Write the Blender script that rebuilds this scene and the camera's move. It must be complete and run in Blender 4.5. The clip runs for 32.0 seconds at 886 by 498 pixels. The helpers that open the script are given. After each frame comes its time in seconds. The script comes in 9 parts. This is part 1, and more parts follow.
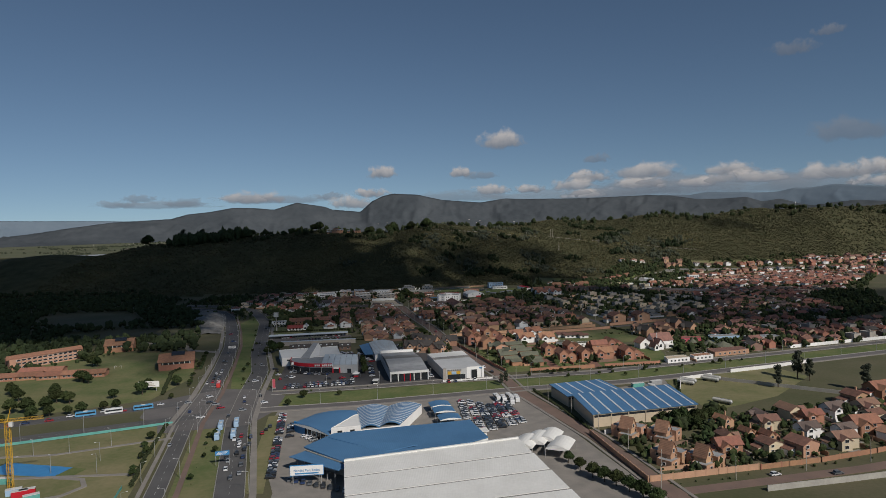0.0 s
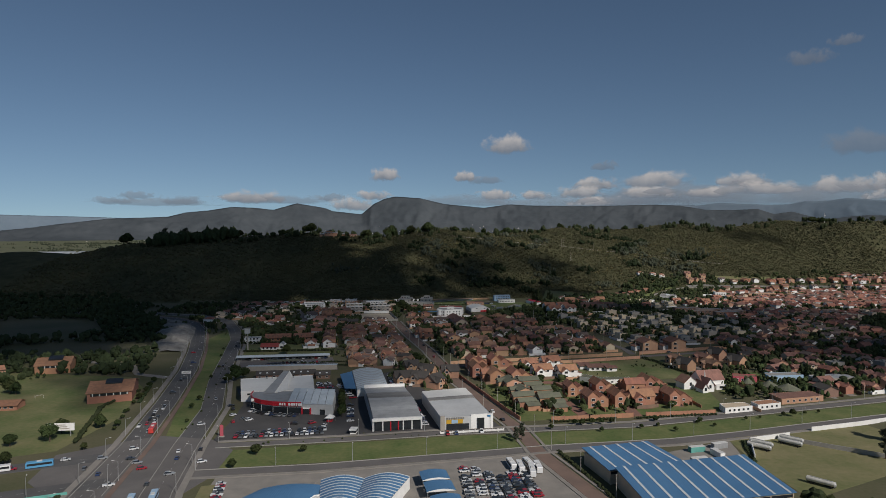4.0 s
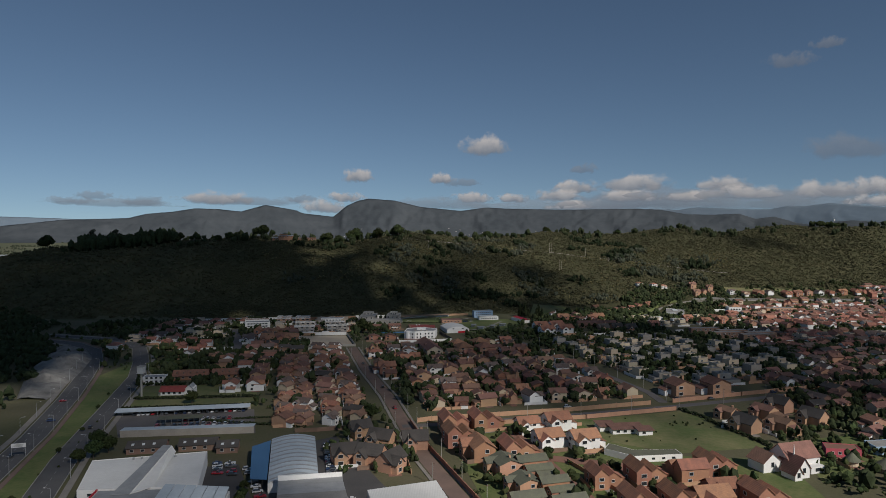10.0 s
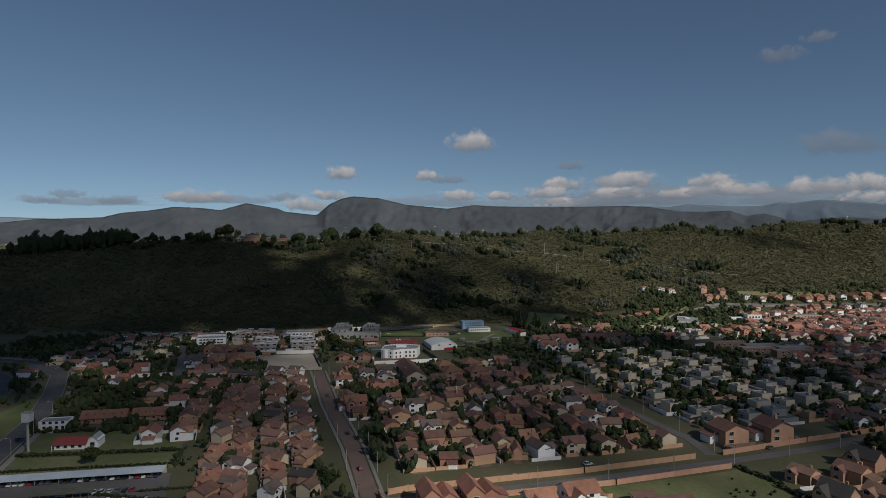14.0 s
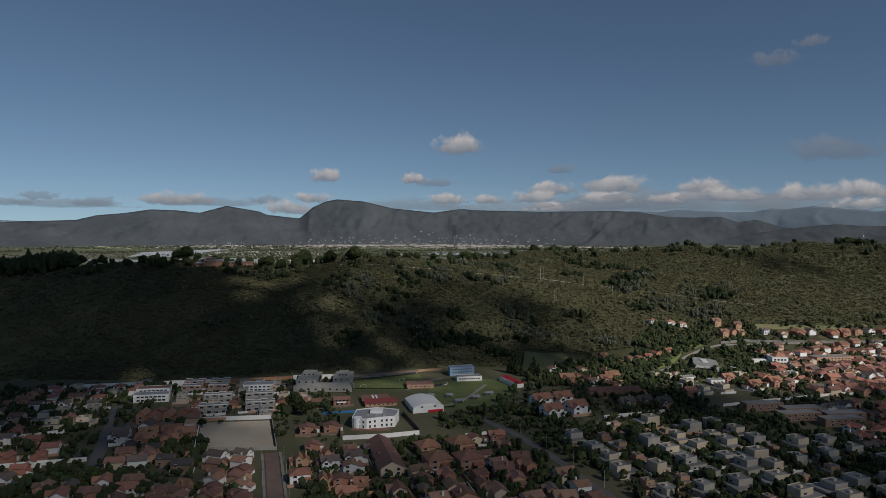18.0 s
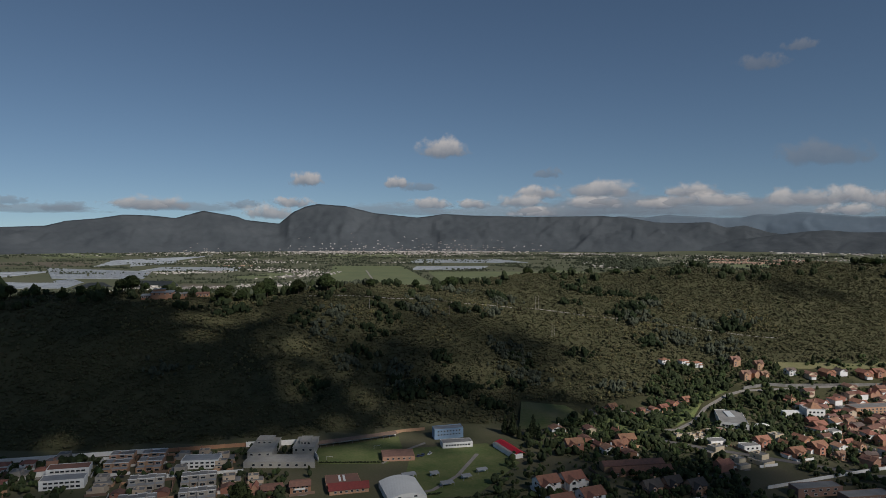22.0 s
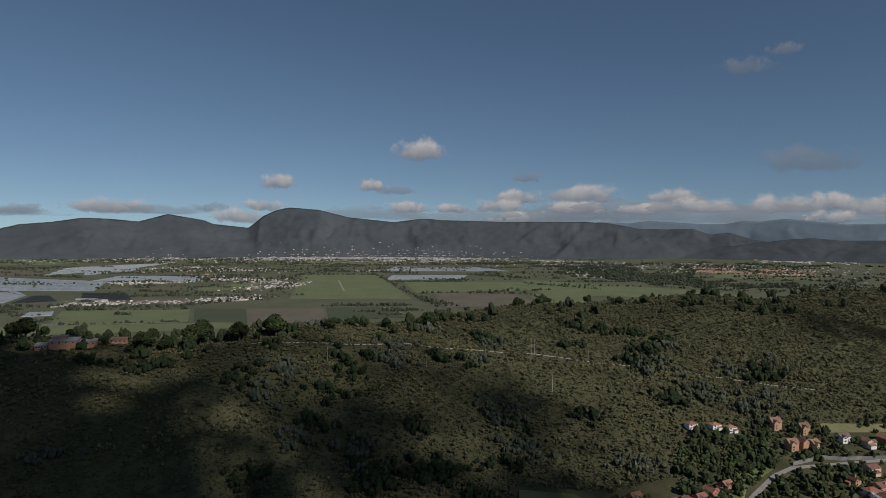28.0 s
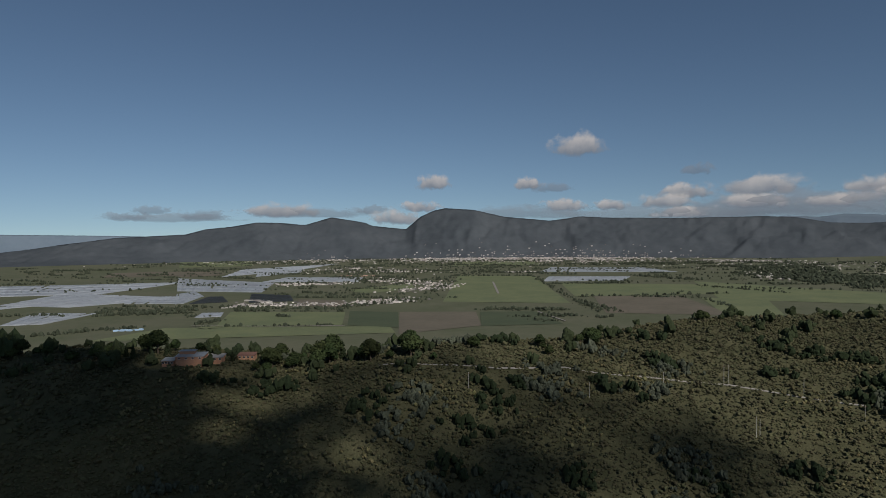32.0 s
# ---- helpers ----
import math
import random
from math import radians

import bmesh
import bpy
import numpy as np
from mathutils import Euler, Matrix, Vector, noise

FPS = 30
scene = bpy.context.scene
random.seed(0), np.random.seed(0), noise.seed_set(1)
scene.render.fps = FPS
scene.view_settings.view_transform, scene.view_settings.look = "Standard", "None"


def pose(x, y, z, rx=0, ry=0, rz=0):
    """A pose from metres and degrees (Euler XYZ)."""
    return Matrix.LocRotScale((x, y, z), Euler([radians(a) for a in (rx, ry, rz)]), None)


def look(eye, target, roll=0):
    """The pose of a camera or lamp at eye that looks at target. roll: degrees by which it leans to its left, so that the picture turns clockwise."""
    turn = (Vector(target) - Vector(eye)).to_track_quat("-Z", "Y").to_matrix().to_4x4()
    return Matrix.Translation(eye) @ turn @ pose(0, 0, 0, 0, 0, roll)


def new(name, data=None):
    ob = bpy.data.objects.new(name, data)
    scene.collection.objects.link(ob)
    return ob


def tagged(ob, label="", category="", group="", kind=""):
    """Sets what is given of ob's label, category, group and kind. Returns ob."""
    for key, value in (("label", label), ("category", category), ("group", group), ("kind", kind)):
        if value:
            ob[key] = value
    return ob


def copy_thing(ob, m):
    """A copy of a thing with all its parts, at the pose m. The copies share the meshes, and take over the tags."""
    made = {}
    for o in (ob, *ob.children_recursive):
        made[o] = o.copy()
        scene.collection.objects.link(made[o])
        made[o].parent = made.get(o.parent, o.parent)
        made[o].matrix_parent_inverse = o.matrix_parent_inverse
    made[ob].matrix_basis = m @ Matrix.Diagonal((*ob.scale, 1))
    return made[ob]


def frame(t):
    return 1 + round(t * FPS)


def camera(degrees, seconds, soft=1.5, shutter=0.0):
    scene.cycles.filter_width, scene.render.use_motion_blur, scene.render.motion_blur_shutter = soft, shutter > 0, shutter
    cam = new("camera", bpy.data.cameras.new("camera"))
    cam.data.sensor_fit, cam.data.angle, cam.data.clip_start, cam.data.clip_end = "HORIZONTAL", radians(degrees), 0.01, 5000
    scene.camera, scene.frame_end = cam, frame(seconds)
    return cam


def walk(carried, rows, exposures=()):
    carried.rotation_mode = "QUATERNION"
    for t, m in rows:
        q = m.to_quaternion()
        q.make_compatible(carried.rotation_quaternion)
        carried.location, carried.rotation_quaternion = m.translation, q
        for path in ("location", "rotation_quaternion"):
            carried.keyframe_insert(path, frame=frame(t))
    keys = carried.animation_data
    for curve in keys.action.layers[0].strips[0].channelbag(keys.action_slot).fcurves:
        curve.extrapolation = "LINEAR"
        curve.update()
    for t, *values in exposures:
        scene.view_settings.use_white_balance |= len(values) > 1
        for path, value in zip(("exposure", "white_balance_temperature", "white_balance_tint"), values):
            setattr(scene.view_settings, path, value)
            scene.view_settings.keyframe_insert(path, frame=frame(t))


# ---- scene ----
cam = camera(68.0, 32.0, soft=0.55)
PATH = [
    (0, (29.97, -73.61, 109.98), (23.898, 26.124, 106.075), -1.70),
    (0.5, (29.09, -60.92, 110.10), (22.688, 38.806, 106.282), -1.48),
    (1, (28.25, -48.22, 110.22), (21.469, 51.484, 106.470), -1.26),
    (1.5, (27.45, -35.51, 110.34), (20.485, 64.177, 106.721), -1.05),
    (2, (26.70, -22.81, 110.45), (19.805, 76.889, 107.033), -0.83),
    (2.5, (25.99, -10.11, 110.57), (19.221, 89.602, 107.276), -0.61),
    (3, (25.32, 2.59, 110.68), (18.619, 102.308, 107.445), -0.40),
    (3.5, (24.69, 15.38, 110.67), (18.102, 115.106, 107.471), -0.31),
    (5.5, (22.58, 66.51, 110.61), (17.239, 166.327, 107.609), 0.04),
    (6, (22.14, 79.29, 110.60), (17.228, 179.132, 107.755), 0.13),
    (6.5, (21.90, 92.00, 110.55), (17.335, 191.853, 107.725), 0.13),
    (7, (21.70, 104.70, 110.49), (17.476, 204.568, 107.687), 0.14),
    (7.5, (21.53, 117.39, 110.44), (17.842, 217.285, 107.651), 0.15),
    (8, (21.39, 130.08, 110.39), (18.049, 229.988, 107.614), 0.15),
    (8.5, (21.29, 142.77, 110.34), (18.472, 242.693, 107.644), 0.16),
    (9, (21.22, 155.45, 110.29), (18.738, 255.383, 107.616), 0.16),
    (9.5, (21.12, 168.18, 110.25), (18.797, 268.117, 107.622), 0.11),
    (10, (21.06, 180.90, 110.21), (18.316, 280.829, 107.566), 0.06),
    (10.5, (21.03, 193.62, 110.17), (18.743, 293.556, 107.520), 0.01),
    (11, (21.03, 206.33, 110.13), (18.130, 306.250, 107.466), -0.04),
    (11.5, (21.05, 219.03, 110.09), (18.426, 318.957, 107.354), -0.09),
    (12, (21.10, 231.72, 110.06), (18.809, 331.660, 107.308), -0.14),
    (12.5, (21.18, 244.41, 110.02), (19.276, 344.352, 107.198), -0.19),
    (13, (21.29, 257.09, 109.98), (19.731, 357.036, 107.156), -0.24),
    (13.5, (21.27, 269.61, 110.44), (20.160, 369.556, 107.429), -0.20),
    (14, (21.28, 282.12, 112.22), (20.567, 382.072, 109.278), -0.16),
    (14.5, (21.31, 294.62, 114.85), (20.820, 394.575, 111.957), -0.12),
    (16.5, (21.65, 344.52, 130.93), (22.251, 444.471, 127.988), 0.04),
    (17, (21.78, 356.96, 135.43), (22.531, 456.915, 132.448), 0.08),
    (17.5, (21.93, 369.40, 139.76), (22.958, 469.346, 136.736), 0.12),
    (18, (22.10, 381.82, 143.72), (23.446, 481.765, 140.712), 0.16),
    (18.5, (22.25, 394.61, 147.41), (23.693, 494.551, 144.317), 0.16),
    (19, (22.42, 407.39, 151.05), (24.302, 507.321, 147.987), 0.16),
    (19.5, (22.61, 420.15, 154.66), (24.691, 520.080, 151.616), 0.17),
    (20, (22.80, 432.90, 158.23), (25.326, 532.820, 155.217), 0.17),
    (20.5, (23.01, 445.63, 161.78), (25.810, 545.548, 158.794), 0.17),
    (21, (23.24, 458.35, 165.31), (26.329, 558.261, 162.370), 0.17),
    (21.5, (23.82, 471.32, 168.85), (27.123, 571.224, 165.910), 0.16),
    (22, (24.41, 484.28, 172.44), (28.152, 584.166, 169.580), 0.15),
    (22.5, (25.02, 497.22, 176.00), (28.949, 597.096, 173.093), 0.14),
    (23, (25.63, 510.14, 179.46), (29.928, 610.006, 176.648), 0.13),
    (23.5, (26.25, 523.04, 182.76), (30.865, 622.898, 179.970), 0.12),
    (24, (26.87, 535.93, 185.83), (31.779, 635.775, 183.073), 0.11),
    (24.5, (27.25, 547.36, 188.72), (32.613, 647.182, 185.944), 0.16),
    (25, (27.63, 558.78, 191.36), (33.254, 658.582, 188.643), 0.20),
    (25.5, (28.02, 570.17, 193.53), (33.902, 669.962, 190.815), 0.24),
    (27.5, (29.58, 615.56, 200.09), (36.548, 715.281, 197.267), 0.40),
    (28, (29.97, 626.86, 200.85), (37.201, 726.563, 198.115), 0.44),
    (28.5, (30.33, 639.71, 201.27), (37.958, 739.383, 198.540), 0.32),
    (29, (30.68, 652.54, 201.61), (38.609, 752.186, 198.819), 0.20),
    (29.5, (31.04, 665.35, 201.90), (38.434, 765.031, 199.030), 0.07),
    (30, (31.38, 678.13, 202.15), (36.772, 777.943, 199.190), -0.05),
    (30.5, (31.73, 690.90, 202.37), (32.829, 790.843, 199.327), -0.18),
    (31, (32.06, 703.64, 202.59), (28.413, 803.524, 199.552), -0.30),
    (31.5, (32.39, 716.35, 202.81), (22.433, 815.814, 199.883), -0.42),
    (32, (32.71, 729.05, 203.07), (16.239, 827.642, 200.201), -0.55),
]
walk(cam, [(t, look(eye, target, roll)) for t, eye, target, roll in PATH], [(0, -0.5, 6180, 12), (32, -0.5, 6120, 12)])

# ---- world, sun and exposure ----
SUN_EL, SUN_AZ = radians(37), radians(139.5)
SUN = Vector((math.sin(SUN_AZ) * math.cos(SUN_EL), math.cos(SUN_AZ) * math.cos(SUN_EL), math.sin(SUN_EL)))
world = bpy.data.worlds.new("sky")
scene.world = world
world.use_nodes = True
wn = world.node_tree
sky = wn.nodes.new("ShaderNodeTexSky")
sky.sky_type, sky.sun_disc = "NISHITA", False
sky.sun_elevation, sky.sun_rotation = SUN_EL, SUN_AZ
sky.altitude, sky.air_density, sky.dust_density, sky.ozone_density = 2600, 1.0, 0.6, 1.5
# the pale band at the horizon lies below the far mountains
tilt, way = wn.nodes.new("ShaderNodeVectorMath"), wn.nodes.new("ShaderNodeTexCoord")
tilt.operation, tilt.inputs[1].default_value = "ADD", (0, 0, 0.06)
wn.links.new(way.outputs["Generated"], tilt.inputs[0])
wn.links.new(tilt.outputs[0], sky.inputs[0])
haze = wn.nodes.new("ShaderNodeMix")
haze.data_type, haze.blend_type = "RGBA", "MULTIPLY"
haze.inputs["Factor"].default_value, haze.inputs["B"].default_value = 1.0, (1.0, 1.01, 0.92, 1)
wn.links.new(sky.outputs[0], haze.inputs["A"])
wn.links.new(haze.outputs["Result"], wn.nodes["Background"].inputs[0])
wn.nodes["Background"].inputs[1].default_value = 0.08
sun = new("sun", bpy.data.lights.new("sun", "SUN"))
sun.data.energy, sun.data.angle, sun.data.color = 5.0, radians(0.6), (1.0, 0.93, 0.82)
sun.matrix_world = look(SUN * 100, (0, 0, 0))

rng = random.Random(7)


# ---- materials ----
def mat(name, a, b=None, scale=0.3, rough=0.85, metal=0.0, bump=0.0, vary=0.0, hue=0.0, fine=8.0, island=0.0, band=None, spec=0.3):
    """Two colours mixed by noise at two scales; vary and hue: by object; island: by loose piece; band: (axis, period, depth) of ribs."""
    m = bpy.data.materials.new(name)
    m.use_nodes = True
    nt, b = m.node_tree, b or tuple(c * 0.7 for c in a)
    N, Lk = nt.nodes.new, nt.links.new
    bs = nt.nodes["Principled BSDF"]
    bs.inputs["Roughness"].default_value, bs.inputs["Metallic"].default_value = rough, metal
    bs.inputs["Specular IOR Level"].default_value = spec
    tc = N("ShaderNodeTexCoord")
    n1, n2 = N("ShaderNodeTexNoise"), N("ShaderNodeTexNoise")
    n1.inputs["Scale"].default_value, n1.inputs["Detail"].default_value = scale, 4
    n2.inputs["Scale"].default_value, n2.inputs["Detail"].default_value = scale * fine, 3
    for n in (n1, n2):
        Lk(tc.outputs["Object"], n.inputs["Vector"])
    add = N("ShaderNodeMath")
    add.operation = "MULTIPLY_ADD"
    add.inputs[1].default_value = 0.45
    Lk(n2.outputs["Fac"], add.inputs[0])
    Lk(n1.outputs["Fac"], add.inputs[2])
    ramp = N("ShaderNodeMapRange")
    ramp.inputs["From Min"].default_value, ramp.inputs["From Max"].default_value = 0.5, 0.95
    Lk(add.outputs[0], ramp.inputs["Value"])
    mix = N("ShaderNodeMix")
    mix.data_type = "RGBA"
    mix.inputs["A"].default_value, mix.inputs["B"].default_value = (*a, 1), (*b, 1)
    Lk(ramp.outputs["Result"], mix.inputs["Factor"])
    colour = mix.outputs["Result"]
    if vary or hue or island:
        hs = N("ShaderNodeHueSaturation")
        src = N("ShaderNodeNewGeometry").outputs["Random Per Island"] if island else N("ShaderNodeObjectInfo").outputs["Random"]
        mr = N("ShaderNodeMapRange")
        w = island or vary
        mr.inputs["To Min"].default_value, mr.inputs["To Max"].default_value = 1 - w, 1 + w
        Lk(src, mr.inputs["Value"])
        Lk(mr.outputs["Result"], hs.inputs["Value"])
        if hue:
            sn = N("ShaderNodeMath")
            sn.operation = "MULTIPLY_ADD"
            sn.inputs[1].default_value, sn.inputs[2].default_value = 37.0, 0.0
            fr = N("ShaderNodeMath")
            fr.operation = "FRACT"
            Lk(src, sn.inputs[0])
            Lk(sn.outputs[0], fr.inputs[0])
            mh = N("ShaderNodeMapRange")
            mh.inputs["To Min"].default_value, mh.inputs["To Max"].default_value = 0.5 - hue, 0.5 + hue
            Lk(fr.outputs[0], mh.inputs["Value"])
            Lk(mh.outputs["Result"], hs.inputs["Hue"])
        Lk(colour, hs.inputs["Color"])
        colour = hs.outputs["Color"]
    Lk(colour, bs.inputs["Base Color"])
    height = n2.outputs["Fac"]
    if band:
        wv = N("ShaderNodeTexWave")
        wv.bands_direction = band[0]
        wv.inputs["Scale"].default_value = 1.0 / band[1] / 3.1831
        Lk(tc.outputs["Object"], wv.inputs["Vector"])
        height = wv.outputs["Fac"]
    if bump or band:
        bp = N("ShaderNodeBump")
        bp.inputs["Strength"].default_value, bp.inputs["Distance"].default_value = 0.6, band[2] if band else bump
        Lk(height, bp.inputs["Height"])
        Lk(bp.outputs["Normal"], bs.inputs["Normal"])
    return m


def choose(name, colours, rough=0.3, metal=0.0, coat=0.0):
    """One of several paints for each object."""
    m = bpy.data.materials.new(name)
    m.use_nodes = True
    nt = m.node_tree
    bs = nt.nodes["Principled BSDF"]
    bs.inputs["Roughness"].default_value, bs.inputs["Metallic"].default_value = rough, metal
    bs.inputs["Coat Weight"].default_value = coat
    ramp, info = nt.nodes.new("ShaderNodeValToRGB"), nt.nodes.new("ShaderNodeObjectInfo")
    ramp.color_ramp.interpolation = "CONSTANT"
    els = ramp.color_ramp.elements
    while len(els) < len(colours):
        els.new(0.5)
    for i, c in enumerate(colours):
        els[i].position = i / len(colours)
        els[i].color = (*c, 1)
    nt.links.new(info.outputs["Random"], ramp.inputs[0])
    nt.links.new(ramp.outputs[0], bs.inputs["Base Color"])
    return m


M = {
    "earth": mat("earth", (0.072, 0.078, 0.035), (0.12, 0.105, 0.062), 0.02, 1.0, fine=30, bump=0.2),
    "grass": mat("grass", (0.085, 0.115, 0.036), (0.18, 0.165, 0.078), 0.045, 1.0, fine=9, bump=0.3),
    "lawn": mat("lawn", (0.072, 0.108, 0.03), (0.15, 0.155, 0.06), 0.06, 1.0, fine=8, bump=0.3),
    "dry_grass": mat("dry_grass", (0.22, 0.19, 0.1), (0.12, 0.132, 0.05), 0.04, 1.0, fine=9, bump=0.3),
    "asphalt": mat("asphalt", (0.112, 0.108, 0.105), (0.08, 0.078, 0.077), 0.08, 0.9, fine=25),
    "dark_asphalt": mat("forecourt_asphalt", (0.082, 0.078, 0.076), (0.058, 0.056, 0.056), 0.07, 0.9, fine=25),
    "old_asphalt": mat("old_asphalt", (0.15, 0.138, 0.13), (0.11, 0.102, 0.098), 0.06, 0.95, fine=25),
    "brick_road": mat("brick_road", (0.205, 0.14, 0.11), (0.15, 0.108, 0.09), 0.1, 0.95, fine=25),
    "pavement": mat("pavement", (0.27, 0.245, 0.215), (0.2, 0.185, 0.165), 0.15, 0.95, fine=15),
    "red_paving": mat("red_paving", (0.24, 0.12, 0.085), (0.19, 0.11, 0.085), 0.2, 0.95, fine=12),
    "paint": mat("road_paint", (0.38, 0.38, 0.36), (0.25, 0.25, 0.24), 0.5, 0.8),
    "kerb": mat("kerb", (0.34, 0.33, 0.3), (0.24, 0.23, 0.21), 0.4, 0.9),
    "sand": mat("sand", (0.5, 0.42, 0.31), (0.4, 0.33, 0.25), 0.05, 1.0, fine=15, bump=0.1),
    "rock": mat("rock", (0.25, 0.24, 0.22), (0.12, 0.115, 0.105), 0.12, 1.0, fine=10, bump=0.6),
    "brick": mat("brick_wall", (0.4, 0.2, 0.12), (0.31, 0.16, 0.105), 0.3, 0.9, vary=0.12, hue=0.012),
    "brick_pale": mat("pale_brick", (0.47, 0.28, 0.175), (0.38, 0.23, 0.145), 0.3, 0.9, vary=0.1, hue=0.01),
    "brick_brown": mat("brown_brick", (0.26, 0.17, 0.12), (0.2, 0.13, 0.1), 0.3, 0.9, vary=0.15, hue=0.012),
    "white": mat("white_wall", (0.8, 0.785, 0.75), (0.7, 0.685, 0.65), 0.2, 0.8, vary=0.06),
    "cream": mat("cream_wall", (0.58, 0.47, 0.33), (0.48, 0.4, 0.29), 0.2, 0.85, vary=0.1, hue=0.01),
    "grey_wall": mat("grey_wall", (0.4, 0.36, 0.31), (0.31, 0.28, 0.24), 0.2, 0.85, vary=0.1),
    "concrete": mat("raw_concrete", (0.4, 0.38, 0.33), (0.3, 0.28, 0.25), 0.15, 0.9),
    "terracotta": mat("terracotta_tiles", (0.35, 0.165, 0.1), (0.22, 0.115, 0.08), 0.5, 0.85, vary=0.2, hue=0.012, band=("X", 0.4, 0.06)),
    "red_tiles": mat("deep_red_tiles", (0.28, 0.06, 0.05), (0.2, 0.05, 0.045), 0.5, 0.8, band=("X", 0.4, 0.06)),
    "old_tiles": mat("old_terracotta", (0.24, 0.12, 0.085), (0.15, 0.085, 0.065), 0.5, 0.9, vary=0.2, band=("X", 0.4, 0.06)),
    "pale_tiles": mat("pale_terracotta", (0.38, 0.21, 0.13), (0.26, 0.15, 0.1), 0.5, 0.9, vary=0.2, band=("X", 0.4, 0.06)),
    "grey_tiles": mat("grey_brown_tiles", (0.17, 0.125, 0.105), (0.11, 0.085, 0.075), 0.5, 0.9, vary=0.2, band=("X", 0.4, 0.06)),
    "brown_tiles": mat("brown_tiles", (0.25, 0.14, 0.1), (0.17, 0.1, 0.075), 0.25, 0.9, vary=0.22, hue=0.015, band=("X", 0.4, 0.06)),
    "dark_tiles": mat("dark_tiles", (0.085, 0.075, 0.068), (0.06, 0.055, 0.05), 0.25, 0.9, vary=0.2, band=("X", 0.4, 0.05)),
    "moss_roof": mat("mossy_roof", (0.15, 0.155, 0.105), (0.11, 0.11, 0.085), 0.3, 0.95, vary=0.12),
    "grey_roof": mat("grey_roof_sheet", (0.33, 0.335, 0.335), (0.25, 0.255, 0.255), 0.2, 0.6, vary=0.15),
    "pale_metal": mat("pale_metal_cladding", (0.52, 0.52, 0.51), (0.43, 0.43, 0.42), 0.1, 0.5, band=("X", 0.6, 0.02)),
    "pale_roof": mat("pale_roof_sheet", (0.5, 0.55, 0.58), (0.4, 0.45, 0.48), 0.15, 0.55, band=("X", 0.8, 0.03)),
    "flat_roof": mat("flat_roof_felt", (0.25, 0.24, 0.225), (0.17, 0.165, 0.155), 0.15, 0.8, vary=0.25),
    "white_roof": mat("white_roof_sheet", (0.76, 0.745, 0.7), (0.66, 0.645, 0.6), 0.08, 0.55, band=("X", 1.0, 0.05)),
    "blue_roof": mat("blue_roof_sheet", (0.085, 0.195, 0.345), (0.066, 0.155, 0.28), 0.06, 0.45, fine=15, band=("X", 0.9, 0.04)),
    "light_strip": mat("translucent_strip", (0.62, 0.64, 0.64), (0.5, 0.52, 0.52), 0.3, 0.5),
    "glass": mat("window_glass", (0.03, 0.035, 0.04), (0.02, 0.022, 0.025), 0.3, 0.12, spec=0.6),
    "frame": mat("window_frame", (0.62, 0.61, 0.58), (0.5, 0.49, 0.47), 0.5, 0.6),
    "wood": mat("dark_wood", (0.11, 0.06, 0.035), (0.075, 0.045, 0.03), 0.5, 0.7),
    "red": mat("red_sign", (0.5, 0.02, 0.035), (0.42, 0.02, 0.03), 0.2, 0.4),
    "blue_paint": mat("blue_paint", (0.06, 0.24, 0.48), (0.05, 0.2, 0.42), 0.3, 0.5),
    "pale_blue": mat("pale_blue_wall", (0.33, 0.46, 0.6), (0.28, 0.4, 0.52), 0.2, 0.7),
    "pink": mat("pink_wall", (0.5, 0.1, 0.13), (0.42, 0.09, 0.11), 0.2, 0.8),
    "yellow": mat("yellow_paint", (0.55, 0.32, 0.03), (0.45, 0.27, 0.03), 0.3, 0.5),
    "teal": mat("turquoise_mesh", (0.14, 0.38, 0.33), (0.1, 0.29, 0.25), 0.3, 0.8),
    "metal": mat("galvanised_steel", (0.42, 0.42, 0.41), (0.32, 0.32, 0.31), 0.5, 0.5, metal=0.3),
    "tank_white": mat("tank_white", (0.68, 0.66, 0.6), (0.5, 0.48, 0.43), 0.4, 0.45),
    "tyre": mat("tyre_rubber", (0.02, 0.02, 0.02), (0.03, 0.03, 0.03), 1.0, 0.9),
    "trunk": mat("bark", (0.1, 0.075, 0.05), (0.07, 0.055, 0.04), 0.8, 0.95),
    "leaf": mat("leaves", (0.046, 0.06, 0.022), (0.03, 0.042, 0.016), 0.35, 0.9, vary=0.3, hue=0.025, spec=0.1),
    "leaf_dark": mat("dark_leaves", (0.034, 0.044, 0.02), (0.024, 0.032, 0.015), 0.35, 0.9, vary=0.25, hue=0.02, spec=0.1),
    "forest": mat("forest_leaves", (0.092, 0.088, 0.046), (0.06, 0.06, 0.033), 0.014, 0.95, island=0.2, hue=0.03, fine=80, bump=0.5, spec=0.05),
    "garden_leaf": mat("garden_leaves", (0.055, 0.07, 0.028), (0.034, 0.046, 0.02), 0.05, 0.95, island=0.45, hue=0.03, fine=60, bump=0.4, spec=0.05),
    "blue_gum": mat("blue_gum_leaves", (0.082, 0.09, 0.062), (0.046, 0.052, 0.036), 0.05, 0.95, island=0.3, fine=40, bump=0.4, spec=0.05),
    "dry_scrub": mat("dry_scrub_leaves", (0.14, 0.125, 0.06), (0.085, 0.078, 0.04), 0.05, 0.95, island=0.35, hue=0.02, fine=40, bump=0.4, spec=0.05),
    "forest_floor": mat("forest_floor", (0.05, 0.052, 0.027), (0.098, 0.092, 0.05), 0.05, 1.0, fine=14, bump=1.2, spec=0.05),
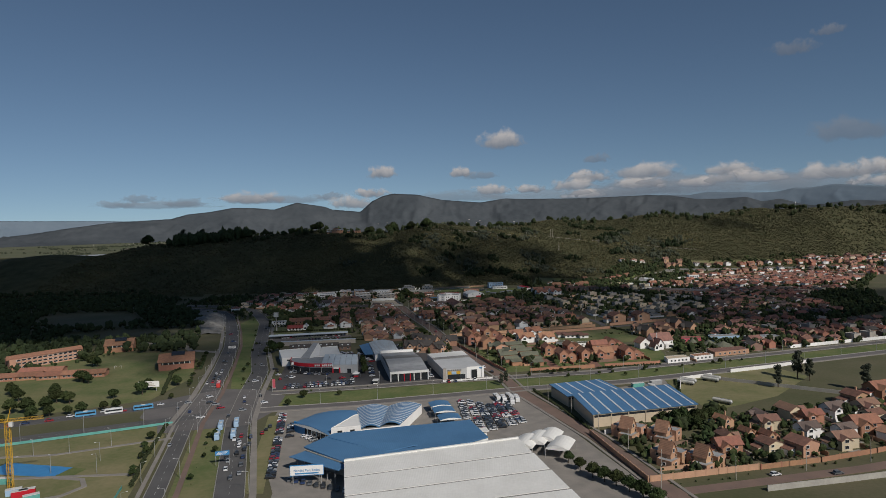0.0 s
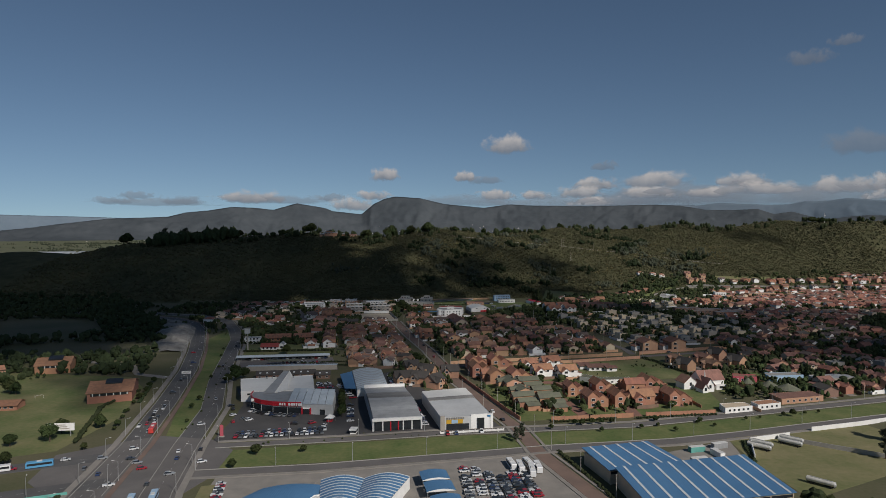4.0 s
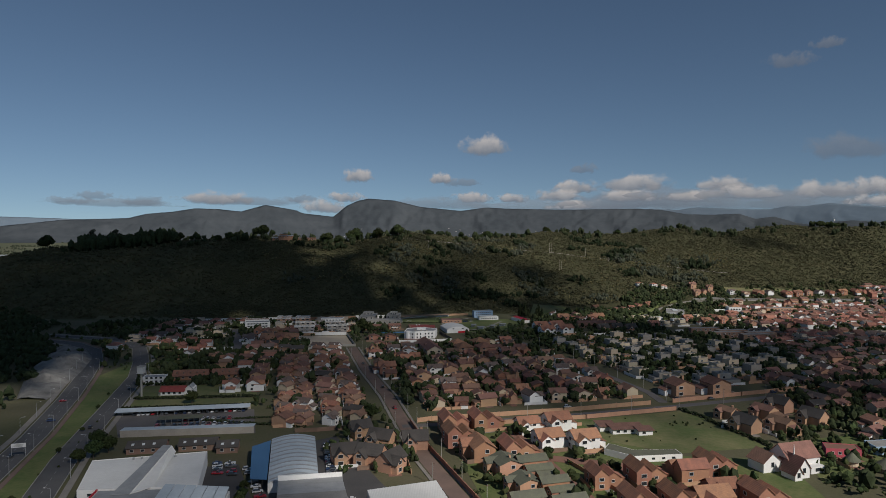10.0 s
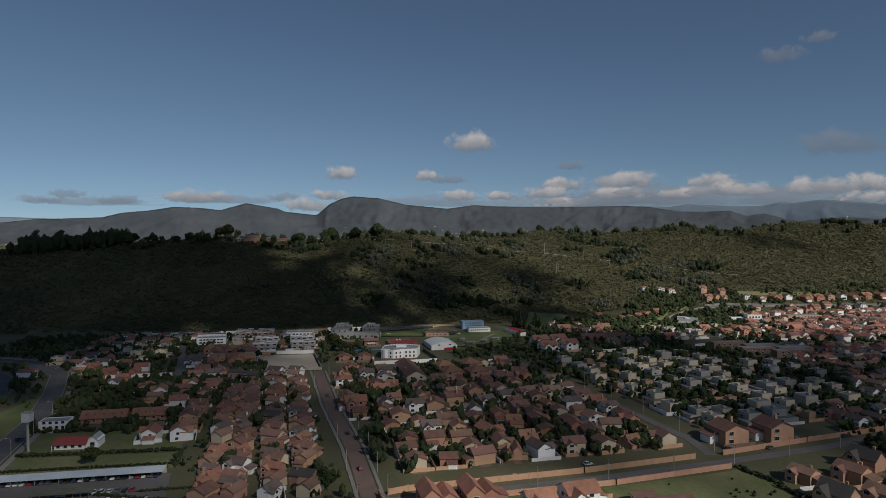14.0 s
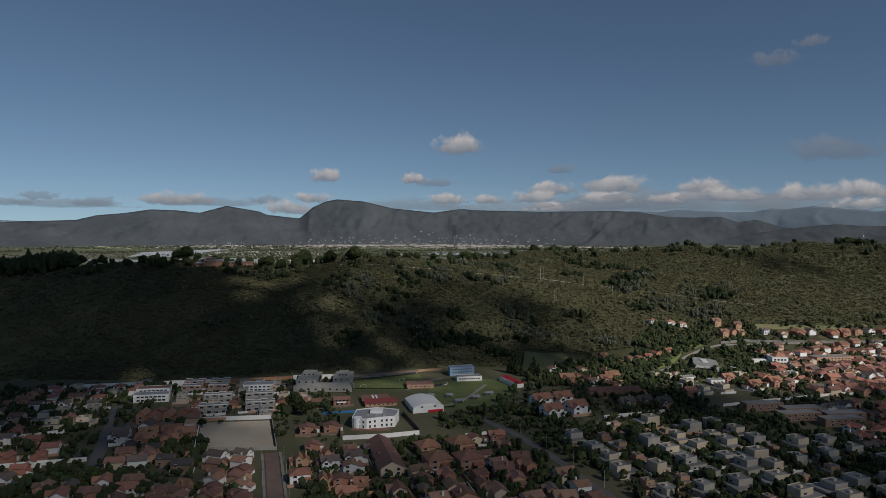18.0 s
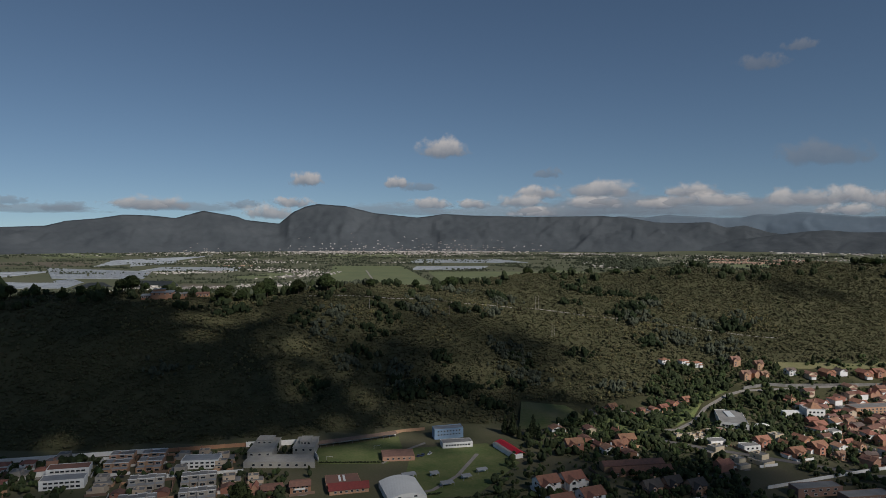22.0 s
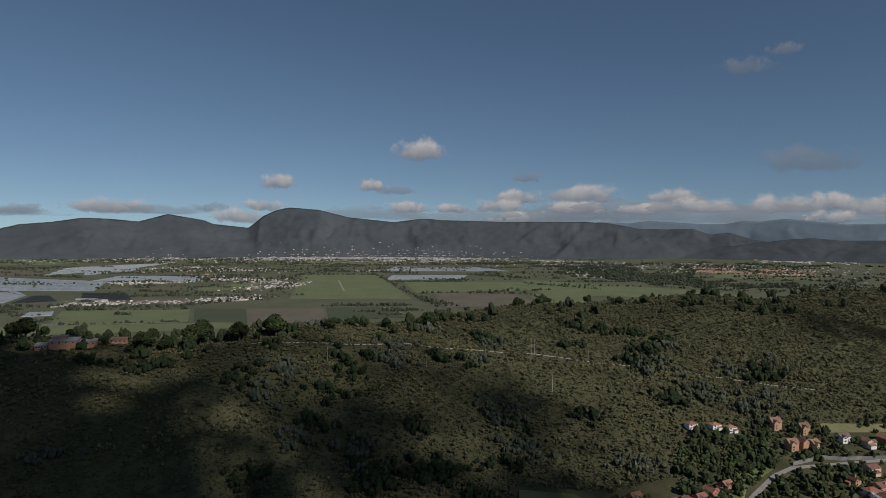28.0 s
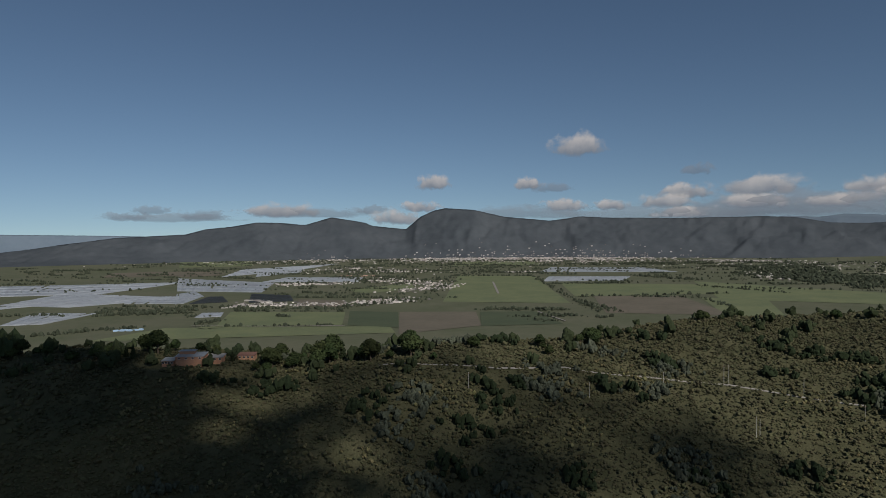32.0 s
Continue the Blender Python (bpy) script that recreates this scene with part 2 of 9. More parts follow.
    # mountain woods with a mild distance haze painted in as a blue-grey cast
    "mountain": mat("hazed_slopes", (0.084, 0.093, 0.1), (0.052, 0.06, 0.067), 0.004, 1.0, fine=5, spec=0.0, bump=7.0),
    # paler and bluer still: thicker distance haze put into the base colour
    "far_range": mat("hazed_farthest_slopes", (0.15, 0.185, 0.22), (0.125, 0.16, 0.195), 0.004, 1.0, spec=0.0),
    # leaves of the plain's trees, lightened and greyed to carry the distance haze
    "far_leaf": mat("hazed_far_trees", (0.06, 0.068, 0.045), (0.042, 0.05, 0.034), 0.02, 1.0, island=0.25, spec=0.0),
    "plain": mat("plain", (0.09, 0.1, 0.06), (0.12, 0.12, 0.08), 0.006, 1.0, fine=8, spec=0.05),
    "shade_net": mat("black_shade_net", (0.02, 0.024, 0.024), (0.03, 0.034, 0.034), 0.02, 0.8),
    "brick_far": mat("far_brick_walls", (0.4, 0.26, 0.19), (0.3, 0.2, 0.15), 0.02, 0.9, island=0.5, hue=0.015),
    "field_green": mat("field_green", (0.155, 0.17, 0.09), (0.12, 0.14, 0.078), 0.012, 1.0, spec=0.05),
    "field_brown": mat("field_brown", (0.15, 0.13, 0.1), (0.12, 0.108, 0.082), 0.01, 1.0, spec=0.05),
    "field_dark": mat("field_dark", (0.08, 0.095, 0.058), (0.068, 0.083, 0.052), 0.01, 1.0, spec=0.05),
    "plastic": mat("greenhouse_plastic", (0.3, 0.32, 0.34), (0.24, 0.26, 0.28), 0.01, 0.6, island=0.12),
    "far_walls": mat("far_walls", (0.4, 0.37, 0.34), (0.3, 0.27, 0.24), 0.02, 0.9, island=0.75, hue=0.02),
    "car": choose("car_paint", [(0.75, 0.75, 0.75), (0.6, 0.6, 0.6), (0.025, 0.025, 0.028), (0.3, 0.31, 0.32), (0.05, 0.055, 0.06), (0.35, 0.02, 0.03), (0.7, 0.7, 0.69), (0.12, 0.125, 0.13), (0.03, 0.05, 0.12), (0.02, 0.02, 0.02)], 0.3, 0.1, 0.4),
    "bus": choose("bus_paint", [(0.65, 0.64, 0.6), (0.1, 0.3, 0.5), (0.5, 0.05, 0.04)], 0.35, 0.0, 0.3),
    "car_white": mat("car_white", (0.7, 0.7, 0.69), (0.6, 0.6, 0.59), 0.5, 0.35),
}


# ---- building helpers ----
class MB:
    """Collects points and faces for one mesh."""

    def __init__(self):
        self.v, self.f = [], []

    def face(self, *pts):
        n = len(self.v)
        self.v += [tuple(p) for p in pts]
        self.f.append(tuple(range(n, n + len(pts))))
        return self

    def box(self, x0, y0, z0, x1, y1, z1, turn=0.0, about=(0, 0)):
        n = len(self.v)
        pts = [(x0, y0, z0), (x1, y0, z0), (x1, y1, z0), (x0, y1, z0), (x0, y0, z1), (x1, y0, z1), (x1, y1, z1), (x0, y1, z1)]
        if turn:
            c, s = math.cos(turn), math.sin(turn)
            pts = [(about[0] + (x - about[0]) * c - (y - about[1]) * s, about[1] + (x - about[0]) * s + (y - about[1]) * c, z) for x, y, z in pts]
        self.v += pts
        self.f += [tuple(n + i for i in q) for q in ((0, 3, 2, 1), (4, 5, 6, 7), (0, 1, 5, 4), (1, 2, 6, 5), (2, 3, 7, 6), (3, 0, 4, 7))]
        return self

    def prism(self, pts, z0, z1):
        """A plan outline raised from z0 to z1."""
        n, k = len(self.v), len(pts)
        self.v += [(x, y, z0) for x, y in pts] + [(x, y, z1) for x, y in pts]
        self.f.append(tuple(range(n + k - 1, n - 1, -1)))
        self.f.append(tuple(range(n + k, n + 2 * k)))
        self.f += [(n + i, n + (i + 1) % k, n + k + (i + 1) % k, n + k + i) for i in range(k)]
        return self

    def loft(self, a, b, caps=True):
        """Joins two rings of the same number of points."""
        n, k = len(self.v), len(a)
        self.v += [tuple(p) for p in a] + [tuple(p) for p in b]
        self.f += [(n + i, n + (i + 1) % k, n + k + (i + 1) % k, n + k + i) for i in range(k)]
        if caps:
            self.f += [tuple(range(n + k - 1, n - 1, -1)), tuple(range(n + k, n + 2 * k))]
        return self

    def slab(self, pts, thick):
        """A flat or sloping sheet with thickness, from its upper outline."""
        low = [(x, y, z - thick) for x, y, z in pts]
        return self.loft(low, pts)

    def tube(self, p, q, r0, r1=None, k=8):
        p, q = Vector(p), Vector(q)
        d = (q - p).normalized()
        u = d.orthogonal().normalized()
        w = d.cross(u)
        r1 = r0 if r1 is None else r1
        ring = lambda c, r: [c + (u * math.cos(2 * math.pi * i / k) + w * math.sin(2 * math.pi * i / k)) * r for i in range(k)]
        return self.loft(ring(p, r0), ring(q, r1))

    def mesh(self, name, m):
        me = bpy.data.meshes.new(name)
        me.from_pydata(self.v, [], self.f)
        me.materials.append(m if not isinstance(m, str) else M[m])
        me.update()
        return me

    def ob(self, name, m, parent=None, label=""):
        o = new(name, self.mesh(name, m))
        if parent is not None:
            o.parent = parent
        return tagged(o, label) if label else o


def part(name, shape, m, parent, label=""):
    return shape.ob(name, m, parent, label)


def thing(name, label, category, group="", at=None, kind=""):
    e = new(name)
    e.empty_display_size = 1
    if at is not None:
        e.matrix_world = at
    return tagged(e, label, category, group, kind)


def at(x, y, deg=0.0, z=None, s=1.0):
    z = float(ground_z(x, y)) if z is None else z
    m = pose(x, y, z, 0, 0, deg)
    return m @ Matrix.Diagonal((s, s, s, 1)) if isinstance(s, (int, float)) else m @ Matrix.Diagonal((*s, 1))


def big_mesh(name, verts, faces, m, smooth=False):
    """A mesh from arrays: verts n x 3, faces k x 3 or k x 4."""
    me = bpy.data.meshes.new(name)
    k, w = faces.shape
    me.vertices.add(len(verts))
    me.vertices.foreach_set("co", verts.astype(np.float32).ravel())
    me.loops.add(k * w)
    me.loops.foreach_set("vertex_index", faces.astype(np.int32).ravel())
    me.polygons.add(k)
    me.polygons.foreach_set("loop_start", np.arange(0, k * w, w, dtype=np.int32))
    me.polygons.foreach_set("use_smooth", np.full(k, smooth))
    me.materials.append(M[m])
    me.update(calc_edges=True)
    return new(name, me)


# ---- the ground: town, wooded hill, and the plain behind it, drawn in towards the mountains ----
CX, CY = 26.0, 560.0
R_TRUE = np.linspace(1500, 60000, 3000)
R_DRAWN = 1500 + 2800 / (1 - math.exp(-6200 / 3000)) * (1 - np.exp(-(R_TRUE - 1500) / 3000))


def crest_y(x):
    return np.interp(x, [-1500, -400, -250, -80, 40, 150, 350, 751, 1500], [1250, 1240, 1240, 1255, 1330, 1420, 1490, 1500, 1560])


def crest_z(x):
    return np.interp(x, [-1600, -800, -520, -400, -250, 0, 150, 400, 751, 1200, 1800], [52, 66, 86, 97, 97, 101, 104, 109, 120, 123, 110])


def foot_y(x):
    return np.interp(x, [-1500, -216, -67, 60, 180, 300, 450, 700, 1500], [940, 1000, 1026, 1060, 1085, 1075, 1105, 1150, 1150])


def ground_z(x, y):
    x, y = np.asarray(x, float), np.asarray(y, float)
    fy, cy, cz = foot_y(x), crest_y(x), crest_z(x)
    u = (y - fy) / (cy - fy)
    z = cz * np.interp(u, [0, 0.25, 0.42, 0.58, 0.8, 1.0], [0, 0.2, 0.45, 0.68, 0.92, 1.0])
    v = np.clip((y - cy) / 420, 0, 1)
    z = z * (1 - v * v * (3 - 2 * v)) - 10 * v * v * (3 - 2 * v)
    z = z + 3.0 * np.clip(u, 0, 1) * (1 - v) * (np.sin(x / 47.0 + y / 83.0) + np.sin(x / 31.0 - y / 59.0))
    r = np.hypot(x - CX, y - CY)
    far = np.interp(r, np.r_[0, R_DRAWN], np.r_[0, R_TRUE])
    return z + np.where(r > 1500, 200 - 200 * r / np.maximum(far, 1), 0)


def steps(lo, a, b, hi, fine, grow):
    mid = list(np.arange(a, b + 0.1, fine))
    up, s = [b], fine
    while up[-1] < hi:
        s *= grow
        up.append(up[-1] + s)
    dn, s = [a], fine
    while dn[-1] > lo:
        s *= grow
        dn.append(dn[-1] - s)
    return np.array(dn[:0:-1] + mid + up[1:])


def grid(xs, ys, zf):
    X, Y = np.meshgrid(xs, ys)
    V = np.stack([X, Y, zf(X, Y)], -1).reshape(-1, 3)
    nx, ny = len(xs), len(ys)
    i = (np.arange(ny - 1)[:, None] * nx + np.arange(nx - 1)).ravel()
    return V, np.stack([i, i + 1, i + nx + 1, i + nx], 1)


gv, gf = grid(steps(-4400, -900, 1000, 4400, 12.5, 1.06), steps(-3800, -100, 2000, 4950, 12.5, 1.05), ground_z)
ground = big_mesh("ground", gv, gf, "earth", True)
ground.data.materials.append(M["forest_floor"])
ground.data.materials.append(M["plain"])
fc = gv[gf].mean(1)
wooded = (fc[:, 1] > foot_y(fc[:, 0]) + 4) & (fc[:, 1] < crest_y(fc[:, 0]) + 300)
ground.data.polygons.foreach_set("material_index", np.where(wooded, 1, np.where(fc[:, 1] >= crest_y(fc[:, 0]) + 300, 2, 0)).astype(np.int32))
tagged(ground, "grassy town ground, wooded hill and open farmed plain", "ground", kind="structure")


def sheet(name, pts, m, label, category, lift=0.06, kind="structure", fit_ground=False):
    """A flat plot of ground, as a thin slab."""
    s = MB()
    if fit_ground:
        pts = [(x, y, float(ground_z(x, y)) + lift) for x, y in pts]
        s.slab(pts, 0.3)
    else:
        s.prism(pts, -0.3, lift)
    o = s.ob(name, m)
    return tagged(o, label, category, kind=kind)


def strip(path, width, cut=12.0, off=0.0):
    """Points on both sides of a line along the ground, every few metres."""
    p = [Vector((*q, 0)) for q in path]
    run = [p[0]]
    for a, b in zip(p, p[1:]):
        n = max(1, int((b - a).length / cut))
        run += [a.lerp(b, i / n) for i in range(1, n + 1)]
    out = []
    for i, q in enumerate(run):
        d = (run[min(i + 1, len(run) - 1)] - run[max(i - 1, 0)]).normalized()
        s = Vector((d.y, -d.x, 0))
        out.append((q + s * (off - width / 2), q + s * (off + width / 2)))
    return out


LAID = [0]


def road(name, path, width, m, label, lift=0.1, off=0.0, category="road", wall=0.3):
    s = MB()
    LAID[0] += 1
    lift += 0.005 * LAID[0]
    pr = strip(path, width, off=off)
    up = lambda q: (q.x, q.y, float(ground_z(q.x, q.y)) + lift)
    for (a, b), (c, d) in zip(pr, pr[1:]):
        s.slab([up(a), up(b), up(d), up(c)], wall)
    return tagged(s.ob(name, m), label, category, kind="structure")


# ---- roads, squares and plots ----
WEST = [(-50, -60), (-84, 90), (-109, 186), (-141, 286), (-156, 351), (-180, 435), (-208, 525), (-238, 605), (-264, 668), (-290, 728), (-318, 776), (-358, 812), (-420, 838), (-520, 860)]
EAST = [(-20, -20), (-52, 100), (-77, 186), (-113, 290), (-129, 352), (-144, 419), (-170, 490), (-200, 590), (-224, 669), (-250, 728), (-282, 790), (-340, 838), (-420, 862)]
NORTH_SIDE = [(-113, 352), (-42, 367), (8, 380), (33, 384), (106, 398), (176, 423), (247, 449), (340, 484), (520, 552)]
SOUTH_SIDE = [(-108, 314), (-53, 325), (2, 341), (56, 357), (121, 371), (159, 384), (223, 409), (330, 450), (520, 520)]
STREET = [(140, 60), (104, 185), (85, 256), (50, 352), (42, 389), (2, 503), (-28, 618), (-54, 699), (-78, 786), (-82, 800)]
LANE = [(-12, 549), (16, 555), (85, 574), (148, 594), (213, 617), (280, 645), (400, 695)]
SIDE = [(152, 606), (150, 632), (131, 691), (113, 742), (95, 799), (78, 841), (56, 878)]
HOMES = [(96, 187), (144, 200), (190, 213), (225, 226), (330, 262)]
LEFT = [(-184, 778), (-208, 845), (-232, 911)]
HILL = [(186, 1096), (208, 1026), (240, 1000), (300, 962), (345, 930), (450, 905), (560, 900)]
DRIVE = [(208, 1030), (218, 1035), (249, 1041), (272, 1063), (295, 1092), (331, 1122), (353, 1134), (404, 1142), (560, 1165), (760, 1190)]
AV_N = [(-160, 333), (-251, 287), (-420, 200), (-700, 60)]
AV_S = [(-140, 302), (-233, 258), (-400, 172), (-660, 40)]
ALL_ROADS = [(WEST, 7), (EAST, 7), (NORTH_SIDE, 5), (SOUTH_SIDE, 5), (STREET, 5.5), (LANE, 4), (SIDE, 4), (HOMES, 4), (LEFT, 4), (HILL, 4), (DRIVE, 4), (AV_N, 6), (AV_S, 6)]

sheet("median_grass", [(-38, -55), (-26, -40), (-80, 186), (-113, 286), (-134, 284), (-103, 186)], "grass", "mown grass strip between carriageways", "grass", 0.05)
sheet("verge_grass", [(-111, 318), (2, 345), (56, 362), (121, 376), (159, 389), (223, 414), (520, 526), (520, 545), (247, 443), (176, 417), (106, 392), (33, 378), (8, 374), (-42, 361), (-106, 345)], "lawn", "wide green strip between two service roads", "grass", 0.05)
sheet("highway_median", [(-143, 356), (-134, 358), (-150, 420), (-176, 488), (-206, 590), (-231, 668), (-257, 728), (-254, 668), (-228, 604), (-198, 524), (-171, 436)], "lawn", "long grass median with young trees", "grass", 0.05)
road("highway_west", WEST[3:], 12.5, "asphalt", "asphalt carriageway of the main highway", 0.12)
road("highway_west", WEST[:4], 7.6, "asphalt", "narrow asphalt carriageway before the crossing", 0.12)
road("highway_east", EAST, 12, "asphalt", "asphalt carriageway beside the dealerships", 0.12)
road("service_road_north", NORTH_SIDE, 7.5, "old_asphalt", "grey service road in front of the showrooms", 0.1)
road("service_road_south", SOUTH_SIDE, 7.5, "old_asphalt", "grey service road behind the blue dealership", 0.1)
road("brick_street", STREET, 8, "brick_road", "straight reddish paved street between housing estates", 0.1)
road("lane", LANE, 6, "old_asphalt", "lane along a long brick wall", 0.1)
road("side_street", SIDE, 6, "old_asphalt", "narrow grey residential street", 0.1)
road("homes_road", HOMES, 6.5, "brick_road", "reddish lane past walled gardens", 0.1)
road("left_street", LEFT, 8, "old_asphalt", "short grey residential street", 0.1)
road("hill_road", HILL, 6, "old_asphalt", "winding road along the foot of the hill", 0.25)
road("school_lane", [(10, 905), (34, 915), (52, 940), (70, 985)], 3.0, "pavement", "pale school footpath", 0.1, category="path")
road("hill_drive", DRIVE, 3.6, "pavement", "pale drive climbing past villas", 0.4)
road("avenue_north", AV_N, 12, "asphalt", "asphalt avenue with queuing traffic", 0.12)
road("avenue_south", AV_S, 11, "asphalt", "asphalt avenue beside the building site", 0.12)
sheet("crossing", [(-186, 334), (-168, 352), (-150, 366), (-120, 362), (-102, 346), (-98, 312), (-104, 284), (-150, 270), (-158, 286), (-176, 300)], "old_asphalt", "wide worn asphalt crossroads", "road", 0.14)
for p, off, w, m, n in ((WEST[3:], -9.5, 3.2, "pavement", "pavement"), (WEST[:4], -6.6, 1.8, "pavement", "pavement"), (WEST, 9.0, 2.4, "brick_road", "cycle_path"), (EAST, 9.5, 3.0, "pavement", "pavement"), (NORTH_SIDE, -6, 2.5, "pavement", "pavement"), (SOUTH_SIDE, 6, 2.5, "pavement", "pavement"), (STREET, 5.6, 1.6, "pavement", "pavement"), (STREET, -5.6, 1.6, "pavement", "pavement")):
    road(n, p, w, m, "worn pale footpath beside the road", 0.2, off, "pavement")
for p, off in ((WEST[3:], 6.4), (WEST[3:], -6.4), (WEST[:4], 4.0), (WEST[:4], -4.0), (EAST, 6.2), (EAST, -6.2), (NORTH_SIDE, 3.9), (SOUTH_SIDE, -3.9)):
    road("kerb", p, 0.3, "kerb", "raised concrete kerb", 0.26, off, "kerb")


def dashes(path, off, name="lane_marking", long=3.0, gap=5.0, t0=0, t1=900):
    s = MB()
    d0 = 0.0
    for a, b in zip(path, path[1:]):
        a, b = Vector((*a, 0)), Vector((*b, 0))
        n, d = (b - a).length, (b - a).normalized()
        side = Vector((d.y, -d.x, 0))
        while d0 < n:
            p = a + d * d0 + side * off
            q = p + d * long
            if t0 < p.y < t1:
                s.face(*[(c.x, c.y, 0.24) for c in (p - side * 0.09, p + side * 0.09, q + side * 0.09, q - side * 0.09)])
            d0 += long + gap
        d0 -= n
    return tagged(s.ob(name, "paint"), "worn white dashed lane paint", "road marking", kind="structure")


for p, o in ((WEST[3:], -2.0), (WEST[3:], 2.0), (WEST[:4], 0.0), (EAST, 0.0), (AV_N, 0.0), (AV_S, 0.0)):
    dashes(p, o)

sheet("dealer_yard", [(-118, 358), (-42, 372), (-42, 384), (-62, 440), (-84, 486), (-148, 470), (-128, 430), (-122, 395)], "dark_asphalt", "dark asphalt car dealer forecourt", "yard", 0.07)
sheet("showroom_yard", [(-40, 373), (34, 388), (22, 420), (-12, 462), (-46, 530), (-82, 500), (-62, 442)], "dark_asphalt", "asphalt yard between showrooms", "yard", 0.08)
sheet("blue_dealer_yard", [(-96, 312), (-60, 318), (2, 334), (52, 350), (74, 268), (96, 190), (90, 100), (-40, 60), (-60, 190), (-88, 255)], "pavement", "pale concrete yard crowded with parked cars", "yard", 0.06)
sheet("roadside_plot", [(-98, 300), (-90, 303), (-74, 230), (-64, 190), (-74, 190), (-84, 238)], "dry_grass", "narrow dry grass plot", "grass", 0.07)
sheet("car_lot", [(-186, 566), (-107, 582), (-91, 534), (-162, 524)], "old_asphalt", "asphalt car storage lot", "yard", 0.08)
sheet("meadow", [(-184, 577), (-107, 589), (-113, 611), (-192, 601)], "grass", "green meadow behind the car lot", "grass", 0.07)
sheet("garden_lawn", [(-192, 606), (-116, 616), (-126, 650), (-206, 640)], "grass", "walled garden lawn", "grass", 0.06)
sheet("paddock", [(100, 524), (130, 508), (178, 519), (168, 565), (156, 586), (142, 581), (88, 564)], "grass", "open green paddock", "grass", 0.07)
sheet("church_garden", [(180, 470), (240, 500), (232, 540), (196, 530)], "lawn", "green garden lawn beside the chapel house", "grass", 0.07)
sheet("estate_ground", [(40, 402), (170, 428), (176, 500), (120, 505), (86, 565), (10, 548)], "lawn", "estate ground with small lawns", "grass", 0.05)
road("estate_lane", [(84, 409), (74, 448), (62, 492), (48, 548)], 7, "red_paving", "red paved estate lane", 0.08)
road("estate_lane", [(112, 416), (110, 450), (96, 490), (60, 500)], 8, "red_paving", "red paved estate court", 0.09)
road("estate_lane", [(110, 450), (150, 458)], 8, "red_paving", "red paved estate court", 0.09)
road("estate_lane", [(33, 515), (60, 525)], 7, "red_paving", "red paved estate lane", 0.09)
sheet("sand_lot", [(-132, 806), (-82, 808), (-101, 872), (-150, 866)], "sand", "bare sandy building plot", "plot", 0.07)
sheet("school_pitch", [(-49, 966), (2, 966), (12, 1000), (8, 1030), (-58, 1000)], "lawn", "school playing field", "grass", 0.07)
sheet("school_green", [(12, 900), (62, 905), (100, 965), (80, 1010), (20, 1000)], "lawn", "school lawn", "grass", 0.06)
sheet("villa_lawn", [(128, 1000), (205, 1026), (238, 1048), (228, 1082), (192, 1086), (150, 1040)], "lawn", "lawn between hillside houses", "grass", 0.5, fit_ground=True)
sheet("hill_meadow", [(112, 1046), (142, 1046), (181, 1072), (165, 1103), (123, 1106)], "grass", "pale meadow at the foot of the hill", "grass", 0.5, fit_ground=True)
sheet("terrace_lawn", [(226, 1050), (252, 1050), (278, 1076), (299, 1105), (338, 1133), (313, 1137), (279, 1100), (246, 1084)], "lawn", "sloping green lawn", "grass", 0.6, fit_ground=True)
sheet("upper_meadow", [(420, 1192), (520, 1194), (580, 1204), (578, 1216), (519, 1206), (424, 1206)], "dry_grass", "dry meadow on the slope", "grass", 0.8, fit_ground=True)
sheet("campus_lawn", [(-190, 340), (-262, 300), (-420, 215), (-420, 520), (-240, 500), (-215, 470), (-190, 400)], "grass", "school campus lawn", "grass", 0.05)
sheet("park_lawn", [(-150, 286), (-224, 250), (-300, 210), (-300, 100), (-110, 110), (-120, 186)], "dry_grass", "park under construction with worn grass", "grass", 0.05)
sheet("container_yard", [(106, 350), (117, 323), (146, 331), (150, 374)], "pavement", "worn concrete yard behind the warehouse", "yard", 0.07)
sheet("tank_yard", [(150, 378), (236, 404), (246, 378), (205, 330), (156, 300), (150, 338)], "dry_grass", "grassy yard for tankers", "yard", 0.06)
def mound(name, lower, upper, h, m, label):
    """A heaped bank between two lines."""
    n, k, V = 28, 10, []
    at_ = lambda path, f: Vector((*path[int(f * (len(path) - 1) - 1e-6)], 0)).lerp(Vector((*path[min(int(f * (len(path) - 1) - 1e-6) + 1, len(path) - 1)], 0)), f * (len(path) - 1) - int(f * (len(path) - 1) - 1e-6))
    for i in range(n + 1):
        f = i / n
        a, b = at_(lower, f), at_(upper, f)
        for j in range(k + 1):
            p = a.lerp(b, j / k)
            up = h * math.sin(math.pi * j / k) ** 0.7 * math.sin(math.pi * min(0.06 + f * 0.9, 1)) ** 0.6
            V.append((p.x, p.y, max(-0.3, up * (0.75 + 0.6 * noise.fractal((p.x / 14, p.y / 14, 0), 1.0, 2.0, 4)) - 0.2)))
    i = (np.arange(n)[:, None] * (k + 1) + np.arange(k)).ravel()
    return tagged(big_mesh(name, np.array(V), np.stack([i, i + 1, i + k + 2, i + k + 1], 1), m, False), label, "bank", kind="structure")


mound("rock_bank", [(-249, 600), (-272, 675), (-298, 740), (-330, 785)], [(-270, 600), (-312, 672), (-346, 745), (-372, 792)], 8.0, "rock", "bare heaped grey rock bank beside the highway")
sheet("sports_court", [(-205, 214), (-168, 209), (-166, 221), (-203, 228)], "blue_paint", "blue sports court", "court", 0.09)
sheet("court_green", [(-168, 209), (-160, 207), (-158, 219), (-166, 221)], "lawn", "green end of the sports court", "court", 0.1)


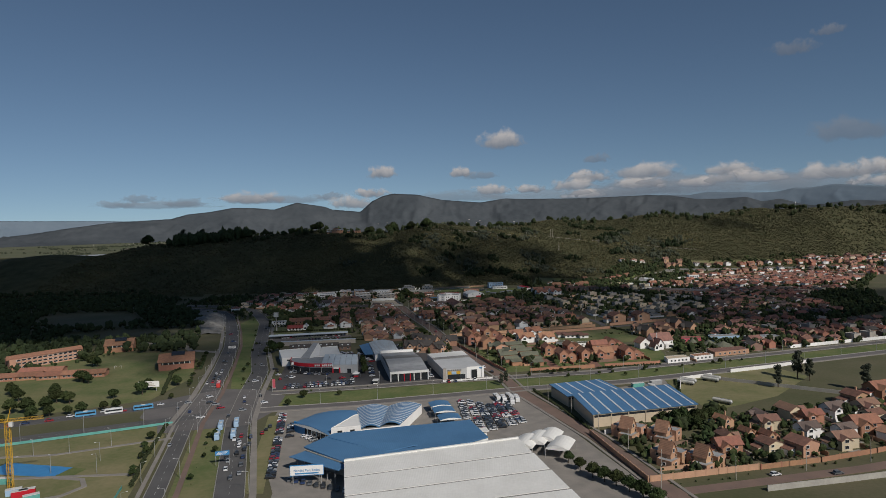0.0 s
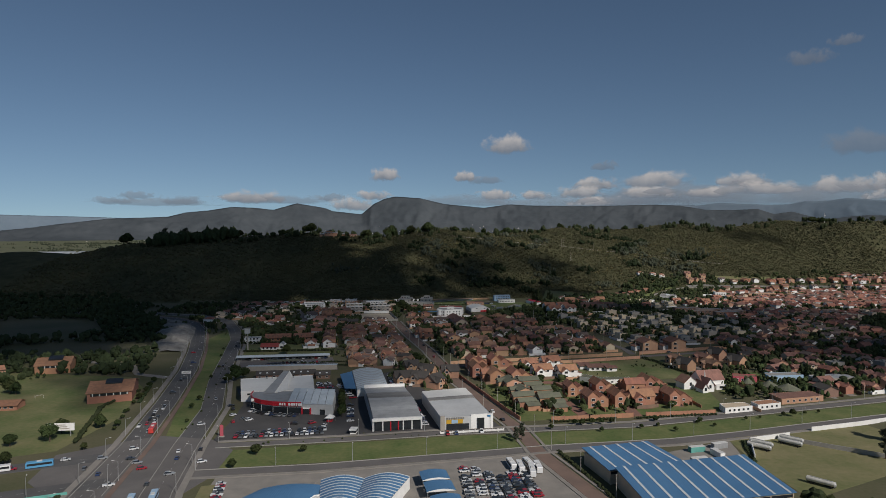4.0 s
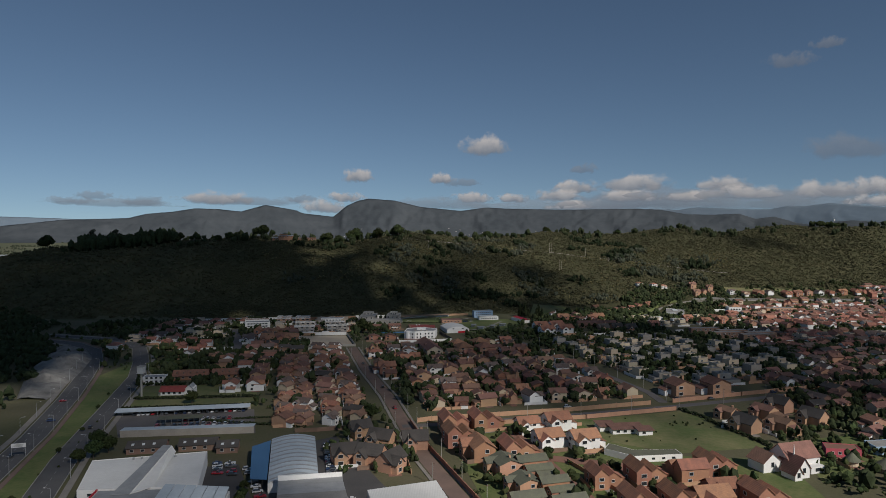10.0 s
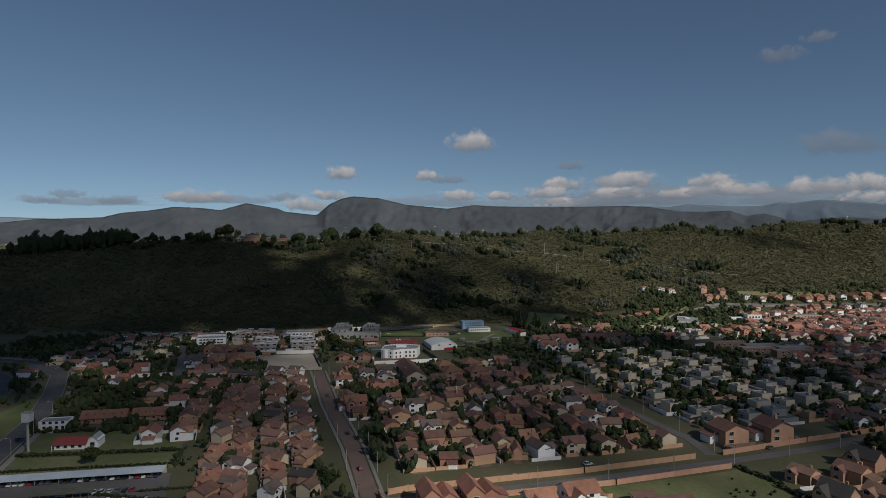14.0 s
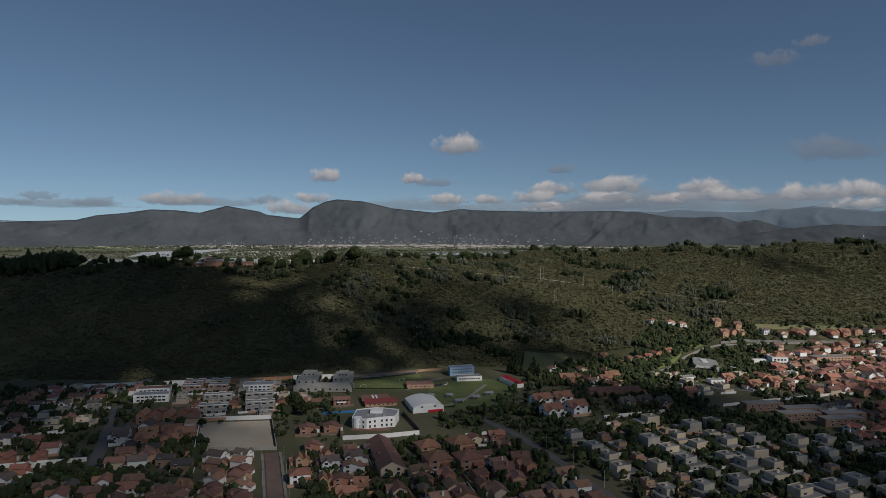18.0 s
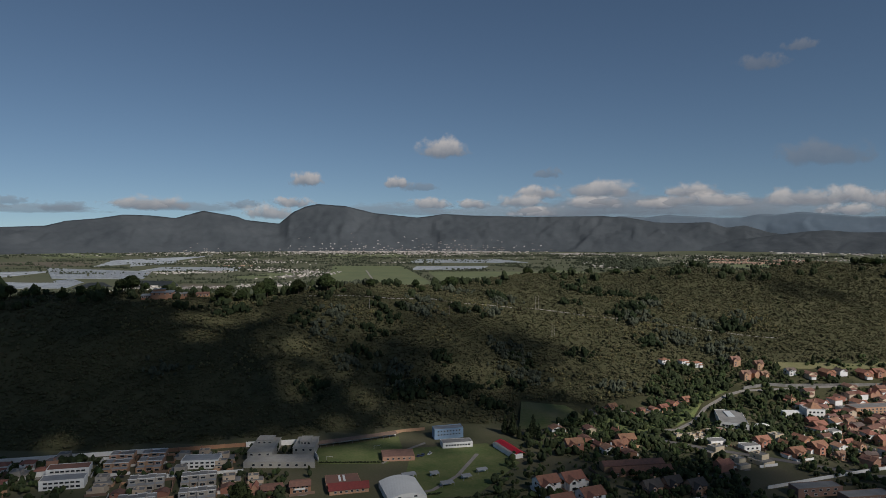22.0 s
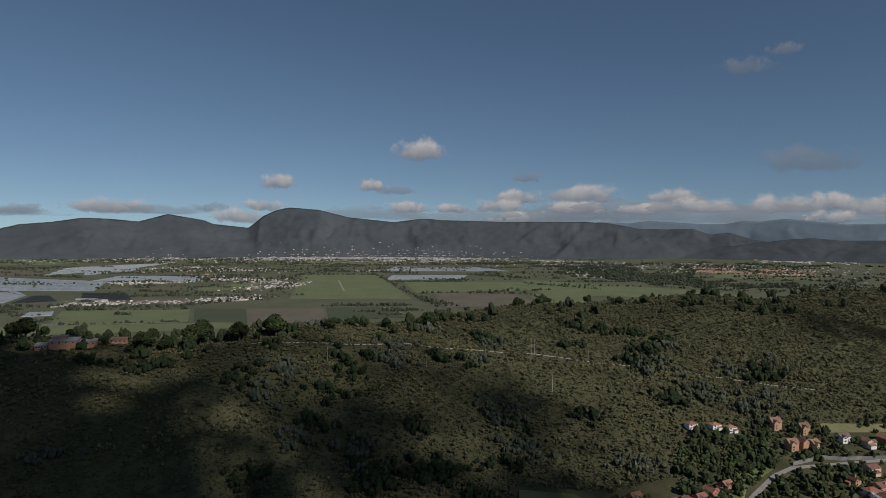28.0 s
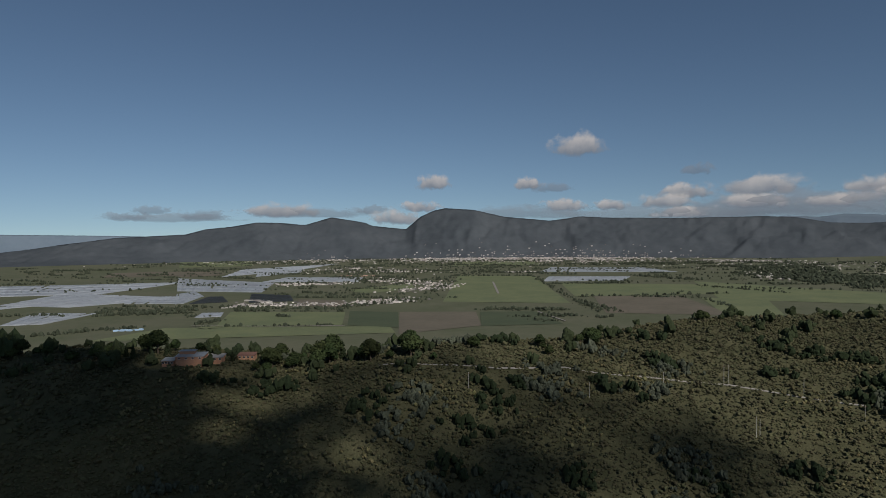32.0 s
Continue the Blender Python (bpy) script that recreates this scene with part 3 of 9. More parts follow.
# ---- mountains round the plain ----
SLOPES = {}


def ridge(name, table, r0, r1, m, label, rough_z, back=0):
    az = np.radians(np.arange(table[0][0], table[-1][0], 0.18))
    top = np.interp(np.degrees(az), [t[0] for t in table], [t[1] for t in table])
    rows = 22
    V = []
    for j in range(rows + 3):
        u = min(j / rows, 1.0)
        near = r0 + back * np.interp(np.degrees(az), [17, 27], [0, 1])
        r = near + (r1 - near) * u
        x, y = CX + r * np.sin(az), CY + r * np.cos(az)
        base = ground_z(x, y) - 5
        fold = np.array([1 - 2.6 * abs(noise.fractal((a * 17 + 0.5 * noise.noise((a * 30, u * 2, 1.0)), 7.0, u * 0.8), 1.0, 2.1, 5)) for a in az])
        spur = 1 + (1 - u) * 0.36 * fold
        z = base + (top - 8 - base) * np.clip(u ** 1.2 * spur, 0, 1)
        if u < 1:
            z = z + rough_z * u * (1 - 0.6 * u) * np.array([noise.fractal((a * 90, j * 0.9, 3.0), 1.0, 2.0, 3) for a in az])
        else:
            z = top - 8 + 1.6 * np.array([noise.fractal((a * 300, 1.0, 3.0), 1.0, 2.0, 2) for a in az]) - (j - rows) * 90
            x, y = CX + (r1 + (j - rows) * 25) * np.sin(az), CY + (r1 + (j - rows) * 25) * np.cos(az)
        V.append(np.stack([x, y, z], 1))
    SLOPES[name] = (az, V)
    n = len(az)
    i = (np.arange(rows + 2)[:, None] * n + np.arange(n - 1)).ravel()
    o = big_mesh(name, np.concatenate(V), np.stack([i, i + 1, i + n + 1, i + n], 1), m, True)
    return tagged(o, label, "mountain", kind="structure")


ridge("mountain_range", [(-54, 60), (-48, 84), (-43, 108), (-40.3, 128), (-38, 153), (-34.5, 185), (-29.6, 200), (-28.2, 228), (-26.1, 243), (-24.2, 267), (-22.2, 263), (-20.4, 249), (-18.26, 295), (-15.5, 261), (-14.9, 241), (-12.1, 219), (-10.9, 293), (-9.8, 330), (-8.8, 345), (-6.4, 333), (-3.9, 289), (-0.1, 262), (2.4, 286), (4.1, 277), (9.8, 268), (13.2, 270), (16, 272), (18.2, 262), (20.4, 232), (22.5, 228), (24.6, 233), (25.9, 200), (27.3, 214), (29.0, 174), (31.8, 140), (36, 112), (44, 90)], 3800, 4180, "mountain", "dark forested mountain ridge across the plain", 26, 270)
ridge("far_range", [(-62, 214), (-54, 222), (-48, 219), (-44, 213), (-40.3, 206), (-35.5, 198), (-32.2, 190), (-30, 165), (-20, 164), (0, 164), (9.8, 236), (12.4, 268), (13.0, 273), (13.7, 266), (15.5, 256), (17.5, 274), (19.6, 264), (21.2, 280), (23.1, 272), (25.2, 262), (27.0, 262), (28.3, 282), (29.5, 278), (31.3, 294), (33.5, 276), (35.5, 262), (38.5, 268), (46, 224), (60, 124)], 4150, 4290, "far_range", "farthest mountains with distance haze painted as pale blue", 6)
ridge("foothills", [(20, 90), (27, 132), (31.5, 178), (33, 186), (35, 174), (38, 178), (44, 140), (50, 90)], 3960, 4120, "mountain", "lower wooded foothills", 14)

# ---- clouds over the ridge, and the broken cloud overhead that shades the town ----
def cloud_material(name, bright, dull, glow, solid):
    """Soft glowing cumulus: puffed above, flat below, sunlit tops and shaded bases painted by height."""
    m = bpy.data.materials.new(name)
    m.use_nodes = True
    nt = m.node_tree
    N, Lk = nt.nodes.new, nt.links.new
    for n in list(nt.nodes):
        nt.nodes.remove(n)

    def calc(op, a, b, c=None):
        q = N("ShaderNodeMath")
        q.operation = op
        for k, v in enumerate((a, b, c)):
            if isinstance(v, (int, float)):
                q.inputs[k].default_value = v
            elif v is not None:
                Lk(v, q.inputs[k])
        return q.outputs[0]

    out, mixs, tr, em = N("ShaderNodeOutputMaterial"), N("ShaderNodeMixShader"), N("ShaderNodeBsdfTransparent"), N("ShaderNodeEmission")
    tc, info, sep = N("ShaderNodeTexCoord"), N("ShaderNodeObjectInfo"), N("ShaderNodeSeparateXYZ")
    Lk(tc.outputs["Object"], sep.inputs[0])
    st = N("ShaderNodeVectorMath")
    st.operation, st.inputs[1].default_value = "MULTIPLY", (2.2, 0, 1)
    Lk(tc.outputs["Object"], st.inputs[0])
    ns = N("ShaderNodeTexNoise")
    ns.noise_dimensions = "4D"
    ns.inputs["Scale"].default_value, ns.inputs["Detail"].default_value, ns.inputs["Roughness"].default_value = 1.3, 6, 0.52
    Lk(calc("MULTIPLY", info.outputs["Random"], 50), ns.inputs["W"])
    Lk(st.outputs[0], ns.inputs["Vector"])
    x, z, f = sep.outputs["X"], sep.outputs["Z"], ns.outputs["Fac"]
    tall = calc("MAXIMUM", z, calc("MULTIPLY", z, -2.0))
    r = calc("SQRT", calc("ADD", calc("MULTIPLY", x, x), calc("MULTIPLY", tall, tall)), 0)
    body = calc("SUBTRACT", calc("MULTIPLY_ADD", f, 1.5, 0.02), r)
    dm = N("ShaderNodeMapRange")
    dm.interpolation_type = "SMOOTHSTEP"
    dm.inputs["From Min"].default_value, dm.inputs["From Max"].default_value, dm.inputs["To Max"].default_value = 0.0, 0.42, solid
    Lk(body, dm.inputs["Value"])
    cr = N("ShaderNodeMapRange")
    cr.inputs["From Min"].default_value, cr.inputs["From Max"].default_value = 0.15, 0.8
    Lk(calc("MULTIPLY_ADD", z, 0.75, calc("MULTIPLY", f, 0.75)), cr.inputs["Value"])
    mx = N("ShaderNodeMix")
    mx.data_type = "RGBA"
    mx.inputs["A"].default_value, mx.inputs["B"].default_value = (*dull, 1), (*bright, 1)
    Lk(cr.outputs["Result"], mx.inputs["Factor"])
    Lk(mx.outputs["Result"], em.inputs["Color"])
    em.inputs["Strength"].default_value = glow
    Lk(dm.outputs["Result"], mixs.inputs[0])
    Lk(tr.outputs[0], mixs.inputs[1])
    Lk(em.outputs[0], mixs.inputs[2])
    Lk(mixs.outputs[0], out.inputs["Surface"])
    return m


M["cloud"] = cloud_material("sky_cloud", (0.94, 0.87, 0.8), (0.31, 0.35, 0.4), 0.68, 0.88)
M["thin_cloud"] = cloud_material("thin_cloud", (0.55, 0.56, 0.58), (0.3, 0.34, 0.4), 0.55, 0.5)
card = MB()
for i in range(8):
    for j in range(4):
        x0, x1, z0, z1 = -1.2 + i * 0.3, -1.2 + (i + 1) * 0.3, -0.8 + j * 0.5, -0.8 + (j + 1) * 0.5
        cv = lambda x, z: (x, 0.1 * (1 - x * x - z * z), z)
        card.face(cv(x0, z0), cv(x1, z0), cv(x1, z1), cv(x0, z1))
card_mesh, thin_mesh = card.mesh("cloud", "cloud"), card.mesh("cloud", "thin_cloud")


def clouds(mesh, label, rows):
    """Each row: bearing in degrees, height of the base, width and height."""
    for az, z, w, h in rows:
        a, r = radians(az), 4310
        cl = new("cloud", mesh)
        cl.matrix_world = pose(CX + r * math.sin(a), CY + r * math.cos(a), z, 0, 0, -az) @ Matrix.Diagonal((w / 1.35, 60, h / 1.05, 1))
        tagged(cl, label, "cloud", "clouds over the ridge")


clouds(card_mesh, "small drifting cumulus cloud, pale above and grey below", ((2.3, 692, 402, 136), (-9.7, 486, 231, 103), (-1.9, 476, 184, 80), (15.6, 424, 470, 127), (10.5, 408, 319, 95), (9.1, 351, 339, 95), (10.5, 288, 379, 71), (23.3, 409, 338, 95), (24.7, 352, 476, 87), (31.0, 355, 396, 118), (34.1, 360, 276, 110), (37.5, 344, 433, 118), (34.3, 287, 316, 71), (1.0, 340, 263, 79), (4.9, 338, 223, 63), (20.4, 334, 358, 79), (15.3, 341, 438, 87), (-22.5, 320, 484, 95), (-11.1, 343, 247, 71), (-12.9, 272, 318, 95), (40.1, 299, 472, 102)))
clouds(thin_mesh, "thin grey streak of drifting cloud", ((32.7, 605, 496, 158), (0.2, 452, 280, 64), (11.3, 536, 176, 72), (28.1, 1169, 268, 105), (30.9, 1249, 187, 73), (-14.8, 326, 199, 63), (-28.3, 298, 301, 71), (-32.1, 328, 221, 55), (-34.0, 290, 260, 55), (-2.7, 297, 798, 87), (9.8, 268, 1436, 103), (22.0, 295, 1670, 159), (32.4, 278, 1423, 142), (15.8, 310, 1195, 159), (-19.6, 307, 636, 63), (-30.1, 282, 712, 55)))


# ---- houses ----
TAKEN = []


def seg_far(x, y, path):
    best = 1e9
    for (ax, ay), (bx, by) in zip(path, path[1:]):
        dx, dy = bx - ax, by - ay
        t = max(0, min(1, ((x - ax) * dx + (y - ay) * dy) / (dx * dx + dy * dy)))
        best = min(best, math.hypot(x - ax - t * dx, y - ay - t * dy))
    return best


def free(x, y, r):
    return all(seg_far(x, y, p) > w + r * 0.75 for p, w in ALL_ROADS) and all((x - a) ** 2 + (y - b) ** 2 > (r + c) ** 2 for a, b, c in TAKEN)


def inside(x, y, poly):
    hit = False
    for (ax, ay), (bx, by) in zip(poly, poly[1:] + poly[:1]):
        if (ay > y) != (by > y) and x < (bx - ax) * (y - ay) / (by - ay) + ax:
            hit = not hit
    return hit


def gable(s, x0, x1, y0, y1, z, rise, over=0.5, along="x", thick=0.22):
    """A pitched roof with eaves, ridge along one axis, as one folded slab."""
    if along == "x":
        my = (y0 + y1) / 2
        e = over * rise / (my - y0)
        ring = lambda x: [(x, y0 - over, z - e - thick), (x, my, z + rise - thick), (x, y1 + over, z - e - thick), (x, y1 + over, z - e), (x, my, z + rise), (x, y0 - over, z - e)]
        s.loft(ring(x0 - over), ring(x1 + over))
    else:
        mx = (x0 + x1) / 2
        e = over * rise / (mx - x0)
        ring = lambda y: [(x0 - over, y, z - e - thick), (mx, y, z + rise - thick), (x1 + over, y, z - e - thick), (x1 + over, y, z - e), (mx, y, z + rise), (x0 - over, y, z - e)]
        s.loft(ring(y0 - over), ring(y1 + over))


def gable_wall(s, x0, x1, y0, y1, z0, z, rise, along="x"):
    if along == "x":
        my = (y0 + y1) / 2
        ring = lambda x: [(x, y0, z0), (x, y1, z0), (x, y1, z), (x, my, z + rise - 0.15), (x, y0, z)]
        s.loft(ring(x0), ring(x1))
    else:
        mx = (x0 + x1) / 2
        ring = lambda y: [(x0, y, z0), (x1, y, z0), (x1, y, z), (mx, y, z + rise - 0.15), (x0, y, z)]
        s.loft(ring(y0), ring(y1))


def hip(s, x0, x1, y0, y1, z, rise, over=0.5):
    x0, x1, y0, y1 = x0 - over, x1 + over, y0 - over, y1 + over
    my, q = (y0 + y1) / 2, min((y1 - y0) / 2, (x1 - x0) / 2 - 0.3)
    n = len(s.v)
    s.v += [(x0, y0, z - 0.2), (x1, y0, z - 0.2), (x1, y1, z - 0.2), (x0, y1, z - 0.2), (x0, y0, z), (x1, y0, z), (x1, y1, z), (x0, y1, z), (x0 + q, my, z + rise), (x1 - q, my, z + rise)]
    s.f += [tuple(n + i for i in f) for f in ((3, 2, 1, 0), (0, 1, 5, 4), (1, 2, 6, 5), (2, 3, 7, 6), (3, 0, 4, 7), (4, 5, 9, 8), (6, 7, 8, 9), (5, 6, 9), (7, 4, 8))]


WINDOWS = {}


def window(parent, x, y, z, w, h, deg=0.0, label=""):
    """A window on a wall: a frame that stands proud and its pane, facing -y before it is turned."""
    key = (round(w, 2), round(h, 2))
    if key not in WINDOWS:
        f, t = MB(), 0.1
        rect = lambda a, b, y: [(-a, y, -b), (a, y, -b), (a, y, b), (-a, y, b)]
        f.v = rect(w / 2 + t, h / 2 + t, 0.05) + rect(w / 2 + t, h / 2 + t, -0.12) + rect(w / 2, h / 2, -0.12) + rect(w / 2, h / 2, -0.03)
        for a in (0, 4, 8):
            f.f += [(a + i, a + (i + 1) % 4, a + 4 + (i + 1) % 4, a + 4 + i) for i in range(4)]
        f.f.append((12, 13, 14, 15))
        me = f.mesh("window", "frame")
        me.materials.append(M["glass"])
        me.polygons[12].material_index = 1
        WINDOWS[key] = me
    o = new("window", WINDOWS[key])
    o.parent = parent
    o.matrix_local = pose(x, y, z, 0, 0, deg)
    return o


def house(name, kind, wall_m, roof_m, w=9.0, d=9.0, h=5.2, rise=2.6, label="", wins=2, group="houses", annex=0, chimney=True, door=False):
    t = thing(name, label, "house", group)
    a, r, c, dr, a2, r2, pp = MB(), MB(), MB(), MB(), MB(), MB(), MB()
    x0, x1, y0, y1 = -w / 2, w / 2, -d / 2, d / 2
    if kind == "gable":
        gable_wall(a, x0, x1, y0, y1, -0.5, h, rise)
        gable(r, x0, x1, y0, y1, h, rise)
    elif kind == "gable_y":
        gable_wall(a, x0, x1, y0, y1, -0.5, h, rise, "y")
        gable(r, x0, x1, y0, y1, h, rise, 0.5, "y")
    elif kind == "cross":
        gable_wall(a, x0, x1, y0 + d * 0.25, y1, -0.5, h, rise)
        gable(r, x0, x1, y0 + d * 0.25, y1, h, rise)
        xa, xb = x0 + 0.3, x0 + w * 0.5
        gable_wall(a2, xa, xb, y0, y0 + d * 0.5, -0.5, h - 0.5, rise * 0.8, "y")
        gable(r2, xa, xb, y0, y0 + d * 0.55, h - 0.5, rise * 0.8, 0.45, "y")
    elif kind == "split":
        # two half-gables at different heights, as on the brick estates
        gable_wall(a, x0, 0, y0, y1, -0.5, h, rise, "y")
        gable(r, x0, 0, y0, y1, h, rise, 0.4, "y")
        gable_wall(a2, 0.05, x1, y0 + 1.2, y1, -0.5, h - 1.5, rise * 0.8, "y")
        gable(r2, 0.05, x1, y0 + 1.2, y1, h - 1.5, rise * 0.8, 0.35, "y")
    elif kind == "hip":
        a.box(x0, y0, -0.5, x1, y1, h)
        hip(r, x0, x1, y0, y1, h, rise)
        a2.box(x0 + w * 0.55, y0 - 2, -0.5, x1 - 0.3, y0, h * 0.55)
        r2.slab([(x0 + w * 0.5, y0 - 2.4, h * 0.55), (x1, y0 - 2.4, h * 0.55), (x1, y0 - 0.02, h * 0.55 + 0.8), (x0 + w * 0.5, y0 - 0.02, h * 0.55 + 0.8)], 0.2)
    else:  # flat: two stacked volumes with parapets
        xm, ym = x0 + w * 0.68, y0 + d * 0.3
        a.box(x0, y0, -0.5, x1, y1, 3.0)
        a2.box(x0, ym, 3.01, xm, y1, h)
        rim = lambda u0, v0, u1, v1, z, e=0.25: [[(u0, v0, z), (u1, v0, z), (u1, v1, z), (u0, v1, z)], [(u0, v0, z + 0.5), (u1, v0, z + 0.5), (u1, v1, z + 0.5), (u0, v1, z + 0.5)], [(u0 + e, v0 + e, z + 0.5), (u1 - e, v0 + e, z + 0.5), (u1 - e, v1 - e, z + 0.5), (u0 + e, v1 - e, z + 0.5)], [(u0 + e, v0 + e, z), (u1 - e, v0 + e, z), (u1 - e, v1 - e, z), (u0 + e, v1 - e, z)]]
        rings = rim(x0, ym, xm, y1, h)
        pp.v = [p for q in rings for p in q]
        pp.f = [(b + i, b + (i + 1) % 4, b + 4 + (i + 1) % 4, b + 4 + i) for b in (0, 4, 8) for i in range(4)]
        r.box(x0 + 0.26, ym + 0.26, h, xm - 0.26, y1 - 0.26, h + 0.13)
        r2.prism([(x0 + 0.2, y0 + 0.2), (x1 - 0.2, y0 + 0.2), (x1 - 0.2, y1 - 0.2), (xm + 0.01, y1 - 0.2), (xm + 0.01, ym - 0.01), (x0 + 0.2, ym - 0.01)], 3.0, 3.15)
        part("parapet", pp, wall_m, t)
        part("roof_tank", MB().box(x0 + w * 0.2, y0 + d * 0.5, h + 0.1, x0 + w * 0.34, y0 + d * 0.64, h + 1.3), wall_m, t)
    part("wall", a, wall_m, t)
    part("roof", r, roof_m, t)
    if a2.v:
        part("wing_wall", a2, wall_m, t)
        part("wing_roof", r2, roof_m, t)
    if annex:
        # a lower wing with a single-pitch roof, beside the house
        s, z0 = annex, 2.7
        xa, xb = (x1, x1 + 3.2) if s > 0 else (x0 - 3.2, x0)
        part("annex_wall", MB().box(xa + 0.02, -d * 0.1, -0.5, xb - 0.02, y1 - 0.4, z0), wall_m if annex % 2 else "white", t)
        hi, lo = (xa, xb + 0.4) if s > 0 else (xb, xa - 0.4)
        q = [(hi, -d * 0.1 - 0.4, z0 + 1.0), (lo, -d * 0.1 - 0.4, z0 - 0.05), (lo, y1, z0 - 0.05), (hi, y1, z0 + 1.0)]
        part("annex_roof", MB().slab(q if s < 0 else q[::-1], 0.2), roof_m, t)
    if kind != "flat" and chimney:
        c.box(w * 0.22, d * 0.12, h, w * 0.22 + 0.9, d * 0.12 + 0.7, h + rise + 0.8)
        part("chimney", c, wall_m, t)
    fy = y0 + d * 0.25 if kind == "cross" else (y0 + 1.2 if kind == "split" else y0)
    dr.box(w * 0.3 - 0.6, fy - 0.08, 0, w * 0.3 + 0.6, fy + 0.05, 2.1) if kind != "hip" else dr.box(-w * 0.3, y0 - 0.08, 0, -w * 0.3 + 1.2, y0 + 0.05, 2.1)
    if door:
        part("door", dr, "wood", t)
    spots = [(-w * 0.25, y0, 1.6, 1.8, 1.3, 0), (-w * 0.25, y0 if kind != "flat" else y0 + d * 0.3, 4.2, 1.8, 1.2, 0), (w * 0.22, fy if kind != "flat" else y0, 4.1 if kind != "flat" else 1.6, 1.5, 1.2, 0),
             (x0, d * 0.15, 3.9, 1.4, 1.2, -90), (x1 if kind != "flat" else x0 + w * 0.68, d * 0.2, 3.9, 1.4, 1.2, 90), (x0, d * 0.2, 1.5, 1.4, 1.2, -90), (x1, d * 0.2, 1.5, 1.4, 1.2, 90)]
    if kind == "split":
        spots[2] = (w * 0.22, fy, 2.9, 1.2, 0.9, 0)
        spots[4] = (x1, d * 0.2, 1.6, 1.4, 1.2, 90)
        spots = spots[:6]
    for q in spots[:wins]:
        window(t, *q)
    return t


class Kit:
    """Builds a template at its first place and copies it to the others."""

    def __init__(self, make):
        self.make, self.first, self.count, self.far = make, None, 0, []

    def put(self, m, label=""):
        self.count += 1
        if self.first is None:
            self.first = self.make()
            self.first.matrix_world = m
            o = self.first
        else:
            o = copy_thing(self.first, m)
        return tagged(o, label) if label else o


def H(*a, **k):
    return Kit(lambda: house(*a, **k))


WALLS = {"brick": "orange brick", "brick_pale": "tan brick", "brick_brown": "brown brick", "cream": "cream rendered", "white": "white rendered"}
ROOFS = {"terracotta": "terracotta tiles", "brown_tiles": "weathered brown tiles", "dark_tiles": "dark tiles", "old_tiles": "darkened terracotta tiles", "pale_tiles": "pale terracotta tiles", "grey_tiles": "grey-brown tiles"}
SHAPES = {"cross": "crossed gables", "gable": "one long gable", "gable_y": "a street-facing gable", "split": "two stepped gables", "hip": "a hipped roof"}


def mixed(name, walls, roofs, n, seed, group, size=1.0):
    """Several different houses of one estate."""
    g, out = random.Random(seed), []
    for k in range(n):
        kind, wall_m, roof_m = g.choice(("cross", "cross", "gable", "gable_y", "split")), walls[k % len(walls)], roofs[k % len(roofs)]
        lab = WALLS[wall_m] + " house with " + SHAPES[kind] + " under " + ROOFS[roof_m]
        a = (name, kind, wall_m, roof_m, g.uniform(8.2, 10.6) * size, g.uniform(8.2, 10.2) * size, g.uniform(4.5, 5.5), g.uniform(1.6, 2.4), lab)
        out.append(H(*a, wins=2, group=group, annex=g.choice((-1, 1, 2, -2)), chimney=k % 2 == 0, door=False))
    return out


TERRA = [H("brick_house", "split", "brick", "terracotta", 11, 10.5, 6.0, 2.4, "orange brick estate house under terracotta tiles", wins=6, group="brick estate houses", annex=1, chimney=False),
         H("brick_house", "cross", "brick", "terracotta", 11.5, 10.5, 5.4, 2.5, "two-storey brick house with cross gables and terracotta tiles", wins=6, group="brick estate houses", annex=-2, chimney=False)]
TERRA += mixed("brick_house", ["brick_pale", "brick", "white", "cream", "brick_pale"], ["terracotta", "old_tiles", "pale_tiles", "old_tiles", "brown_tiles"], 5, 5, "terracotta-roofed houses")
WHITE = [H("white_house", "cross", "white", "terracotta", 10.5, 10.5, 5.2, 2.3, "white-walled house with a terracotta tile roof", wins=6, group="white houses", annex=1, chimney=False),
         H("white_house", "hip", "white", "terracotta", 11, 9, 5.2, 2.2, "white rendered house with a hipped tile roof", group="white houses", chimney=False)]
BROWN = mixed("row_house", ["brick_pale", "brick_brown", "brick_pale", "cream", "brick", "white"], ["brown_tiles", "grey_tiles", "old_tiles", "brown_tiles", "terracotta", "grey_tiles"], 6, 8, "brown-roofed houses")
DARKS = [H("dark_roofed_house", "cross", "brick_pale", "dark_tiles", 10, 9.5, 4.6, 3.0, "tan house with a steep dark brown roof", group="dark-roofed houses"),
         H("dark_roofed_house", "gable", "brick_brown", "dark_tiles", 11, 9, 4.8, 2.0, "brown house with a long dark roof", group="dark-roofed houses")]
FLATS = [H("modern_house", "flat", "grey_wall", "flat_roof", 13, 12, 6.2, 0, "modern flat-roofed house with grey parapets", group="flat-roofed houses", door=False),
         H("modern_house", "flat", "cream", "flat_roof", 14, 11, 6.2, 0, "modern cream cubic house with flat roofs", group="flat-roofed houses", door=False),
         H("modern_house", "flat", "brick_pale", "flat_roof", 12, 13, 6.4, 0, "boxy tan brick house with stepped flat roofs", group="flat-roofed houses", door=False)]
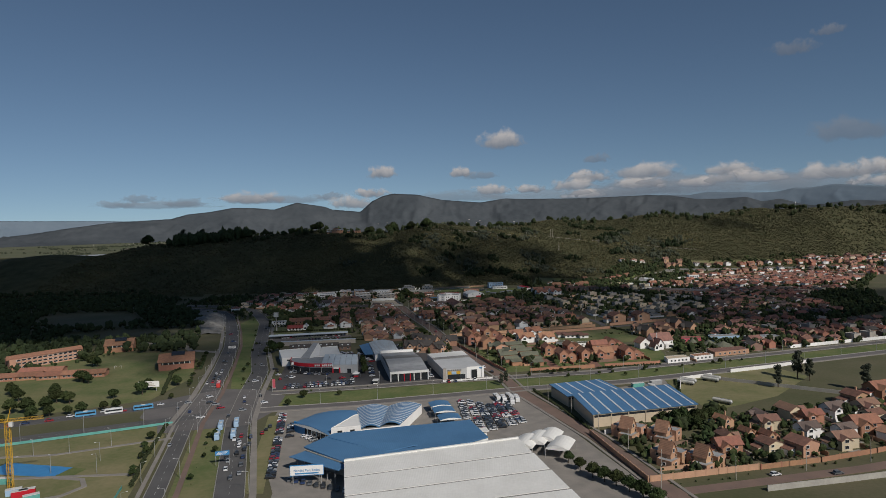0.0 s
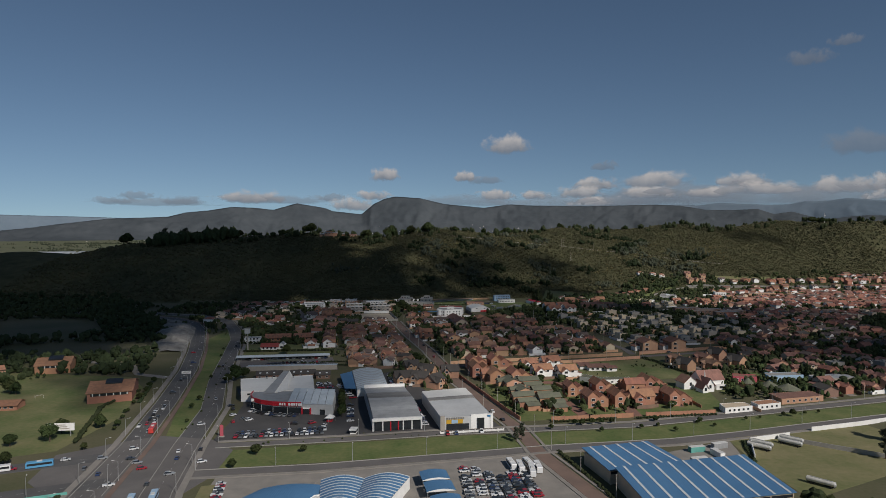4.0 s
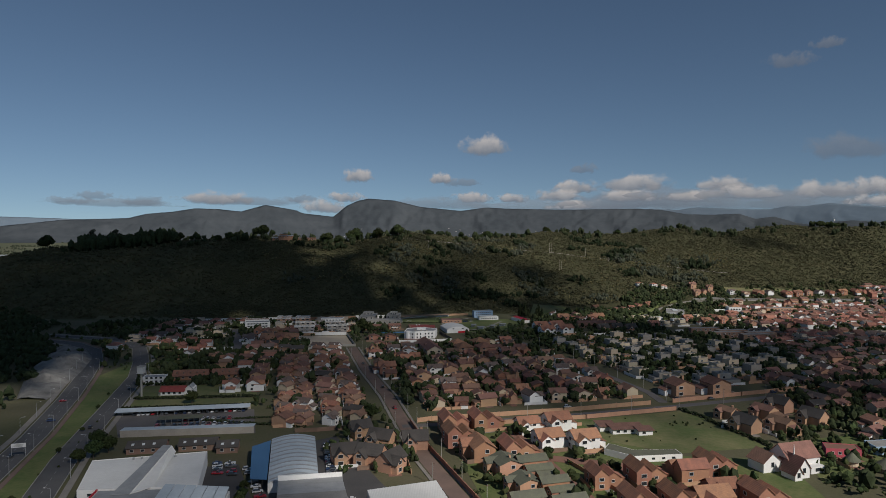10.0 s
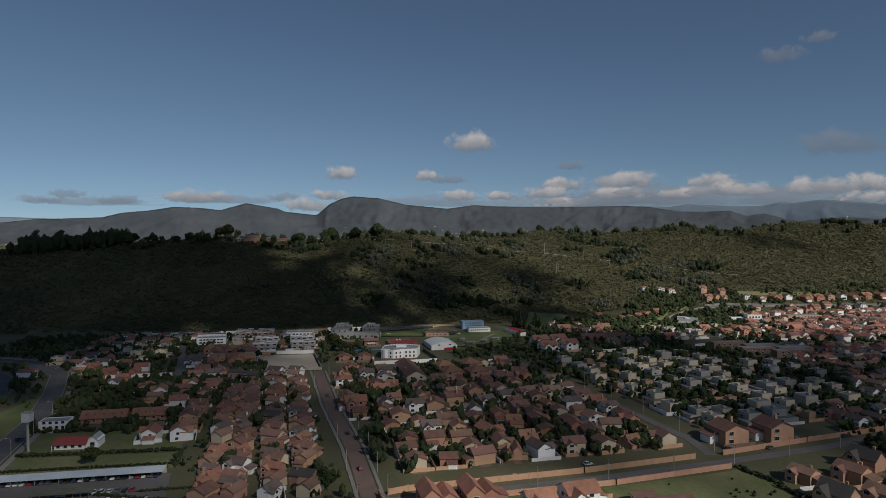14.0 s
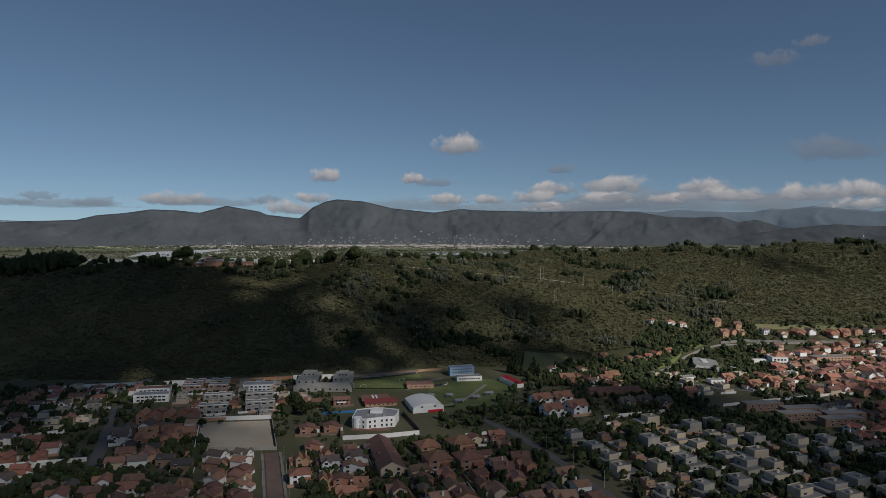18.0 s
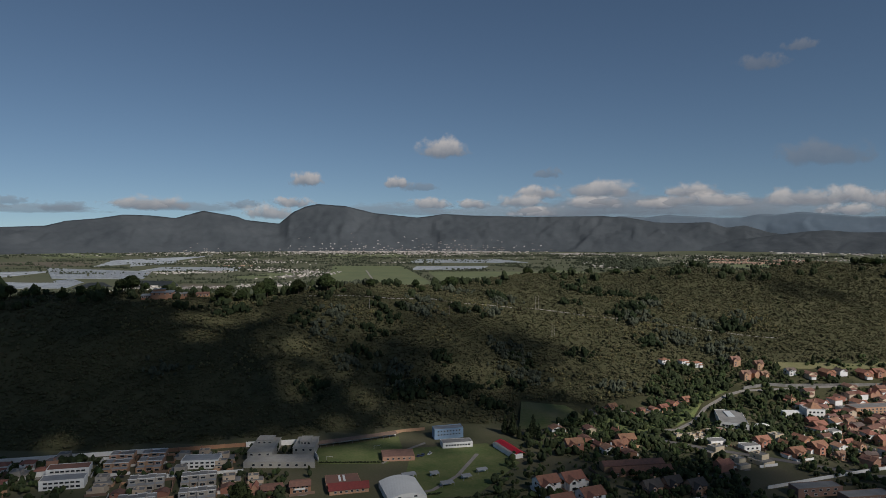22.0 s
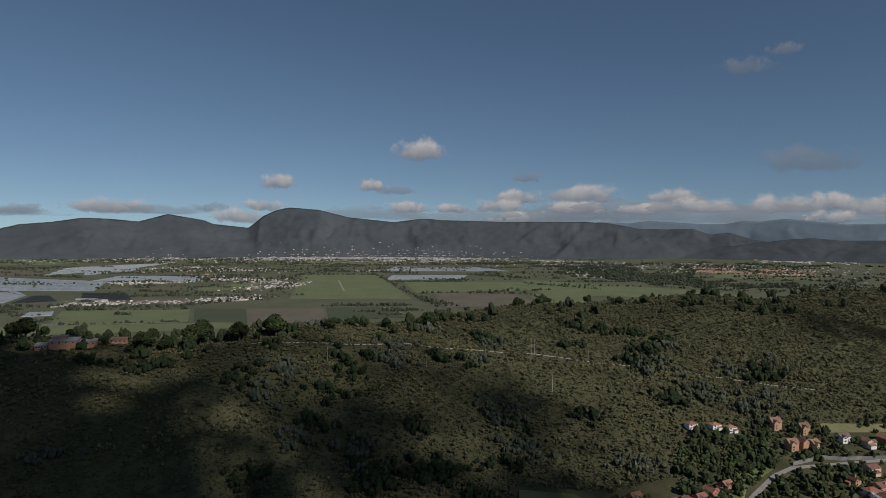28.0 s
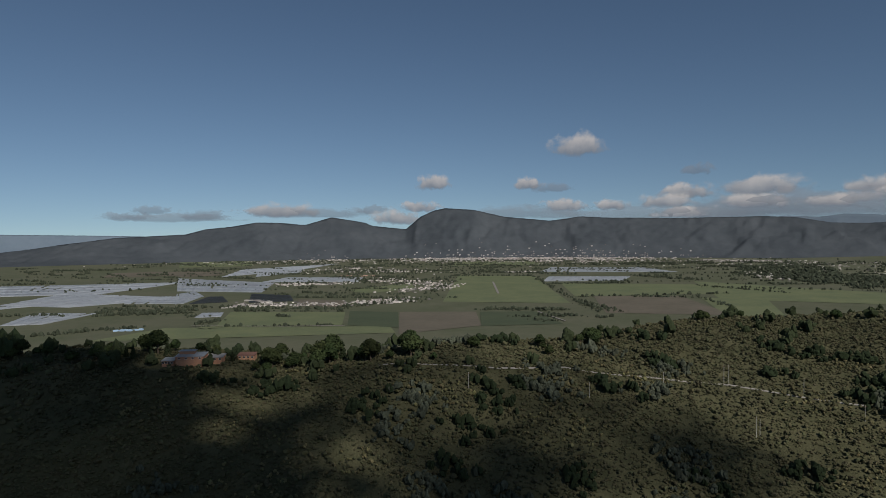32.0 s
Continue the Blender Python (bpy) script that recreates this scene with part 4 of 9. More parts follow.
MOSS = [H("estate_house", "split", "brick", "moss_roof", 10.5, 11, 5.6, 1.5, "brick house with stepped mossy grey-green roofs", wins=5, group="mossy-roofed houses", annex=1, chimney=False),
        H("estate_house", "cross", "brick_pale", "moss_roof", 10, 11.5, 5.2, 1.6, "brick house with crossed mossy grey-green roofs", wins=5, group="mossy-roofed houses", annex=-1)]
TUDOR = [H("hillside_villa", "cross", "brick_pale", "brown_tiles", 11, 10, 7.5, 3.2, "tall pinkish hillside villa with brown gables", group="hillside villas")]


def steep_villa():
    """Flat grey-roofed wings round a tower with a steep orange gable set cornerwise."""
    t = thing("villa", "tan brick villa with flat wings and a steep orange gable", "house", "steep-gabled villas")
    for k, (x0, y0, x1, y1, h) in enumerate(((-7, -6, 1, 2, 3.2), (-3, 0, 7, 8, 5.6), (1.02, -7, 8, -0.02, 5.8))):
        part("wing_wall", MB().box(x0, y0, -0.4, x1, y1, h), "brick_pale", t)
        part("flat_roof", MB().box(x0 + 0.3, y0 + 0.3, h, x1 - 0.3, y1 - 0.3, h + 0.12), "grey_roof", t)
        s = MB()
        ring = lambda e, z: [(x0 + e, y0 + e, z), (x1 - e, y0 + e, z), (x1 - e, y1 - e, z), (x0 + e, y1 - e, z)]
        s.v = ring(0, h) + ring(0, h + 0.4) + ring(0.25, h + 0.4) + ring(0.25, h)
        s.f = [(b + i, b + (i + 1) % 4, b + 4 + (i + 1) % 4, b + 4 + i) for b in (0, 4, 8) for i in range(4)]
        part("parapet", s, "brick_pale", t)
        window(t, (x0 + x1) / 2, y0, h - 1.5, 1.8, 1.3)
        window(t, x0, (y0 + y1) / 2, h - 1.5, 1.4, 1.3, -90)
    a, r = MB(), MB()
    gable_wall(a, -3.6, 2.4, -3.6, 3.0, -0.4, 6.2, 5.2, "y")
    gable(r, -3.6, 2.4, -3.6, 3.0, 6.2, 5.2, 0.45, "y")
    part("tower_wall", a, "brick_pale", t)
    part("steep_roof", r, "pale_tiles", t)
    window(t, -0.6, -3.6, 7.0, 1.4, 1.8)
    part("chimney", MB().box(2.5, 1, 5, 3.4, 1.9, 9.4), "brick", t)
    part("door", MB().box(3.8, -7.08, 0, 5, -6.95, 2.2), "wood", t)
    return t


STEEP = [Kit(steep_villa)]


def place(kits, x, y, deg, r=6.5, s=1.0, z=None, joined=False):
    TAKEN.append((x, y, r))
    kit = rng.choice(kits)
    if joined and kit.first is not None:
        kit.far.append(at(x, y, deg, z, s))
    else:
        kit.put(at(x, y, deg, z, s))


def fill(poly, kits, du, dv, deg, jit=2.0, turn=6, r=6.0, s=(0.9, 1.1), skip=0.06, flips=(0, 90, 180, 270), joined=False):
    xs, ys = [p[0] for p in poly], [p[1] for p in poly]
    cx, cy = sum(xs) / len(xs), sum(ys) / len(ys)
    c, sn = math.cos(radians(deg)), math.sin(radians(deg))
    n = int(max(max(xs) - min(xs), max(ys) - min(ys)) / min(du, dv)) + 2
    for i in range(-n, n + 1):
        for j in range(-n, n + 1):
            u, v = i * du, j * dv
            x, y = cx + u * c - v * sn + rng.uniform(-jit, jit), cy + u * sn + v * c + rng.uniform(-jit, jit)
            if inside(x, y, poly) and free(x, y, r) and rng.random() > skip:
                place(kits, x, y, deg + rng.choice(flips) + rng.uniform(-turn, turn), r, rng.uniform(*s), joined=joined)




# ---- larger buildings ----
def centre(poly):
    cx, cy = sum(p[0] for p in poly) / len(poly), sum(p[1] for p in poly) / len(poly)
    return cx, cy, [(x - cx, y - cy) for x, y in poly]


def inset(poly, d):
    cx, cy = sum(p[0] for p in poly) / len(poly), sum(p[1] for p in poly) / len(poly)
    out = []
    for x, y in poly:
        n = math.hypot(x - cx, y - cy)
        out.append((x - (x - cx) / n * d, y - (y - cy) / n * d))
    return out


def edge_windows(t, p, q, z, n, w, h, pad=0.08):
    dx, dy = q[0] - p[0], q[1] - p[1]
    deg = math.degrees(math.atan2(dy, dx))
    for i in range(n):
        f = pad + (1 - 2 * pad) * (i + 0.5) / n
        window(t, p[0] + dx * f, p[1] + dy * f, z, w, h, deg)


def block(name, label, category, poly, h, wall_m, roof_m, wins=(), parapet=0.5, z=None, group=""):
    """A building from its plan, listed anticlockwise: wall, roof, parapet and windows (edge, height, count, width, height)."""
    cx, cy, loc = centre(poly)
    r = max(math.hypot(*p) for p in loc)
    TAKEN.append((cx, cy, r * 0.8))
    z = float(ground_z(cx, cy)) if z is None else z
    t = thing(name, label, category, group, pose(cx, cy, z))
    part("wall", MB().prism(loc, -0.5, h), wall_m, t)
    part("roof", MB().prism(inset(loc, 0.35), h - 0.2, h + 0.15), roof_m, t)
    if parapet:
        s, k = MB(), len(loc)
        inn = inset(loc, 0.32)
        s.v = [(*p, h) for p in loc] + [(*p, h + parapet) for p in loc] + [(*p, h + parapet) for p in inn] + [(*p, h) for p in inn]
        s.f = [(c * k + i, c * k + (i + 1) % k, (c + 1) * k + (i + 1) % k, (c + 1) * k + i) for c in range(3) for i in range(k)]
        part("parapet", s, wall_m, t)
    for e, wz, n, w, hh in wins:
        edge_windows(t, loc[e], loc[(e + 1) % len(loc)], wz, n, w, hh)
    return t, loc


def folded(s, near, far, thick):
    """One bent sheet between two lines of points, with thickness."""
    n, k = len(s.v), len(near)
    dn = lambda q: (q[0], q[1], q[2] - thick)
    s.v += [tuple(q) for q in near] + [tuple(q) for q in far] + [dn(q) for q in near] + [dn(q) for q in far]
    for i in range(k - 1):
        s.f += [(n + i, n + i + 1, n + k + i + 1, n + k + i), (n + 2 * k + i, n + 3 * k + i, n + 3 * k + i + 1, n + 2 * k + i + 1),
                (n + i, n + 2 * k + i, n + 2 * k + i + 1, n + i + 1), (n + k + i, n + k + i + 1, n + 3 * k + i + 1, n + 3 * k + i)]
    for i in (0, k - 1):
        s.f.append((n + i, n + k + i, n + 3 * k + i, n + 2 * k + i))


def arch_roof(t, a, b, c, d, z, rise, m, name="roof", k=14, ribs=0, rib_m="light_strip", thick=0.25):
    """A vault that springs from side a-d to side b-c, with its end walls' tops left open."""
    s = MB()
    a, b, c, d = (Vector((*p, 0)) for p in (a, b, c, d))
    up = lambda p, q, u: p.lerp(q, u) + Vector((0, 0, z + rise * math.sin(math.pi * (0.12 + 0.76 * u)) - rise * math.sin(math.pi * 0.12)))
    folded(s, [up(a, b, i / k) for i in range(k + 1)], [up(d, c, i / k) for i in range(k + 1)], thick)
    o = part(name, s, m, t)
    for r in range(ribs):
        f = (r + 0.5) / ribs
        g = MB()
        e0, e1, g0, g1 = a.lerp(d, f - 0.012), b.lerp(c, f - 0.012), a.lerp(d, f + 0.012), b.lerp(c, f + 0.012)
        L = Vector((0, 0, 0.08))
        folded(g, [up(e0, e1, i / k) + L for i in range(k + 1)], [up(g0, g1, i / k) + L for i in range(k + 1)], 0.1)
        part("roof_rib", g, rib_m, t)
    for p, q in ((a, b), (d, c)):
        top = [up(p, q, i / k) - Vector((0, 0, 0.15)) for i in range(k + 1)]
        e = MB()
        ring = [p + Vector((0, 0, z - 0.3))] + top + [q + Vector((0, 0, z - 0.3))]
        inward = ((c + d) / 2 - (a + b) / 2).normalized() * (0.15 if p is a else -0.15)
        e.loft(ring, [v + inward for v in ring])
        part("gable_wall", e, "white", t)
    return o


def lean_roof(t, pts, thick, m, name="roof"):
    return part(name, MB().slab(pts, thick), m, t)


# the red-banded showroom on the corner
poly = [(-124, 437), (-122.5, 428), (-118, 420), (-111, 415), (-103, 412), (-94, 411), (-86, 411), (-66, 409), (-71, 438), (-84, 441)]
cx, cy, loc = centre(poly)
TAKEN.append((cx, cy, 25))
t = thing("car_showroom", "car showroom with a curved red sign band over glass", "showroom", "", pose(cx, cy, 0))
part("wall", MB().prism(loc, -0.3, 4.2), "pale_metal", t)
part("upper_wall", MB().prism(loc, 4.25, 6.4), "pale_metal", t)
g = MB()
band = MB()
for i in range(6):
    p, q = loc[i], loc[i + 1]
    out = lambda v, d: (v[0] * (1 + d / math.hypot(*v)), v[1] * (1 + d / math.hypot(*v)))
    part("mullion", MB().tube((*out(q, 0.3), 0.2), (*out(q, 0.3), 4.2), 0.12, k=6), "frame", t)
g.prism([out(p, 0.25) for p in loc[:7]] + [out(p, 0.06) for p in loc[6::-1]], 0.3, 4.0)
band.prism([out(p, 0.5) for p in loc[:7]] + [out(p, 0.05) for p in loc[6::-1]], 4.6, 7.2)
part("shop_window", g, "glass", t, "tall dark showroom glazing")
part("sign_band", band, "red", t, "curved crimson sign band")
dx = (loc[6][0] - loc[4][0]) / 10
for k, (w, x) in enumerate(((1.0, -11.5), (0.8, -10.0), (1.0, -8.6), (1.3, -5.9), (1.1, -4.2), (0.8, -2.7), (0.9, -1.3), (1.0, 0.1), (0.9, 1.5))):
    part("letter_bar", MB().box(loc[6][0] + x - 1.5, loc[6][1] - 0.95 + 0.09 * -x * 0.6, 5.1, loc[6][0] + x - 1.5 + w, loc[6][1] - 0.45 + 0.09 * -x * 0.6, 6.5), "white", t, "white sign lettering bar")
part("logo_oval", MB().box(loc[2][0] - 1.2, loc[2][1] - 0.9, 5.0, loc[2][0] + 2.4, loc[2][1] + 0.1, 6.6), "white", t, "pale oval emblem panel")
for i in range(6):
    u0, u1 = i / 6, (i + 0.94) / 6
    A, B, C2, D = loc[0], loc[6], loc[9], loc[0]
    lp = lambda p, q, u: (p[0] + (q[0] - p[0]) * u, p[1] + (q[1] - p[1]) * u)
    lo0, lo1 = lp(loc[5], loc[7], u0), lp(loc[5], loc[7], u1)
    hi0, hi1 = lp((loc[9][0] - 14, loc[9][1] - 1), loc[8], u0), lp((loc[9][0] - 14, loc[9][1] - 1), loc[8], u1)
    mid = lambda p, q: (p[0] * 0.5 + q[0] * 0.5, p[1] * 0.5 + q[1] * 0.5)
    s = MB()
    s.slab([(*lo0, 6.5), (*lo1, 6.5), (*mid(lo1, hi1), 8.0), (*mid(lo0, hi0), 8.0)], 0.15)
    s.slab([(*mid(lo0, hi0), 8.0), (*mid(lo1, hi1), 8.0), (*hi1, 8.4), (*hi0, 8.4)], 0.15)
    part("roof_panel", s, "pale_roof", t, "curved pale metal roof panel")
part("flat_roof", MB().prism(inset(loc, 0.6), 6.35, 6.55), "grey_roof", t)
for ex in (0.5, 5.6):
    part("entrance_pier", MB().box(loc[6][0] + ex, loc[6][1] - 1.0, 0, loc[6][0] + ex + 0.9, loc[6][1] + 0.3, 4.0), "red", t, "red entrance pier")
part("entrance_lintel", MB().box(loc[6][0] + 1.4, loc[6][1] - 1.0, 3.3, loc[6][0] + 5.6, loc[6][1] + 0.3, 4.0), "white", t)
part("entrance_glass", MB().box(loc[6][0] + 1.4, loc[6][1] - 0.7, 0, loc[6][0] + 5.6, loc[6][1] + 0.3, 3.3), "glass", t)
part("garage_door", MB().box(loc[6][0] + 12, loc[6][1] - 1.5, 0, loc[6][0] + 17, loc[6][1] - 0.7, 3.2), "glass", t)

t, loc = block("workshop_hall", "white-roofed workshop hall behind the showroom", "hall", [(-132, 436), (-86, 443), (-98, 484), (-145, 470)], 6.5, "white", "white_roof", [(0, 4.8, 10, 3.4, 1.1), (3, 4.8, 4, 3.0, 1.1)], 0.4)
lean_roof(t, [(-1, -26, 6.9), (6, -25, 6.9), (1, 24, 10.2), (-3, 24, 10.2)], 0.2, "grey_roof", "roof_fold")
lean_roof(t, [(6.1, -25, 6.9), (12, -17, 6.9), (3, 24, 7.2), (1.1, 24, 10.2)], 0.2, "white_roof", "roof_fold")
for k in range(6):
    part("roof_vent", MB().tube((-12 + k * 3.5, 14 + k * 0.8, 6.5), (-12 + k * 3.5, 14 + k * 0.8, 7.6), 0.4, 0.5), "metal", t)

# arched grey showroom, white-fronted showroom, vaulted warehouse and its blue lean-to
poly = [(-37, 380), (-11, 386), (-29, 455), (-55, 450)]
t, loc = block("grey_showroom", "long grey showroom with a glass front and ribbed vault", "showroom", poly, 6.2, "pale_metal", "flat_roof", (), 0)
a, b, c, d = loc
lpt = lambda p, q, u: (p[0] + (q[0] - p[0]) * u, p[1] + (q[1] - p[1]) * u)
for k in range(12):
    u0, u1 = k / 12, (k + 1) / 12
    zz = lambda u: 6.6 + 2.4 * math.sin(math.pi * min(u * 1.15, 1.0))
    s = MB().slab([(*lpt(a, d, u0), zz(u0)), (*lpt(b, c, u0), zz(u0)), (*lpt(b, c, u1), zz(u1)), (*lpt(a, d, u1), zz(u1))], 0.2)
    part("roof_panel", s, "grey_roof" if k not in (6, 7, 8) else "flat_roof", t)
part("back_parapet", MB().prism([lpt(d, c, 0), lpt(d, c, 1), lpt(d, c, 1.0), (lpt(d, c, 0)[0] + 0.2, lpt(d, c, 0)[1] - 1)], 5.0, 8.6), "white", t)
part("glass_front", MB().prism([(a[0] + 0.8, a[1] - 0.4), (b[0] - 0.8, b[1] - 0.4), (b[0] - 0.8, b[1] + 0.1), (a[0] + 0.8, a[1] + 0.1)], 0.2, 5.4), "glass", t, "tall dark shop glazing")
for u in (0.0, 0.2, 0.36, 0.52, 0.62, 0.8, 1.0):
    p = lpt(a, b, u)
    part("front_column", MB().box(p[0] - 0.3, p[1] - 0.8, 0, p[0] + 0.3, p[1] - 0.3, 5.6), "red" if 0.3 < u < 0.6 else "white", t)
part("fascia", MB().prism([(a[0] - 0.3, a[1] - 1.4), (b[0] + 0.3, b[1] - 1.4), (b[0] + 0.3, b[1] + 0.3), (a[0] - 0.3, a[1] + 0.3)], 5.5, 7.0), "white", t)

poly = [(0, 383), (28, 389), (11, 449), (-16, 438)]
t, loc = block("white_showroom", "white-fronted showroom with a plain pale roof", "showroom", poly, 7.0, "pale_metal", "pale_metal", (), 0.3)
a, b, c, d = loc
part("white_front", MB().prism([lpt(a, b, 0.58), (b[0] + 0.3, b[1] - 0.4), (b[0] + 0.3, b[1] + 0.6), (lpt(a, b, 0.58)[0], lpt(a, b, 0.58)[1] + 0.6)], 0, 8.2), "white", t, "tall white entrance panel")
part("side_pillar", MB().prism([(a[0] - 0.4, a[1] - 0.5), (a[0] + 2, a[1] - 0.1), (a[0] + 2, a[1] + 0.8), (a[0] - 0.4, a[1] + 0.8)], 0, 8.0), "grey_wall", t)
part("poster", MB().prism([(lpt(a, b, 0.1)[0], lpt(a, b, 0.1)[1] - 0.25), (lpt(a, b, 0.42)[0], lpt(a, b, 0.42)[1] - 0.25), (lpt(a, b, 0.42)[0], lpt(a, b, 0.42)[1] + 0.1), (lpt(a, b, 0.1)[0], lpt(a, b, 0.1)[1] + 0.1)], 3.6, 5.8), "yellow", t, "yellow and blue advertising panel")
part("poster_centre", MB().prism([(lpt(a, b, 0.2)[0], lpt(a, b, 0.2)[1] - 0.32), (lpt(a, b, 0.32)[0], lpt(a, b, 0.32)[1] - 0.32), (lpt(a, b, 0.32)[0], lpt(a, b, 0.32)[1] - 0.26), (lpt(a, b, 0.2)[0], lpt(a, b, 0.2)[1] - 0.26)], 3.7, 5.7), "pale_blue", t)
part("glass_front", MB().prism([(lpt(a, b, 0.1)[0], lpt(a, b, 0.1)[1] - 0.2), (lpt(a, b, 0.54)[0], lpt(a, b, 0.54)[1] - 0.2), (lpt(a, b, 0.54)[0], lpt(a, b, 0.54)[1] + 0.2), (lpt(a, b, 0.1)[0], lpt(a, b, 0.1)[1] + 0.2)], 0.2, 3.4), "glass", t)
part("entrance_glass", MB().prism([(lpt(a, b, 0.7)[0], lpt(a, b, 0.7)[1] - 0.6), (lpt(a, b, 0.84)[0], lpt(a, b, 0.84)[1] - 0.6), (lpt(a, b, 0.84)[0], lpt(a, b, 0.84)[1] - 0.3), (lpt(a, b, 0.7)[0], lpt(a, b, 0.7)[1] - 0.3)], 0.2, 6.2), "glass", t)
for k in range(8):
    p = lpt(a, b, 0.1 + 0.045 * k)
    part("letter_bar", MB().box(p[0], p[1] - 0.3, 6.1, p[0] + 0.9, p[1] - 0.05, 7.0), "flat_roof", t, "dark sign lettering bar")
part("logo_oval", MB().box(lpt(a, b, 0.93)[0] - 0.9, lpt(a, b, 0.93)[1] - 0.62, 6.7, lpt(a, b, 0.93)[0] + 0.9, lpt(a, b, 0.93)[1] - 0.35, 7.5), "blue_paint", t, "small blue oval emblem")
lean_roof(t, [(*lpt(a, d, 0.62), 7.4), (*lpt(b, c, 0.62), 7.4), (*lpt(b, c, 0.7), 7.9), (*lpt(a, d, 0.7), 7.9)], 0.2, "flat_roof", "roof_step")
lean_roof(t, [(*lpt(a, d, 0.7), 7.9), (*lpt(b, c, 0.7), 7.9), (*c, 7.7), (*d, 7.7)], 0.2, "white_roof", "upper_roof")

poly = [(-60, 452), (-40, 459), (-54, 515), (-75, 510)]
t, loc = block("vaulted_warehouse", "pale metal warehouse with a ribbed vault roof", "warehouse", poly, 4.6, "white", "pale_roof", (), 0)
arch_roof(t, loc[0], loc[1], loc[2], loc[3], 4.6, 3.0, "pale_roof", ribs=11, rib_m="metal")
t = thing("blue_lean_to", "open blue metal lean-to beside the warehouse", "shed", "", pose(-74, 480, 0))
lean_roof(t, [(4.5, -22, 4.0), (12.5, -24, 4.6), (-1, 28, 4.6), (-8, 20, 4.0)], 0.2, "blue_roof")
for p in ((5, -21), (-7, 19), (-1, 0)):
    part("post", MB().tube((*p, 0), (*p, 3.9), 0.12, k=6), "metal", t)


def long_shed(name, label, p, q, width, z, rise, m, wall_m="grey_wall", posts=8, back=True, group="car lot sheds"):
    """An open-fronted shed along a line, with a back wall, posts and a sloping roof."""
    p, q = Vector((*p, 0)), Vector((*q, 0))
    d = (q - p).normalized()
    n = Vector((-d.y, d.x, 0))
    mid = (p + q) / 2
    t = thing(name, label, "shed", group, pose(mid.x, mid.y, float(ground_z(mid.x, mid.y))))
    a, b = p - mid, q - mid
    V3 = lambda v, zz: (v.x, v.y, zz)
    lean_roof(t, [V3(a, z), V3(b, z), V3(b + n * width, z + rise), V3(a + n * width, z + rise)], 0.18, m)
    if back:
        part("back_wall", MB().prism([(a + n * (width - 0.2))[:2], (b + n * (width - 0.2))[:2], (b + n * width)[:2], (a + n * width)[:2]], -0.3, z + rise - 0.2), wall_m, t)
    for k in range(posts):
        e = a.lerp(b, (k + 0.5) / posts) + n * 0.3
        part("post", MB().tube(V3(e, 0), V3(e, z - 0.1), 0.1, k=6), "metal", t)
    return t


long_shed("car_shed", "long pale open shed roof over parked cars", (-184, 561), (-108, 576), 7, 3.0, 0.6, "pale_roof")
long_shed("car_shed", "long pale shed roof along the car lot wall", (-93, 541), (-162, 531), 7, 3.4, 0.5, "pale_roof")
long_shed("green_shed", "low green-roofed shelter over stored cars", (-152, 548), (-128, 553), 6, 2.8, 0.4, "moss_roof", back=False)
for x, y, w in ((-136, 504, 18), (-112, 509, 18), (-96, 506, 10)):
    t = thing("dark_roofed_house", "low house with dark tile roofs and bright skylights", "house", "dark-roofed houses", pose(x, y, 0, 0, 0, 12))
    TAKEN.append((x, y, 9))
    a, r = MB(), MB()
    gable_wall(a, -w / 2, w / 2, -5, 5, -0.3, 3.4, 2.0)
    gable(r, -w / 2, w / 2, -5, 5, 3.4, 2.0, 0.5)
    part("wall", a, "brick_brown", t)
    part("roof", r, "dark_tiles", t)
    for k in range(int(w / 5)):
        px = -w / 2 + 2 + k * 5
        part("skylight", MB().slab([(px, -3.6, 4.1), (px + 1.3, -3.6, 4.1), (px + 1.3, -2.2, 4.66), (px, -2.2, 4.66)], 0.12), "light_strip", t)
        window(t, px + 0.6, -5, 1.8, 1.6, 1.2)

# the blue dealership by the junction
t, loc = block("blue_shop", "glazed car shop under a curved blue roof", "showroom", [(-74, 272), (-50, 252), (-42, 274), (-47, 296), (-66, 287)], 4.6, "grey_wall", "flat_roof", (), 0)
part("glass_front", MB().prism([(loc[0][0] - 0.2, loc[0][1] - 0.3), (loc[1][0], loc[1][1] - 0.5), (loc[1][0], loc[1][1] - 0.1), (loc[0][0], loc[0][1])], 0.2, 4.2), "glass", t)
for k in range(9):
    p = lpt(loc[0], loc[1], k / 8)
    part("front_column", MB().box(p[0] - 0.2, p[1] - 0.9, 0, p[0] + 0.2, p[1] - 0.5, 4.6), "blue_paint" if k < 3 else "white", t)
part("blue_panel", MB().prism([(loc[0][0] - 0.4, loc[0][1] - 0.6), (lpt(loc[0], loc[1], 0.3)[0], lpt(loc[0], loc[1], 0.3)[1] - 0.9), (lpt(loc[0], loc[1], 0.3)[0], lpt(loc[0], loc[1], 0.3)[1]), loc[0]], 0, 5.6), "blue_paint", t, "bright blue entrance panel")
arch_roof(t, (loc[0][0] - 1.5, loc[0][1] - 1), (loc[1][0] - 0.5, loc[1][1] - 1.5), (loc[2][0] + 2, loc[2][1] + 18), (loc[4][0] - 1, loc[4][1] + 1), 4.6, 2.4, "blue_roof")
t, loc = block("white_office", "white office block with a row of windows", "office", [(-49.5, 252), (-35, 256), (-40, 276), (-42, 275)], 7.4, "white", "white_roof", [(0, 5.4, 2, 2.4, 1.3), (0, 2.4, 2, 2.6, 1.5)], 0.4)
poly = [(-36, 257), (-16, 264), (-8, 302), (-45, 297)]
